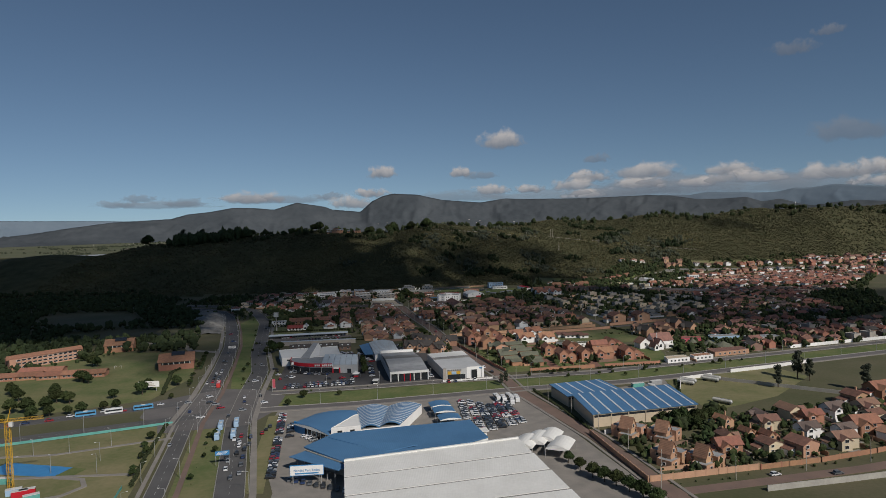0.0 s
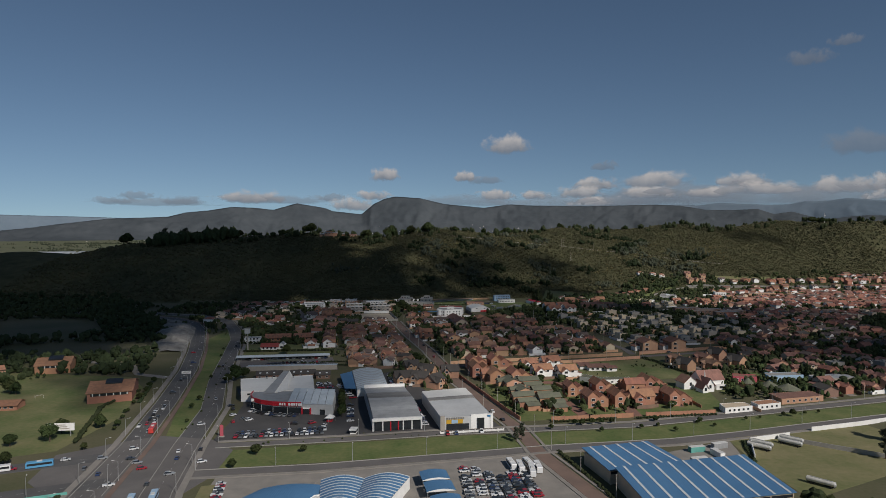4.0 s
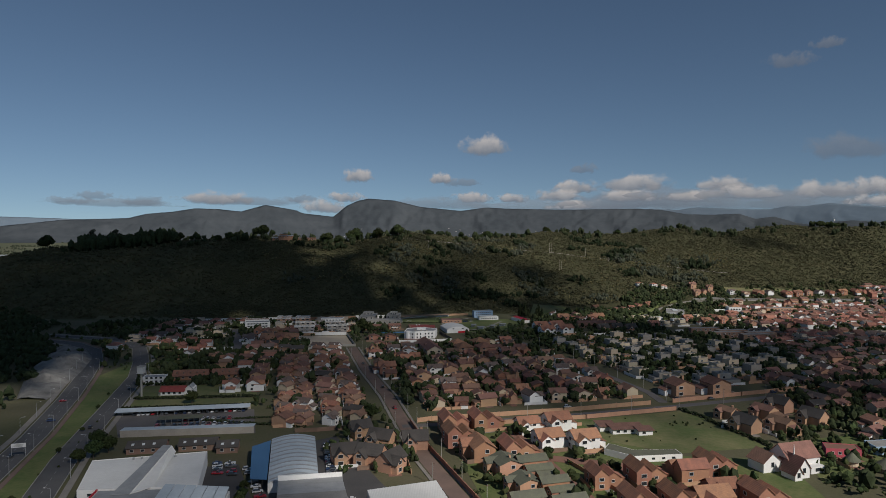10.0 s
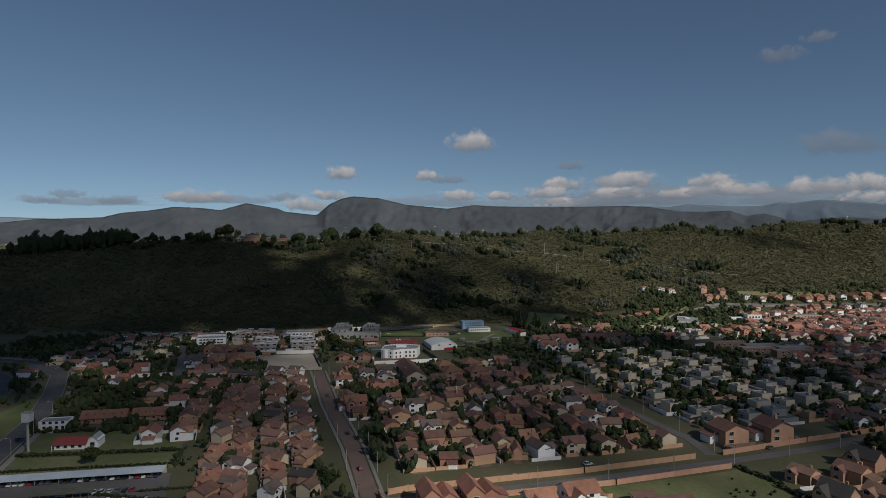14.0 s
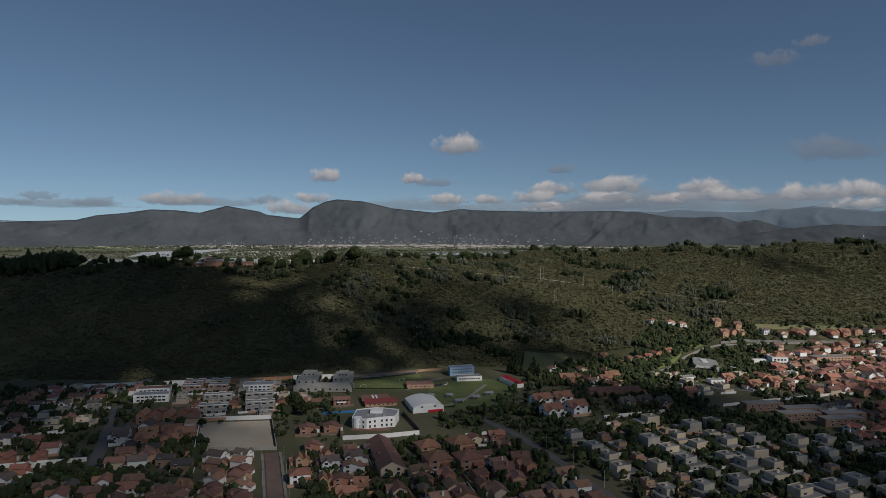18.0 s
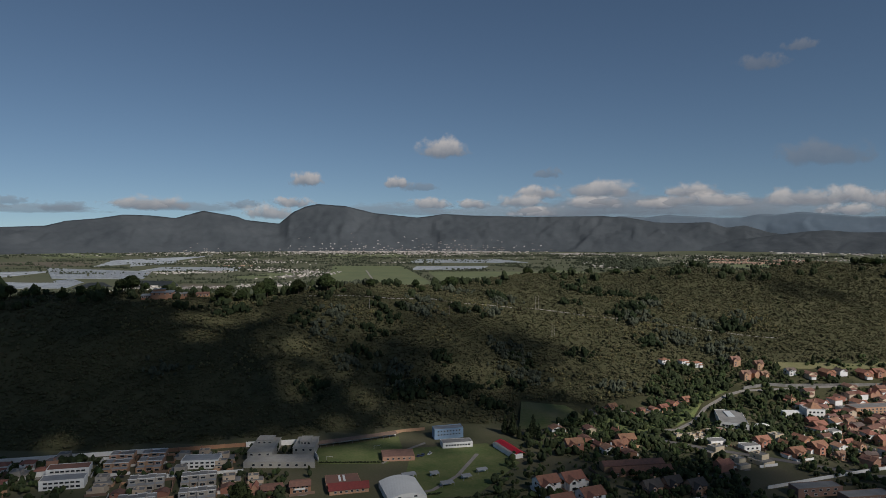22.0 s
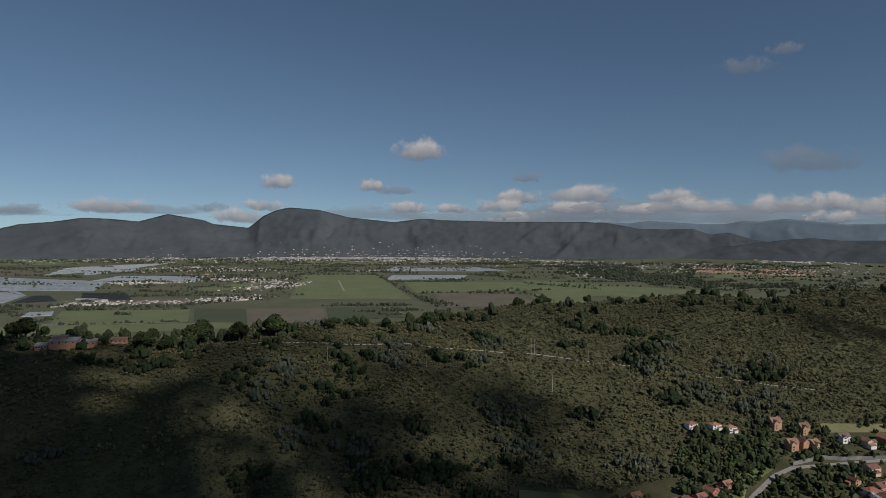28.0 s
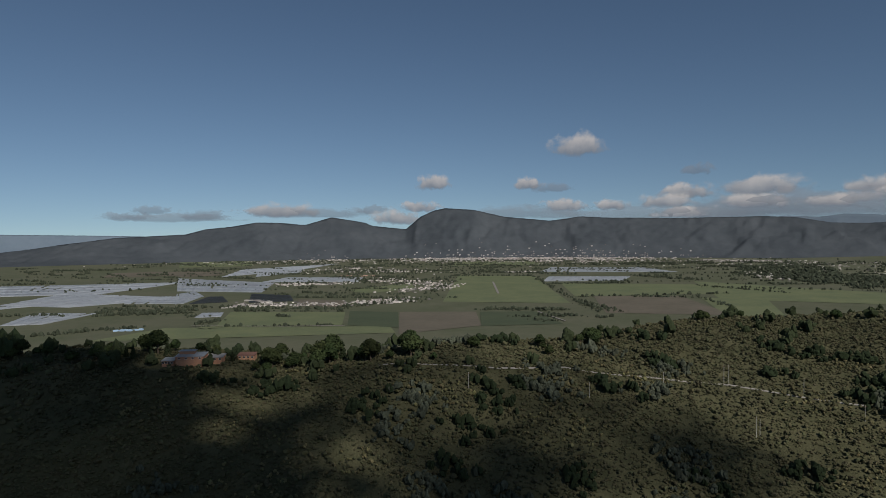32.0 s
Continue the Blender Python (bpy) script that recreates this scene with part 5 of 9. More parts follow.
t, loc = block("wave_hall", "workshop hall with a blue and white wave roof", "hall", poly, 5.0, "white", "flat_roof", (), 0)
a, b, c, d = loc
for k in range(14):
    u0, u1 = k / 14, (k + 1) / 14
    for half, (h0, h1) in enumerate(((0.0, 0.5), (0.5, 1.0))):
        s, w = MB(), MB()
        zz = lambda f: 5.2 + 1.9 * math.sin(math.pi * ((f - h0) * 2)) + half * 0.4
        P = lambda f, u, e=0.0: (*lpt(lpt(a, b, f), lpt(d, c, f), u), zz(f) + e)
        um = u0 + (u1 - u0) * 0.72
        fs = [h0 + 0.5 * j / 8 for j in range(9)]
        folded(s, [P(f, u0) for f in fs], [P(f, um) for f in fs], 0.2)
        folded(w, [P(f, um, 0.02) for f in fs], [P(f, u1, 0.02) for f in fs], 0.2)
        part("roof_strip", s, "blue_roof", t)
        part("skylight_strip", w, "light_strip", t, "white translucent roof strip")
poly = [(-45, 238), (-55, 221), (-30, 202), (10, 216), (30, 231), (21, 257)]
cx, cy, loc = centre(poly)
TAKEN.append((cx, cy, 38))
t = thing("blue_hall", "large hall under a folded bright blue roof", "hall", "", pose(cx, cy, 0))
part("wall", MB().prism(inset(loc, 3.0), -0.3, 7.5), "grey_wall", t)
lean_roof(t, [(*loc[0], 9.6), (*loc[1], 9.0), (*loc[2], 8.0), (*loc[3], 9.2), (*loc[4], 9.4), (*loc[5], 9.8)], 0.5, "blue_roof")
lean_roof(t, [(loc[1][0] + 9, loc[1][1] + 11, 9.7), (loc[2][0] + 14, loc[2][1] + 12, 8.9), (loc[3][0] - 12, loc[3][1] + 3, 10.2)], 0.4, "blue_roof", "roof_fold")
lean_roof(t, [(loc[1][0] - 5, loc[1][1] - 7, 6.9), (loc[2][0] - 4, loc[2][1] - 4, 6.6), (loc[2][0], loc[2][1] - 0.6, 7.2), (loc[1][0] + 1, loc[1][1] - 1, 7.4)], 0.3, "blue_roof", "canopy")
part("gutter", MB().slab([(loc[1][0] + 0.5, loc[1][1] - 0.8, 7.9), (loc[2][0] + 1, loc[2][1] - 1.2, 7.6), (loc[2][0] + 2, loc[2][1] + 2, 8.2), (loc[1][0] + 1.5, loc[1][1] + 2.2, 8.9)], 0.4), "concrete", t, "pale sloping gutter band")
for k in range(6):
    p = lpt(loc[1], loc[2], (k + 0.3) / 6)
    part("canopy_post", MB().tube((p[0] - 3, p[1] - 4, 0), (p[0] - 3, p[1] - 4, 6.6), 0.15, k=6), "metal", t)
part("end_wall", MB().prism([(loc[3][0] - 8, loc[3][1] - 1), (loc[4][0], loc[4][1]), (loc[4][0] - 1, loc[4][1] + 1), (loc[3][0] - 8, loc[3][1] + 0.5)], 0, 9.0), "white", t)
poly = [(-32, 201), (-16, 128), (66, 150), (44, 227)]
cx, cy, loc = centre(poly)
TAKEN.append((cx, cy, 50))
t = thing("white_hall", "huge hall with a stepped cream metal roof", "hall", "", pose(cx, cy, 0))
part("wall", MB().prism(inset(loc, 1.0), -0.3, 8.6), "white", t)
for k in range(4):
    u0, u1 = k / 4, (k + 0.9) / 4
    e = lambda u: (lpt(loc[0], loc[1], u), lpt(loc[3], loc[2], u))
    (p0, q0), (p1, q1) = e(u0), e(u1)
    pm, qm = e(u0 + (u1 - u0) * 0.12)
    lean_roof(t, [(*p1, 9.0), (*q1, 9.6), (*q0, 9.9), (*p0, 9.3)], 0.3, "white_roof", "roof_panel")
    part("roof_gutter", MB().slab([(*e(u1)[0], 8.8), (*e(u1)[1], 9.4), (*e((k + 1) / 4)[1], 9.4), (*e((k + 1) / 4)[0], 8.8)], 0.3), "flat_roof", t)
part("edge_parapet", MB().slab([(*loc[0], 9.9), (*loc[3], 10.5), (loc[3][0], loc[3][1] + 1.2, 10.5), (loc[0][0], loc[0][1] + 1.2, 9.9)], 1.4), "white_roof", t)
for x, y in ((48, 238), (54, 243), (60, 247), (64, 234)):
    t = thing("arched_canopy", "white arched fabric canopy over parked cars", "canopy", "white canopies", pose(x, y, 0, 0, 0, -20) @ Matrix.Diagonal((1.35, 1.3, 1.35, 1)))
    arch_roof(t, (-4, -6), (4, -6), (4, 6), (-4, 6), 3.4, 2.2, "white_roof", "canopy", thick=0.1)
    for p in ((-4, -6), (4, -6), (4, 6), (-4, 6)):
        part("post", MB().tube((*p, 0), (*p, 3.4), 0.1, k=6), "metal", t)
for k, (x, y) in enumerate(((2, 308), (5, 296), (9, 282))):
    t = thing("blue_canopy", "blue vaulted canopy in the car yard", "canopy", "blue canopies", pose(x, y, 0, 0, 0, 14))
    arch_roof(t, (-6, -5), (6, -5), (6, 5), (-6, 5), 4.0, 1.4, "blue_roof", "canopy", thick=0.15)
    for p in ((-5.6, -4.6), (5.6, -4.6), (5.6, 4.6), (-5.6, 4.6)):
        part("post", MB().tube((*p, 0), (*p, 4.0), 0.12, k=6), "metal", t)
t = thing("white_kiosk", "small white flat-roofed yard office", "kiosk", "", pose(26, 262, 0, 0, 0, 15))
part("wall", MB().box(-3, -2, -0.2, 3, 2, 2.6), "white", t)
part("roof", MB().box(-4, -3, 2.6, 4, 3, 3.0), "white_roof", t)
window(t, 0, -2, 1.5, 2.4, 1.0)

# the long blue-roofed warehouse and its lower wing
for nm, lab, (a, b, c, d), z, ns in (("blue_warehouse", "warehouse with a blue roof crossed by skylight strips", ((85, 272), (145, 289), (140, 328), (79, 309)), 7.4, 9), ("blue_wing", "lower blue-roofed warehouse wing", ((77, 310.5), (113, 321.5), (102, 347), (69, 336)), 6.6, 5)):
    cx, cy, loc = centre([a, b, c, d])
    TAKEN.append((cx, cy, 30))
    t = thing(nm, lab, "warehouse", "", pose(cx, cy, 0))
    part("wall", MB().prism(inset(loc, 1.2), -0.3, z - 0.6), "cream", t)
    lean_roof(t, [(*loc[0], z), (*loc[1], z), (*loc[2], z + 1.2), (*loc[3], z + 1.2)], 0.35, "blue_roof")
    for k in range(ns):
        f = (k + 0.6) / ns
        p, q = lpt(loc[0], loc[1], f), lpt(loc[3], loc[2], f)
        part("skylight_strip", MB().slab([(p[0] - 0.5, p[1], z + 0.12), (p[0] + 0.5, p[1], z + 0.12), (q[0] + 0.5, q[1], z + 1.32), (q[0] - 0.5, q[1], z + 1.32)], 0.12), "light_strip", t)
    p, q = inset(loc, 1.25)[:2]
    part("dark_band", MB().prism([(p[0], p[1] - 0.1), (q[0], q[1] - 0.1), (q[0], q[1] + 0.1), (p[0], p[1] + 0.1)], z - 2.2, z - 1.0), "glass", t)
    for k in range(7):
        e = lpt(p, q, k / 6)
        part("pilaster", MB().box(e[0] - 0.2, e[1] - 0.3, 0, e[0] + 0.2, e[1], z - 0.6), "cream", t)

# chapel-like house, farmhouse in the paddock, thatched shelters
t = thing("gabled_mansion", "large white house with steep brown gables like a chapel", "house", "", pose(172, 488, 0, 0, 0, 18))
TAKEN.append((172, 488, 14))
a, r = MB(), MB()
gable_wall(a, -3, 15, -5, 7, -0.5, 6.5, 5.5)
gable(r, -3, 15, -5, 7, 6.5, 5.5)
part("wall", a, "white", t)
part("roof", r, "brown_tiles", t)
for x0, x1, y0, y1, h, rs in ((-14, -4, -2, 8, 5.0, 4.0), (-4, 2, -12, 0, 5.0, 4.2), (-8, -4, -14, -6, 3.6, 3.0)):
    a, r = MB(), MB()
    gable_wall(a, x0, x1, y0, y1, -0.5, h, rs, "y")
    gable(r, x0, x1, y0, y1, h, rs, 0.6, "y")
    part("wing_wall", a, "white", t)
    part("wing_roof", r, "brown_tiles", t)
    window(t, (x0 + x1) / 2, y0, h * 0.7, 1.6, 2.2)
part("spire", MB().tube((-1, -6, 8), (-1, -6, 13.5), 0.5, 0.05, 4), "white", t)
part("porch", MB().box(6, -9, -0.2, 14, -5, 3.2), "white", t)
window(t, 10, -9, 1.8, 3.0, 1.6)

t = thing("farmhouse", "low white farmhouse with grey roofs and a porch", "house", "", pose(112, 543, 0, 0, 0, 10))
TAKEN.append((112, 543, 12))
a, r = MB(), MB()
for x0, x1, y0, y1 in ((-9, 9, -4, 4), (-14, -5, 2, 10), (4, 12, -8, -3)):
    a.box(x0, y0, -0.3, x1, y1, 3.0)
    r.slab([(x0 - 0.8, y0 - 1, 3.0), (x1 + 0.8, y0 - 1, 3.0), (x1 + 0.8, y1 + 0.6, 3.9), (x0 - 0.8, y1 + 0.6, 3.9)], 0.25)
part("wall", a, "white", t)
part("roof", r, "brown_tiles", t)
for x in (-6, -2, 2, 7):
    window(t, x, -4 if x < 4 else -8, 1.6, 1.8, 1.3)
block("stable", "old low stable with worn grey roof panels", "barn", [(92, 505), (104, 494), (128, 498), (127, 505), (106, 503), (96, 513)], 3.0, "white", "moss_roof", [(1, 1.6, 4, 1.6, 1.0)], 0.2)
for x, y, rr in ((217, 486, 6), (226, 478, 8), (206, 494, 4)):
    t = thing("thatched_shelter", "round garden shelter with a grey thatched cone roof", "shelter", "thatched shelters", pose(x, y, 0))
    TAKEN.append((x, y, rr))
    part("roof", MB().tube((0, 0, 2.4), (0, 0, 6.0), rr, 0.3, 14), "moss_roof", t)
    part("drum", MB().tube((0, 0, -0.2), (0, 0, 2.5), rr * 0.7, rr * 0.7, 14), "cream", t)
block("pink_building", "low pink building with a flat roof", "building", [(200, 505), (216, 503), (218, 511), (203, 514)], 4.0, "pink", "red_paving", [(0, 2.2, 4, 1.4, 1.2)], 0.4)
block("grey_workshop", "low grey workshop with a sheet roof", "workshop", [(226, 508), (252, 512), (250, 522), (226, 518)], 4.0, "pale_blue", "flat_roof", [(0, 2.0, 5, 1.6, 1.2)], 0.3)
block("grey_workshop", "dark flat-roofed workshop behind a white wall", "workshop", [(256, 500), (286, 508), (284, 520), (256, 514)], 3.6, "grey_wall", "grey_roof", (), 0.3)
block("white_bungalow", "low white bungalow with tiled roof beside the service road", "house", [(166, 424), (184, 430), (182, 438), (166, 434)], 3.2, "white", "cream", [(0, 1.7, 5, 1.3, 1.2)], 0.3)
block("white_bungalow", "low white bungalow with terracotta roof", "house", [(188, 432), (204, 438), (202, 446), (187, 440)], 3.2, "white", "terracotta", [(0, 1.7, 4, 1.3, 1.2)], 0.3)
block("tile_pavilion", "long low pavilion with a worn tile roof", "building", [(208, 446), (238, 456), (236, 468), (206, 460)], 3.4, "brick_pale", "brown_tiles", [(0, 1.8, 6, 1.6, 1.2)], 0.2)

# school side: vaulted gym, mansion, unfinished block, long shed, blue school
poly = [(6, 890), (30, 897), (22, 928), (-2, 921)]
t, loc = block("school_gym", "school gymnasium under a bright white vault", "gymnasium", poly, 4.2, "white", "white_roof", [(0, 4.6, 2, 2.0, 1.0)], 0)
arch_roof(t, loc[0], loc[1], loc[2], loc[3], 4.2, 4.6, "white_roof", k=18)
part("red_panel", MB().prism([(loc[0][0] + 12, loc[0][1] + 2.6), (loc[1][0] - 0.5, loc[1][1] - 0.4), (loc[1][0] - 0.5, loc[1][1] + 0.1), (loc[0][0] + 12, loc[0][1] + 3.2)], 0.2, 2.0), "red", t)
t, loc = block("white_mansion", "white two-storey mansion with bay fronts and grey roof", "mansion", [(-37, 853), (-26, 849), (-18, 853), (-6, 856), (-4, 874), (-20, 880), (-36, 874)], 7.2, "white", "grey_roof", [(0, 5.2, 3, 1.3, 1.6), (0, 1.9, 3, 1.3, 1.8), (1, 5.2, 2, 1.3, 1.6), (1, 1.9, 2, 1.3, 1.8), (2, 5.2, 3, 1.3, 1.6), (2, 1.9, 3, 1.3, 1.8), (6, 5.2, 4, 1.3, 1.6)], 0.8)
part("rooftop_block", MB().box(-4, 2, 7, 5, 9, 9.4), "white", t)
for k in range(5):
    part("column", MB().tube((-2 + k * 3.2, -10.5 + k * 0.9, -0.2), (-2 + k * 3.2, -10.5 + k * 0.9, 6.6), 0.35, 0.3, 8), "white", t)
part("terrace", MB().box(-16, -16, -0.2, 12, -11.5, 0.5), "red_paving", t, "reddish paved front terrace")
part("bay", MB().tube((-12, -9, -0.3), (-12, -9, 7.6), 3.4, 3.4, 10), "white", t)
for x in (-6, 0, 6):
    part("roof_dormer", MB().box(x, -4, 7.2, x + 1.6, -2, 8.4), "grey_wall", t)
t, loc = block("unfinished_block", "unfinished raw concrete house with open roof terraces", "building", [(-102, 960), (-50, 958), (-54, 975), (-100, 976)], 4.2, "concrete", "concrete", [(0, 2.2, 7, 2.0, 1.6)], 0.4)
for x0, y0, x1, y1, h in ((-26, 6, -8, 40, 7.0), (6, 14, 22, 40, 7.4), (10, 22, 18, 34, 10), (-24, 26, -12, 38, 9.4)):
    part("raw_volume", MB().box(x0, y0, -0.3, x1, y1, h), "concrete", t)
    part("roof_slab", MB().box(x0 - 0.3, y0 - 0.3, h, x1 + 0.3, y1 + 0.3, h + 0.25), "concrete", t)
    for k in range(3):
        window(t, x0 + (x1 - x0) * (k + 0.5) / 3, y0, h - 1.8, 1.8, 1.5)
long_shed("classroom_shed", "long low classroom block with patched red and grey roof", (-60, 999), (8, 1027), 7, 3.2, 0.5, "brick_brown", "white", 14, group="")
t, loc = block("blue_school", "pale blue school block with rows of windows", "school", [(38, 1020), (62, 1026), (60, 1036), (36, 1030)], 8.0, "pale_blue", "grey_roof", [(0, 6.4, 8, 1.3, 1.1), (0, 3.6, 8, 1.3, 1.1), (1, 6.4, 3, 1.3, 1.1)], 0.5)
t, loc = block("school_annex", "long low school annex with a white window wall", "school", [(44, 998), (68, 1002), (66, 1011), (42, 1008)], 4.0, "white", "flat_roof", [(0, 2.2, 9, 1.5, 1.2)], 0.4)
block("tile_school", "school house with a broad hipped tile roof", "school", [(-2, 970), (22, 972), (20, 988), (-4, 986)], 3.4, "brick_pale", "brown_tiles", [(0, 1.8, 5, 1.5, 1.2)], 0)
for x, y, w, d in ((44, 922, 9, 5), (58, 934, 7, 5), (36, 940, 6, 5), (70, 946, 8, 4), (18, 938, 10, 5)):
    t = thing("school_shed", "small open school shelter with a grey sheet roof", "shed", "school sheds", pose(x, y, 0, 0, 0, 20))
    part("roof", MB().slab([(-w / 2, -d / 2, 2.6), (w / 2, -d / 2, 2.6), (w / 2, d / 2, 3.1), (-w / 2, d / 2, 3.1)], 0.15), "grey_roof", t)
    for px in (-w / 2 + 0.3, w / 2 - 0.3):
        for py in (-d / 2 + 0.3, d / 2 - 0.3):
            part("post", MB().tube((px, py, 0), (px, py, 2.6), 0.1, k=6), "metal", t)
    part("back_wall", MB().box(-w / 2 + 0.4, d / 2 - 0.4, 0, w / 2 - 0.4, d / 2 - 0.2, 2.5), "white", t)
t, loc = block("red_classrooms", "low brick classrooms under a long red roof", "school", [(-33, 908), (-8, 914), (-9, 922), (-35, 917)], 3.0, "brick_pale", "flat_roof", [(0, 1.7, 6, 1.5, 1.2)], 0)
lean_roof(t, [(loc[0][0] - 0.6, loc[0][1] - 0.7, 3.1), (loc[1][0] + 0.6, loc[1][1] - 0.7, 3.1), (loc[2][0] + 0.6, loc[2][1] + 0.3, 4.6), (loc[3][0] - 0.6, loc[3][1] + 0.3, 4.6)], 0.2, "red_tiles")
t, loc = block("school_court", "roofed pinkish court with two white roof lights", "school", [(-37, 920), (-14, 925), (-18, 940), (-40, 936)], 2.8, "brick_pale", "red_paving", [], 0.15)
for x in (-2.6, 0.4):
    part("roof_light", MB().box(x, -5, 2.9, x + 1.5, 6, 3.15, 0.2), "white", t)
for x, y in ((-69, 911), (-52, 917)):
    t, loc = block("brick_duplex", "pair of narrow brick houses with a low tile roof", "house", [(x - 7, y - 6), (x + 6, y - 3), (x + 4, y + 7), (x - 9, y + 4)], 5.6, "brick", "old_tiles", [(0, 4.2, 4, 1.5, 1.2), (0, 1.6, 3, 1.8, 1.6)], 0, group="brick duplexes")
    lean_roof(t, [(loc[0][0] - 0.5, loc[0][1] - 1.4, 5.3), (loc[1][0] + 0.5, loc[1][1] - 1.4, 5.3), (loc[1][0] - 0.5, loc[1][1] + 4.6, 6.9), (loc[0][0] - 1.5, loc[0][1] + 4.6, 6.9)], 0.2, "old_tiles")
    part("balcony", MB().box(-4, -6.0, 2.7, 3, -4.4, 3.5, 0.22), "white", t)
sheet("blue_court", [(-64, 888), (-38, 894), (-39, 900), (-66, 895)], "blue_paint", "small faded blue play court", "court", 0.09)


def townhouses(x, y, deg, units, deep, wall_m, label, group):
    """A terrace of narrow flat-roofed houses that step back and up behind white parapets."""
    t = thing("townhouse_row", label, "terrace", group, pose(x, y, 0, 0, 0, deg))
    w = 5.6
    for k in range(units):
        x0 = (k - units / 2) * w
        back, up = 1.8 * (k % 2), 0.5 * ((k + 1) % 2)
        part("front_storey", MB().box(x0, -deep / 2 + back, -0.4, x0 + w - 0.03, 0, 3.2 + up), wall_m, t)
        part("upper_storey", MB().box(x0, -deep / 6 + back, 3.2, x0 + w - 0.03, deep / 2, 6.0 + up), wall_m, t)
        part("roof", MB().box(x0 + 0.25, -deep / 6 + back + 0.3, 6.0 + up, x0 + w - 0.3, deep / 2 - 0.3, 6.12 + up), "flat_roof", t)
        part("terrace", MB().box(x0 + 0.25, -deep / 2 + back + 0.3, 3.2 + up, x0 + w - 0.3, -deep / 6 + back, 3.3 + up), "grey_roof", t)
        part("parapet", MB().box(x0, -deep / 6 + back - 0.05, 6.0 + up, x0 + w - 0.03, -deep / 6 + back + 0.25, 6.5 + up).box(x0, deep / 2 - 0.25, 6.0 + up, x0 + w - 0.03, deep / 2 + 0.05, 6.5 + up), "white", t)
        window(t, x0 + w / 2, -deep / 2 + back, 1.7, 3.2, 1.7)
        window(t, x0 + w / 2, -deep / 6 + back, 4.9, 3.0, 1.3)
    for k in range(3):
        a = radians(deg)
        TAKEN.append((x + math.cos(a) * (k - 1) * units * w / 3, y + math.sin(a) * (k - 1) * units * w / 3, 8))


for x, y, n in ((-157, 926, 4), (-124, 931, 4), (-150, 893, 4), (-116, 903, 4)):
    townhouses(x, y, 12, n, 12, "grey_wall", "terrace of grey stepped flat-roofed town houses", "grey town houses")
for x, y in ((-190, 956), (-168, 960), (-194, 974), (-172, 977)):
    townhouses(x, y, 8, 3, 14, "brick_pale", "tan brick terrace with stepped roof terraces", "brick town houses")
t, loc = block("red_roof_hall", "long hall with a red metal roof", "hall", [(84, 1002), (96, 972), (104, 975), (92, 1006)], 3.4, "white", "flat_roof", (), 0)
lean_roof(t, [(-8, 15, 3.4), (4, -16, 3.4), (8, -14.5, 5.0), (-4, 16.5, 5.0)], 0.2, "red")
lean_roof(t, [(12, -13, 3.4), (0, 18, 3.4), (-4, 16.5, 5.0), (8, -14.5, 5.0)], 0.2, "red")
t = thing("brick_terrace", "long brick terrace under two long tile roofs", "terrace", "", pose(181, 946, 0, 0, 0, 7))
for x0, x1, y0, y1, h, m in ((-24, 22, 0.05, 10, 4.6, "old_tiles"), (-20, 24, -9, 0, 3.4, "terracotta")):
    a, r = MB(), MB()
    gable_wall(a, x0, x1, y0, y1, -0.4, h, 2.2)
    gable(r, x0, x1, y0, y1, h, 2.2, 0.4)
    part("wall", a, "brick_pale", t)
    part("roof", r, m, t)
for k in range(9):
    window(t, -18 + k * 5, -9, 1.7, 1.6, 1.3)
for k in (-22, -8, 6, 20):
    TAKEN.append((181 + k, 946 + k * 0.12, 8))
for k, (x, y) in enumerate(((286, 900), (310, 886), (334, 872), (300, 872), (324, 858))):
    block("flat_terrace", "terrace of grey flat-roofed brick houses", "terrace", [(x - 16, y - 5), (x + 16, y - 1), (x + 15, y + 9), (x - 17, y + 5)], 5.6, "brick_brown", "flat_roof", [(0, 4.2, 5, 2.2, 1.3), (0, 1.6, 4, 2.2, 1.3)], 0.4, group="flat terraces")
t, loc = block("hill_club", "white flat-roofed clubhouse with long roof lights", "clubhouse", [(289, 1046), (309, 1034), (326, 1084), (302, 1086)], 5.0, "white", "flat_roof", [(0, 2.6, 8, 2.4, 1.8)], 0.4)
part("roof_light", MB().box(-3, -2, 5.2, 3, 16, 5.8, -0.2), "light_strip", t)
t = thing("arched_hall", "small hall with a white vault roof", "hall", "", pose(322, 1036, float(ground_z(322, 1036)), 0, 0, -25))
part("wall", MB().box(-7, -6, -1, 7, 6, 3.2), "white", t)
arch_roof(t, (-7, -6), (7, -6), (7, 6), (-7, 6), 3.2, 3.2, "white_roof")
t, loc = block("tower_villa", "grand white villa with an orange pyramid roof", "villa", [(380, 1068), (396, 1066), (398, 1082), (382, 1084)], 9.0, "white", "flat_roof", [(0, 6.8, 4, 1.8, 1.6), (0, 3.0, 4, 1.8, 1.8)], 0.6)
part("tower_roof", MB().tube((2, 2, 9), (2, 2, 14), 9, 0.3, 4), "terracotta", t)
part("terrace_wing", MB().box(-26, -2, -1, -10, 6, 5.4), "white", t)
block("long_terrace", "long hillside terrace of cream houses", "terrace", [(436, 1082), (480, 1088), (478, 1102), (434, 1096)], 6.0, "brick_pale", "flat_roof", [(0, 4.4, 9, 1.8, 1.4), (0, 1.8, 9, 1.8, 1.4)], 0.4)

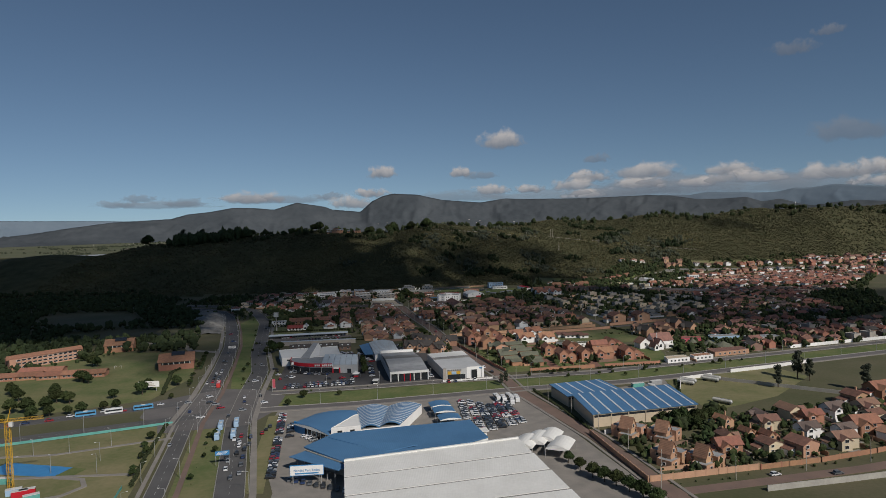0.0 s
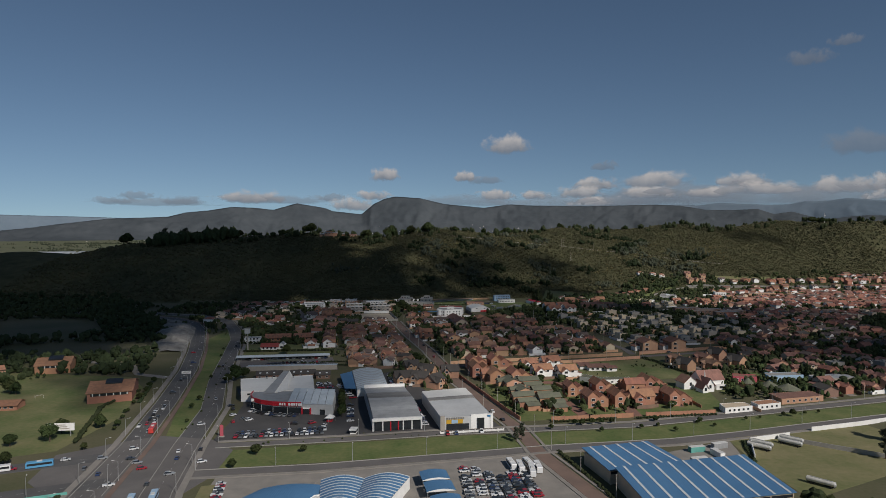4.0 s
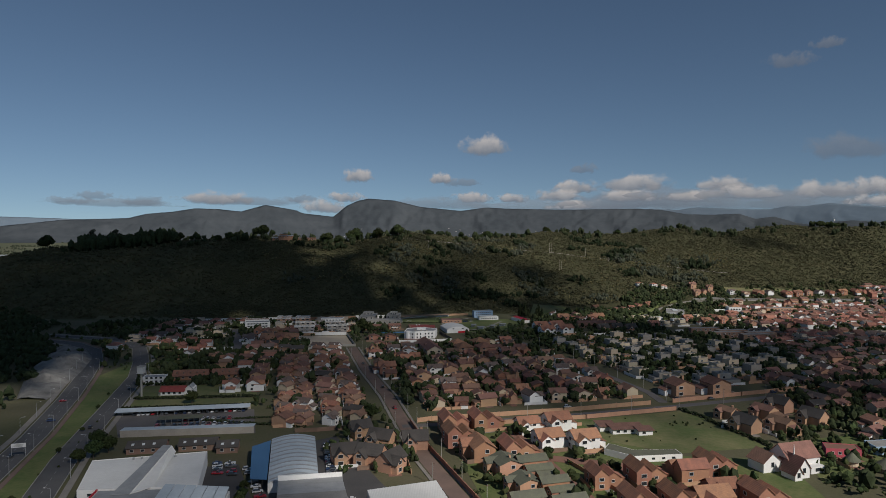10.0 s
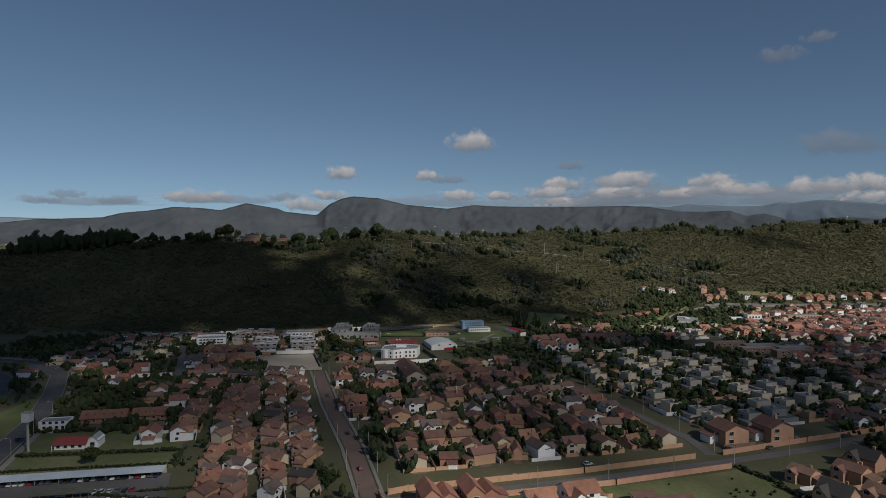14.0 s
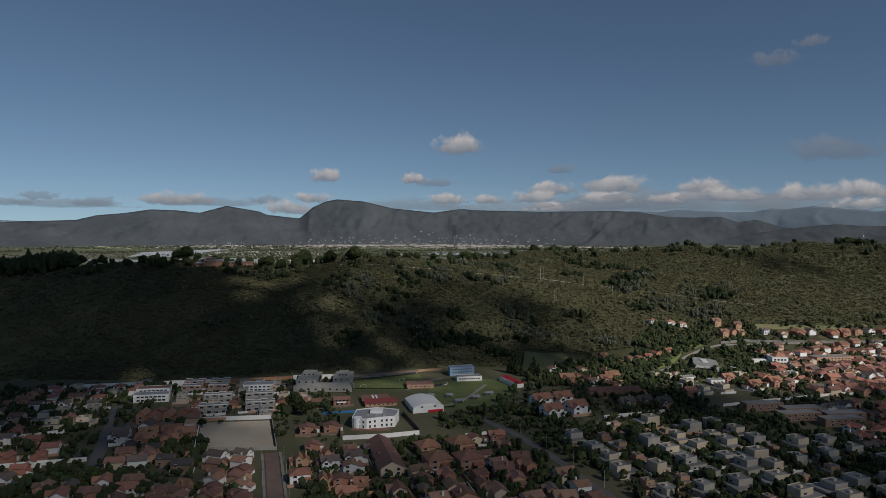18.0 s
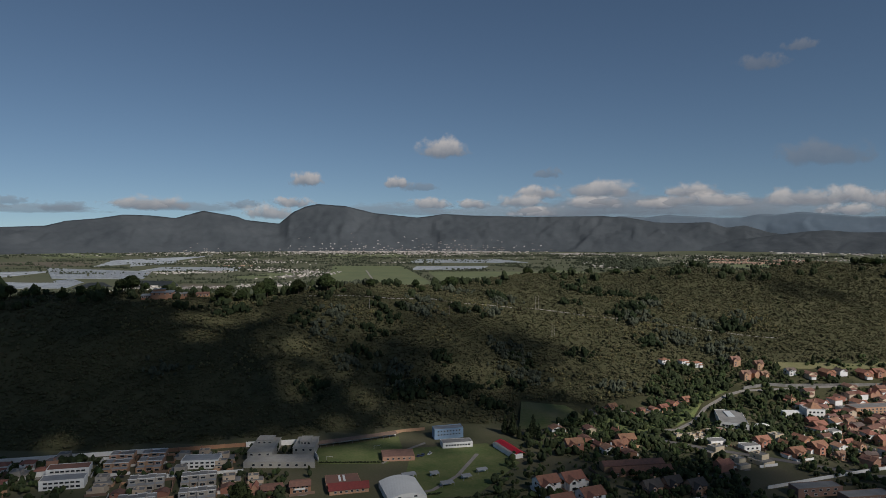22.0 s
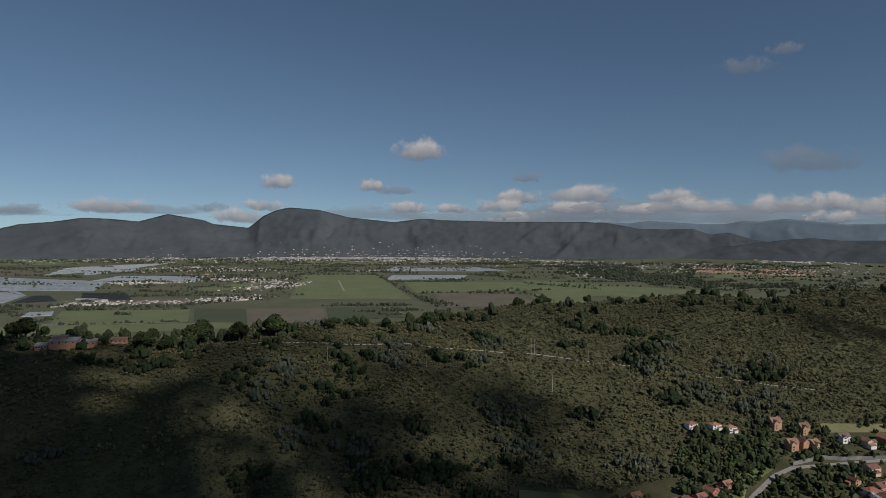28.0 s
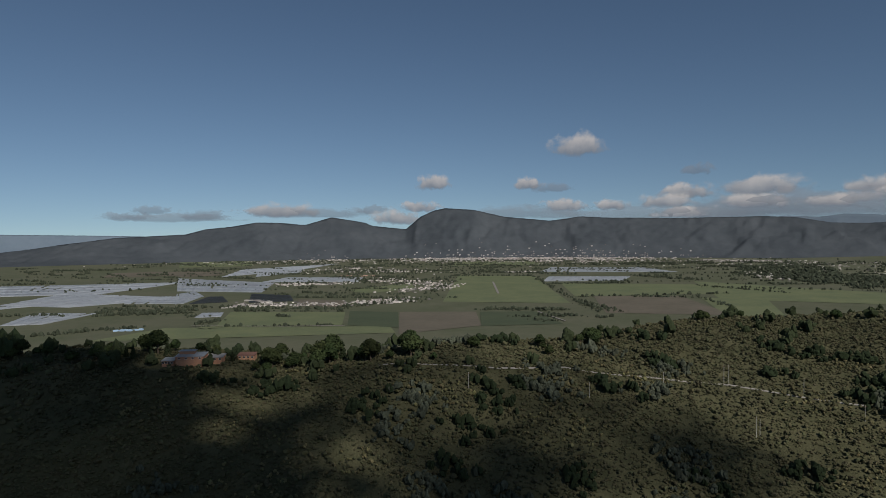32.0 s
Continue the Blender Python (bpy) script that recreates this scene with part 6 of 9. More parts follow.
# campus beyond the junction
t, loc = block("long_school", "long three-storey white and brick school with tile roof", "school", [(-358, 436), (-326, 484), (-334, 492), (-368, 444)], 9.0, "brick_pale", "brown_tiles", [(0, 7.4, 12, 3.0, 1.3), (0, 4.6, 12, 3.0, 1.3), (0, 1.8, 12, 3.0, 1.3)], 0)
lean_roof(t, [(loc[0][0] - 1.5, loc[0][1] - 2, 9), (loc[1][0] + 1, loc[1][1] - 1, 9), (loc[2][0] + 4, loc[2][1] - 4, 11.2), (loc[3][0] + 4, loc[3][1] - 4, 11.2)], 0.25, "terracotta")
for k, (x, y) in enumerate(((-352, 398), (-336, 404), (-320, 408), (-304, 408), (-288, 412), (-272, 414), (-330, 424), (-314, 426))):
    t = thing("classroom_pavilion", "low brick classroom pavilion with orange tile roof", "school", "school pavilions", pose(x, y, 0, 0, 0, 14))
    TAKEN.append((x, y, 9))
    a, r = MB(), MB()
    gable_wall(a, -8, 8, -6, 6, -0.3, 3.4, 2.0)
    gable(r, -8, 8, -6, 6, 3.4, 2.0, 0.8)
    part("wall", a, "brick", t)
    part("roof", r, "terracotta", t)
    for x2 in (-5, -1.6, 1.6, 5):
        window(t, x2, -6, 2.0, 2.0, 1.2)
for x, y, w, d in ((-222, 446, 26, 34), (-312, 520, 24, 24)):
    t = thing("brick_hall", "brick sports hall with a raised tile roof and dark skylight", "hall", "brick halls", pose(x, y, 0, 0, 0, 22))
    TAKEN.append((x, y, 18))
    a, r = MB(), MB()
    a.box(-w / 2, -d / 2, -0.3, w / 2, d / 2, 7.0)
    gable_wall(a, -w / 2, w / 2, -d / 2, d / 2, 6.8, 7.0, 4.0)
    gable(r, -w / 2, w / 2, -d / 2, d / 2, 7.0, 4.0, 0.8)
    part("wall", a, "brick", t)
    part("roof", r, "terracotta", t)
    part("roof_monitor", MB().slab([(-4, -6, 10.2), (6, -6, 10.2), (6, 0, 12.0), (-4, 0, 12.0)], 0.8), "glass", t, "dark raised skylight")
    part("window_band", MB().box(-w / 2 + 2, -d / 2 - 0.15, 4.6, w / 2 - 2, -d / 2 + 0.1, 6.2), "glass", t)
    for k in range(6):
        part("window_pier", MB().box(-w / 2 + 3 + k * (w - 6) / 5, -d / 2 - 0.25, 4.6, -w / 2 + 3.5 + k * (w - 6) / 5, -d / 2 + 0.1, 6.2), "white", t)


# ---- walls, hedges and fences ----
def wall_line(name, label, path, h, w, m, posts=0, z=None):
    t = thing(name, label, "wall", "", pose(*path[0], float(ground_z(*path[0]))))
    ox, oy = path[0]
    for (ax, ay), (bx, by) in zip(path, path[1:]):
        n = math.hypot(bx - ax, by - ay)
        dx, dy = (by - ay) / n * w / 2, -(bx - ax) / n * w / 2
        zb = [float(ground_z(x, y)) - float(ground_z(ox, oy)) for x, y in ((ax, ay), (bx, by))]
        lo = [(ax - ox - dx, ay - oy - dy, zb[0] - 0.5), (bx - ox - dx, by - oy - dy, zb[1] - 0.5), (bx - ox + dx, by - oy + dy, zb[1] - 0.5), (ax - ox + dx, ay - oy + dy, zb[0] - 0.5)]
        hi = [(p[0], p[1], p[2] + h + 0.5) for p in lo]
        part("wall_panel", MB().loft(lo, hi), m, t)
        if posts:
            k = int(n / posts)
            for i in range(k + 1):
                f = i / max(k, 1)
                x, y, zz = ax + (bx - ax) * f - ox, ay + (by - ay) * f - oy, zb[0] + (zb[1] - zb[0]) * f
                part("pier", MB().box(x - 0.28, y - 0.28, zz - 0.4, x + 0.28, y + 0.28, zz + h + 0.25), m, t)
    return t


wall_line("brick_boundary", "long tan brick boundary wall", [(-4, 557), (4, 561), (84, 582), (142, 601)], 2.6, 0.35, "brick_pale", 12)
wall_line("paddock_wall", "brick wall along the paddock", [(24, 550), (95, 568), (154, 588)], 2.4, 0.35, "brick_pale", 14)
wall_line("brick_boundary", "tan brick wall beside the lane", [(158, 606), (210, 626), (276, 650), (360, 686)], 2.6, 0.35, "brick_pale", 14)
wall_line("estate_wall", "brick estate wall beside the street", [(44, 404), (36, 424), (6, 508), (-8, 556)], 2.4, 0.35, "brick", 12)
wall_line("estate_wall", "brick estate wall along the service road", [(62, 404), (84, 408), (110, 414)], 2.6, 0.4, "brick", 6)
wall_line("estate_wall", "low brick wall between estate gardens", [(56, 424), (74, 428), (68, 462)], 1.8, 0.3, "brick")
wall_line("estate_wall", "low brick wall between estate gardens", [(96, 424), (90, 452), (72, 494)], 1.8, 0.3, "brick")
wall_line("estate_wall", "low brick wall between estate gardens", [(16, 536), (48, 544), (90, 554)], 1.8, 0.3, "brick_pale")
wall_line("estate_wall", "low brick wall between estate gardens", [(112, 486), (150, 474), (156, 436)], 1.8, 0.3, "brick")
wall_line("estate_wall", "brick estate wall with planting", [(118, 416), (160, 424)], 2.4, 0.4, "brick", 8)
wall_line("white_wall", "white wall at the foot of the hill", [(-330, 965), (-216, 988), (-172, 996)], 3.4, 0.4, "white")
wall_line("orange_wall", "orange brick wall at the foot of the hill", [(-170, 996), (-112, 1008)], 3.0, 0.4, "brick", 8)
wall_line("white_wall", "white wall behind the unfinished block", [(-112, 1006), (-66, 1012), (-50, 972)], 4.2, 0.4, "white")
wall_line("yard_wall", "tan wall above the school field", [(-50, 1012), (14, 1042), (30, 1046)], 2.6, 0.4, "brick_pale")
wall_line("white_wall", "white garden wall of the mansion", [(-40, 826), (-10, 831), (12, 838)], 3.0, 0.4, "white")
wall_line("dark_wall", "dark wall round the mansion court", [(-42, 830), (-50, 884)], 3.0, 0.3, "dark_tiles")
wall_line("dark_wall", "dark wall round the mansion court", [(12, 842), (-2, 888)], 3.0, 0.3, "dark_tiles")
wall_line("white_wall", "long low white wall beside the road", [(152, 876), (204, 892)], 2.6, 0.4, "white")
wall_line("white_wall", "white wall along the hill road", [(258, 910), (300, 924), (345, 938), (432, 962)], 2.2, 0.4, "white")
wall_line("white_wall", "white wall beside gardens", [(44, 833), (72, 842)], 2.2, 0.3, "white")
wall_line("plot_wall", "pale wall round the sandy plot", [(-132, 804), (-80, 806), (-100, 874)], 2.4, 0.3, "concrete")
wall_line("plot_wall", "white wall behind the sandy plot", [(-101, 876), (-152, 870), (-133, 806)], 3.2, 0.3, "white")
wall_line("garden_wall", "tan brick garden wall with small shrubs", [(97, 200), (146, 213)], 2.6, 0.4, "brick_pale", 5)
wall_line("garden_wall", "reddish garden wall with gates", [(147, 213), (176, 221), (206, 232), (224, 240)], 2.2, 0.4, "brick", 8)
wall_line("railing_wall", "brick piered wall along the street", [(96, 200), (82, 262)], 2.4, 0.4, "brick_pale", 4)
wall_line("white_wall", "weathered white wall of the lower plot", [(140, 190), (176, 199), (202, 206)], 2.4, 0.35, "concrete")
wall_line("yard_wall", "dark wall beside the tanker yard", [(184, 372), (246, 330)], 2.2, 0.4, "concrete")
wall_line("yard_wall", "white wall of the tanker yard", [(152, 346), (160, 372), (184, 382)], 2.4, 0.35, "white")
wall_line("white_wall", "long white wall before low workshops", [(278, 474), (330, 492), (376, 508)], 2.6, 0.4, "white", 8)
wall_line("white_wall", "white roadside wall", [(200, 392), (232, 404), (268, 420)], 2.4, 0.35, "white")
wall_line("site_hoarding", "torn turquoise mesh hoarding round the park", [(-150, 288), (-190, 268), (-232, 248), (-300, 212)], 1.4, 0.12, "teal")
wall_line("site_hoarding", "turquoise mesh hoarding beside the highway", [(-128, 196), (-122, 176), (-112, 140)], 1.4, 0.12, "teal")
wall_line("rail_fence", "white railing in front of the showroom", [(0, 377), (34, 385)], 1.1, 0.12, "white", 3)
wall_line("lane_wall", "brick wall beside the terraces", [(-70, 536), (-58, 538), (-36, 545)], 2.2, 0.3, "brick_brown")
wall_line("retaining_wall", "pale stone retaining wall below the villas", [(356, 1138), (388, 1149), (404, 1147), (520, 1156), (640, 1170)], 3.0, 0.6, "rock")

TAKEN += [(-160, 553, 17), (-136, 557, 18), (-112, 561, 17), (-100, 556, 10), (-150, 600, 22), (-176, 597, 16), (-126, 606, 14)]


# ---- houses, estate by estate ----
LEAN = math.degrees(math.atan2(-0.31, 0.95)) + 90  # bearing of the street's cross direction
for x, y in ((83, 466), (102, 470), (92, 439), (109, 442), (122, 474), (137, 482), (129, 452), (143, 446), (121, 441)):
    place(TERRA[:2], x, y, 12 + rng.choice((0, 0, 90)), 6, 1.12)
for x, y in ((17, 543), (34, 547), (29, 499), (48, 498), (20, 520)):
    place(TERRA[:2], x, y, 15 + rng.choice((0, 0, -90)), 6, 1.2)
for x, y in ((58, 541), (75, 546), (66, 515), (84, 514)):
    place(WHITE[:1], x, y, 17, 6, 1.15)
for x, y in ((47, 457), (61, 453), (48, 434), (64, 431), (40, 478), (54, 476)):
    place(MOSS, x, y, -72, 5.5, 1.12)
for x, y, d in ((-33, 532, 30), (-20, 513, -20), (-34, 490, 20), (-22, 489, -15), (-10, 482, 60), (-2, 511, 10)):
    place(DARKS[:1], x, y, d, 6, 1.12)
for x, y, d in ((100, 257, 50), (116, 252, 50), (110, 222, 45), (124, 217, 40)):
    place(STEEP, x, y, d, 7, 0.95)
for x, y, d in ((153, 273, 30), (158, 254, 20), (146, 249, 100), (166, 249, 20), (140, 232, 10), (160, 236, 20)):
    place(TERRA[1:], x, y, d, 6, 0.9)
for x, y, d in ((173, 268, 10), (187, 255, 15), (199, 276, 10), (196, 240, 10)):
    place(DARKS[:1] + BROWN[2:], x, y, d, 6, 1.05)
for x, y, d in ((216, 287, 20), (236, 293, 20), (240, 312, 20), (258, 300, 20), (262, 325, 20), (285, 335, 20), (278, 312, 20)):
    place(TERRA[1:2] + BROWN[1:], x, y, d, 6.5, 1.1)
for x, y, d in ((169, 627, 15), (195, 632, 15)):
    place(BROWN[2:3], x, y, d, 8, 1.4)
for x, y, d in ((178, 571, -60), (178, 546, -60), (197, 546, -60), (200, 572, -60), (216, 588, -60), (222, 560, -60)):
    place(DARKS[:1] + BROWN[:1], x, y, d, 7, 1.15)
# twin terraces beside the brick street
for k in range(20):
    f = k / 19
    for (ax, ay), (bx, by), wide in (((-75, 552), (-121, 738), 5.6), ((-46, 556), (-104, 788), 7.2)):
        x, y = ax + (bx - ax) * f, ay + (by - ay) * f
        for off in (-wide, wide):
            if rng.random() > 0.03:
                kits = BROWN + (DARKS[1:] if k % 4 == 1 else []) + (TERRA[2:] if y > 690 or k % 3 == 2 else [])
                place(kits, x + off * 0.95 + rng.uniform(-0.8, 0.8), y + off * 0.3, LEAN + rng.choice((0, 90, 90, 180, 270)), 4, rng.uniform(0.86, 1.02))
for p in ((110, 911), (128, 917), (113, 880), (134, 890)):
    place(WHITE, *p, 20, 7, 1.25)
for p in ((-40, 773), (-30, 748), (-6, 780), (-18, 800), (-7, 662), (0, 624), (6, 590), (1, 686), (-14, 705), (-24, 725), (12, 640)):
    place(BROWN[1:] + TERRA[2:], *p, 15, 6, 1.05)
for x, y in ((-67, 842), (-51, 846)):
    place(TERRA[3:4], x, y, 12, 7, 1.15)
# the quarter below the hill: white terraces, flats, walled gardens
for x, y, m in ((-211, 929, "grey_roof"), (-218, 950, "red_paving")):
    block("white_terrace", "long white modern terrace with a flat roof", "terrace", [(x - 14, y - 8), (x + 13, y - 3), (x + 10, y + 8), (x - 17, y + 3)], 6.2, "white", m, [(0, 4.6, 7, 2.4, 1.2), (0, 1.8, 7, 2.4, 1.4)], 0.4, group="white terraces")
block("white_terrace", "long white modern house with a grey roof", "terrace", [(-146, 958), (-120, 960), (-121, 973), (-147, 971)], 6.0, "white", "grey_roof", [(0, 4.4, 6, 2.2, 1.2), (0, 1.8, 6, 2.2, 1.4)], 0.4, group="white terraces")
for x, y in ((-189, 886), (-169, 886), (-190, 868), (-170, 866)):
    place(TERRA[3:4] + TERRA[:1], x, y, 4, 7, 1.05)
for x, y in ((-168, 815), (-154, 819), (-172, 830), (-158, 833), (-147, 828)):
    place(TERRA[:2] + BROWN[:1], x, y, 14 + rng.choice((0, 90)), 5.5, 1.0)
for x, y in ((-251, 856), (-232, 862), (-261, 887), (-241, 894)):
    place(FLATS[1:2], x, y, 10, 7, 0.95)
for x, y in ((-54, 753), (-38, 748), (-58, 780), (-44, 776), (-57, 806)):
    place(WHITE[1:] + TERRA[2:4], x, y, 14, 6.5, 1.05)
HIPS = [H("hip_house", "hip", "brick_pale", "terracotta", 12.5, 12, 5.0, 3.2, "two-storey house under a broad hipped tile roof", group="hip-roofed houses", chimney=False)]
for x, y in ((18, 801), (39, 806), (24, 777), (43, 778)):
    place(HIPS, x, y, 20, 7.5, 1.1)
t = thing("long_house", "long cream house under one long brown tile roof", "house", "", pose(-8, 785, 0, 0, 0, 14))
a, r = MB(), MB()
gable_wall(a, -7, 7, -26, 26, -0.4, 5.6, 3.6, "y")
gable(r, -7, 7, -26, 26, 5.6, 3.6, 0.7, "y")
part("wall", a, "cream", t)
part("roof", r, "brown_tiles", t)
for k in range(8):
    window(t, -7, -22 + k * 6.2, 3.8, 1.6, 1.3, -90)
for x in (-3.5, 3.5):
    window(t, x, -26, 4.0, 1.8, 1.5)
    window(t, x, -26, 1.5, 1.8, 1.6)
for k in range(5):
    TAKEN.append((-8 - math.sin(radians(14)) * (k * 11 - 22), 785 + math.cos(radians(14)) * (k * 11 - 22), 8))
wall_line("orange_wall", "orange brick wall between two estates", [(-180, 787), (-129, 797)], 2.6, 0.4, "brick", 10)
wall_line("white_wall", "white wall between walled gardens", [(-262, 830), (-237, 842)], 2.6, 0.35, "white")
wall_line("pink_wall", "pale pinkish wall with a white coping", [(-152, 868), (-104, 879)], 2.6, 0.4, "brick_pale")
wall_line("white_wall", "white openwork wall before the gardens", [(-150, 943), (-100, 951)], 2.4, 0.35, "white", 12)
wall_line("white_wall", "white wall along a garden lane", [(-238, 774), (-220, 779), (-192, 786)], 2.6, 0.35, "white")
for p in ((178, 905), (194, 911), (208, 906)):
    place(DARKS[:1], *p, 20, 6.5, 1.1)
for p in ((142, 1036), (170, 1034), (147, 992), (172, 984), (192, 1002), (160, 1010), (185, 975)):
    place(TERRA[1:], *p, 10, 6, 1.05)
for p in ((208, 1095), (222, 1084), (234, 1091), (246, 1092), (256, 1091), (267, 1098), (283, 1105)):
    place(TERRA[1:2] + TERRA[3:4], *p, 25 + rng.choice((0, 90)), 5, 0.72)
for p in ((242, 1018), (253, 1018), (262, 1020), (274, 1029), (284, 1030)):
    place(FLATS[1:], *p, 12, 5, 0.62)
for p in ((317, 992), (334, 998), (337, 981), (368, 995), (168, 994), (183, 989), (192, 1027)):
    place(TERRA[1:3], *p, 20 + rng.choice((0, 90)), 6, 1.0)
for x, y, w in ((376, 1022, 9), (265, 1000, 14), (286, 988, 14), (435, 1094, 16)):
    block("flat_house", "low white house with a grey flat roof", "house", [(x - w / 2, y - 5), (x + w / 2, y - 3), (x + w / 2 - 1, y + 6), (x - w / 2 - 1, y + 4)], 4.2, "white", "flat_roof", [(0, 2.4, 3, 1.8, 1.4)], 0.4, group="flat hill houses")
for x, y, d in ((376, 1197, 10), (400, 1192, 10), (371, 1163, 10), (391, 1163, 30), (383, 1166, 100)):
    place(TUDOR, x, y, d, 6, 0.95)
for x, y in ((428, 1178), (445, 1171), (466, 1174), (484, 1179), (508, 1175), (526, 1178), (544, 1184), (563, 1188), (579, 1188), (600, 1192), (622, 1196), (520, 1151), (546, 1150), (570, 1155), (500, 1140), (470, 1143), (610, 1165)):
    place(TERRA[1:2] + WHITE[:1] + BROWN[2:], x, y, 8 + rng.choice((0, 90)), 6, 1.0)
for x, y in ((391, 1113), (434, 1112), (456, 1108), (481, 1108), (500, 1090), (421, 1035), (374, 987), (386, 972), (406, 972), (452, 1025), (446, 995), (337, 1002), (345, 966), (360, 1010), (372, 1036), (392, 1020), (408, 1052), (432, 1056), (400, 998), (425, 1012), (468, 1048), (356, 985)):
    place(WHITE + TERRA[1:], x, y, 15 + rng.choice((0, 90, 180)), 6, 0.95)
for p in ((292, 1187), (314, 1188), (328, 1187)):
    place(WHITE[1:], *p, 15, 7, 0.8)
# red-roofed barns, the long red house and its white annex
for x, y, w in ((-181, 666, 24), (-154, 672, 24)):
    t = thing("red_barn", "long low brick building with a weathered red tile roof", "building", "red-roofed barns", pose(x, y, 0, 0, 0, 12))
    TAKEN.append((x, y, 13))
    a, r = MB(), MB()
    gable_wall(a, -w / 2, w / 2, -6, 6, -0.3, 3.6, 3.0)
    gable(r, -w / 2, w / 2, -6, 6, 3.6, 3.0, 0.8)
    part("wall", a, "brick", t)
    part("roof", r, "terracotta", t)
    for k in range(5):
        window(t, -w / 2 + w * (k + 0.5) / 5, -6, 2.0, 1.6, 1.3)
        part("roof_dormer", MB().box(-w / 2 + w * (k + 0.4) / 5, -4.4, 4.4, -w / 2 + w * (k + 0.6) / 5, -2.6, 5.6), "brick_brown", t)
t = thing("garden_house", "low white house with a long red roof in a lawn", "house", "", pose(-172, 619, 0, 0, 0, 8))
TAKEN.append((-172, 619, 13))
a, r = MB(), MB()
gable_wall(a, -9, 6, -4.5, 4.5, -0.3, 3.2, 2.4)
gable(r, -9, 6, -4.5, 4.5, 3.2, 2.4, 0.9)
part("wall", a, "white", t)
part("roof", r, "red_tiles", t)
a, r = MB(), MB()
gable_wall(a, 6.05, 12, -3, 6, -0.3, 3.8, 2.4, "y")
gable(r, 6.9, 11.6, -3, 6, 4.0, 2.3, 0.5, "y")
part("annex_wall", a, "white", t)
part("annex_roof", r, "grey_roof", t)
for x in (-7, -3.5, 0, 3.5):
    window(t, x, -4.5, 1.7, 1.6, 1.5)
window(t, 9, -3, 2.0, 2.2, 1.8)
part("porch_post", MB().box(-9.6, -6.2, 0, -9.3, -5.9, 2.8), "white", t)
t, loc = block("white_villa", "flat white two-storey villa among hedges", "house", [(-208, 645), (-193, 648), (-195, 657), (-210, 654)], 4.6, "white", "grey_roof", [(0, 4.4, 4, 1.6, 1.3), (0, 1.7, 4, 1.6, 1.5)], 0.5)

fill([(-10, 580), (135, 613), (120, 690), (85, 800), (60, 835), (-66, 800), (-28, 640)], BROWN + TERRA[1:], 16.5, 15, 15, jit=2.5, turn=12, r=6.2, s=(0.95, 1.1))
fill([(165, 640), (230, 665), (300, 720), (300, 790), (240, 868), (100, 852), (150, 690)], FLATS, 22.5, 19.5, 18, jit=3, r=7.8, s=(0.95, 1.18))
fill([(228, 590), (300, 580), (420, 660), (440, 780), (330, 800), (245, 670)], BROWN + DARKS[1:], 16, 14, 20, jit=3, turn=14, r=5.6, s=(0.95, 1.15), joined=True)
fill([(300, 800), (430, 800), (560, 900), (430, 920), (320, 905)], BROWN + WHITE + FLATS[1:2], 15, 13, 18, jit=3, turn=14, r=5.3, joined=True)
fill([(350, 945), (560, 925), (660, 1060), (600, 1150), (400, 1130), (360, 1040)], TERRA[2:] + WHITE * 2 + BROWN, 13.5, 12.5, 12, jit=3, turn=15, r=5.0, joined=True)
fill([(590, 1080), (760, 1100), (820, 1240), (640, 1230)], TERRA[2:] + WHITE * 2 + BROWN, 14, 13, 12, jit=3, turn=15, r=5.2, joined=True)
fill([(-310, 770), (-204, 740), (-222, 960), (-330, 940)], WHITE + BROWN + FLATS[1:2], 20, 18, 5, r=7, skip=0.25, joined=True)
fill([(-188, 770), (-118, 768), (-150, 800), (-158, 890), (-200, 900)], BROWN + DARKS[1:], 13, 12, 8, r=5.2)
fill([(-215, 905), (-160, 905), (-110, 885), (-70, 930), (-112, 948), (-190, 980)], TERRA[2:4] + FLATS[:2], 14, 14, 8, jit=1.5, r=5.2, s=(0.72, 0.86), flips=(0, 180), joined=True)
fill([(-215, 985), (-190, 982), (-112, 955), (-112, 1000), (-205, 985)], FLATS, 15, 14, 10, jit=1.5, r=5.4, s=(0.75, 0.9), flips=(0, 180), joined=True)
fill([(-310, 900), (-225, 940), (-228, 985), (-320, 958)], FLATS + WHITE, 17, 15, 10, jit=2, r=6, s=(0.8, 1.0), joined=True)
fill([(240, 940), (330, 965), (340, 1010), (250, 1000)], FLATS[1:2] + TERRA[1:2], 18, 15, 20, r=6.5)
fill([(-150, 632), (-112, 626), (-140, 748), (-196, 735), (-150, 690)], BROWN[:3] + WHITE[:1], 15, 14, 12, jit=2, turn=8, r=5.5, s=(0.85, 1.0))
fill([(172, 222), (330, 272), (335, 350), (222, 302), (168, 284)], BROWN + TERRA[1:] + DARKS[1:], 17, 15.5, 18, jit=2.5, turn=14, r=6.2, s=(0.95, 1.1))
fill([(245, 470), (430, 530), (430, 610), (300, 590), (236, 548)], BROWN + DARKS[1:] + FLATS[:1], 17, 15, 20, jit=2.5, turn=12, r=6, joined=True)


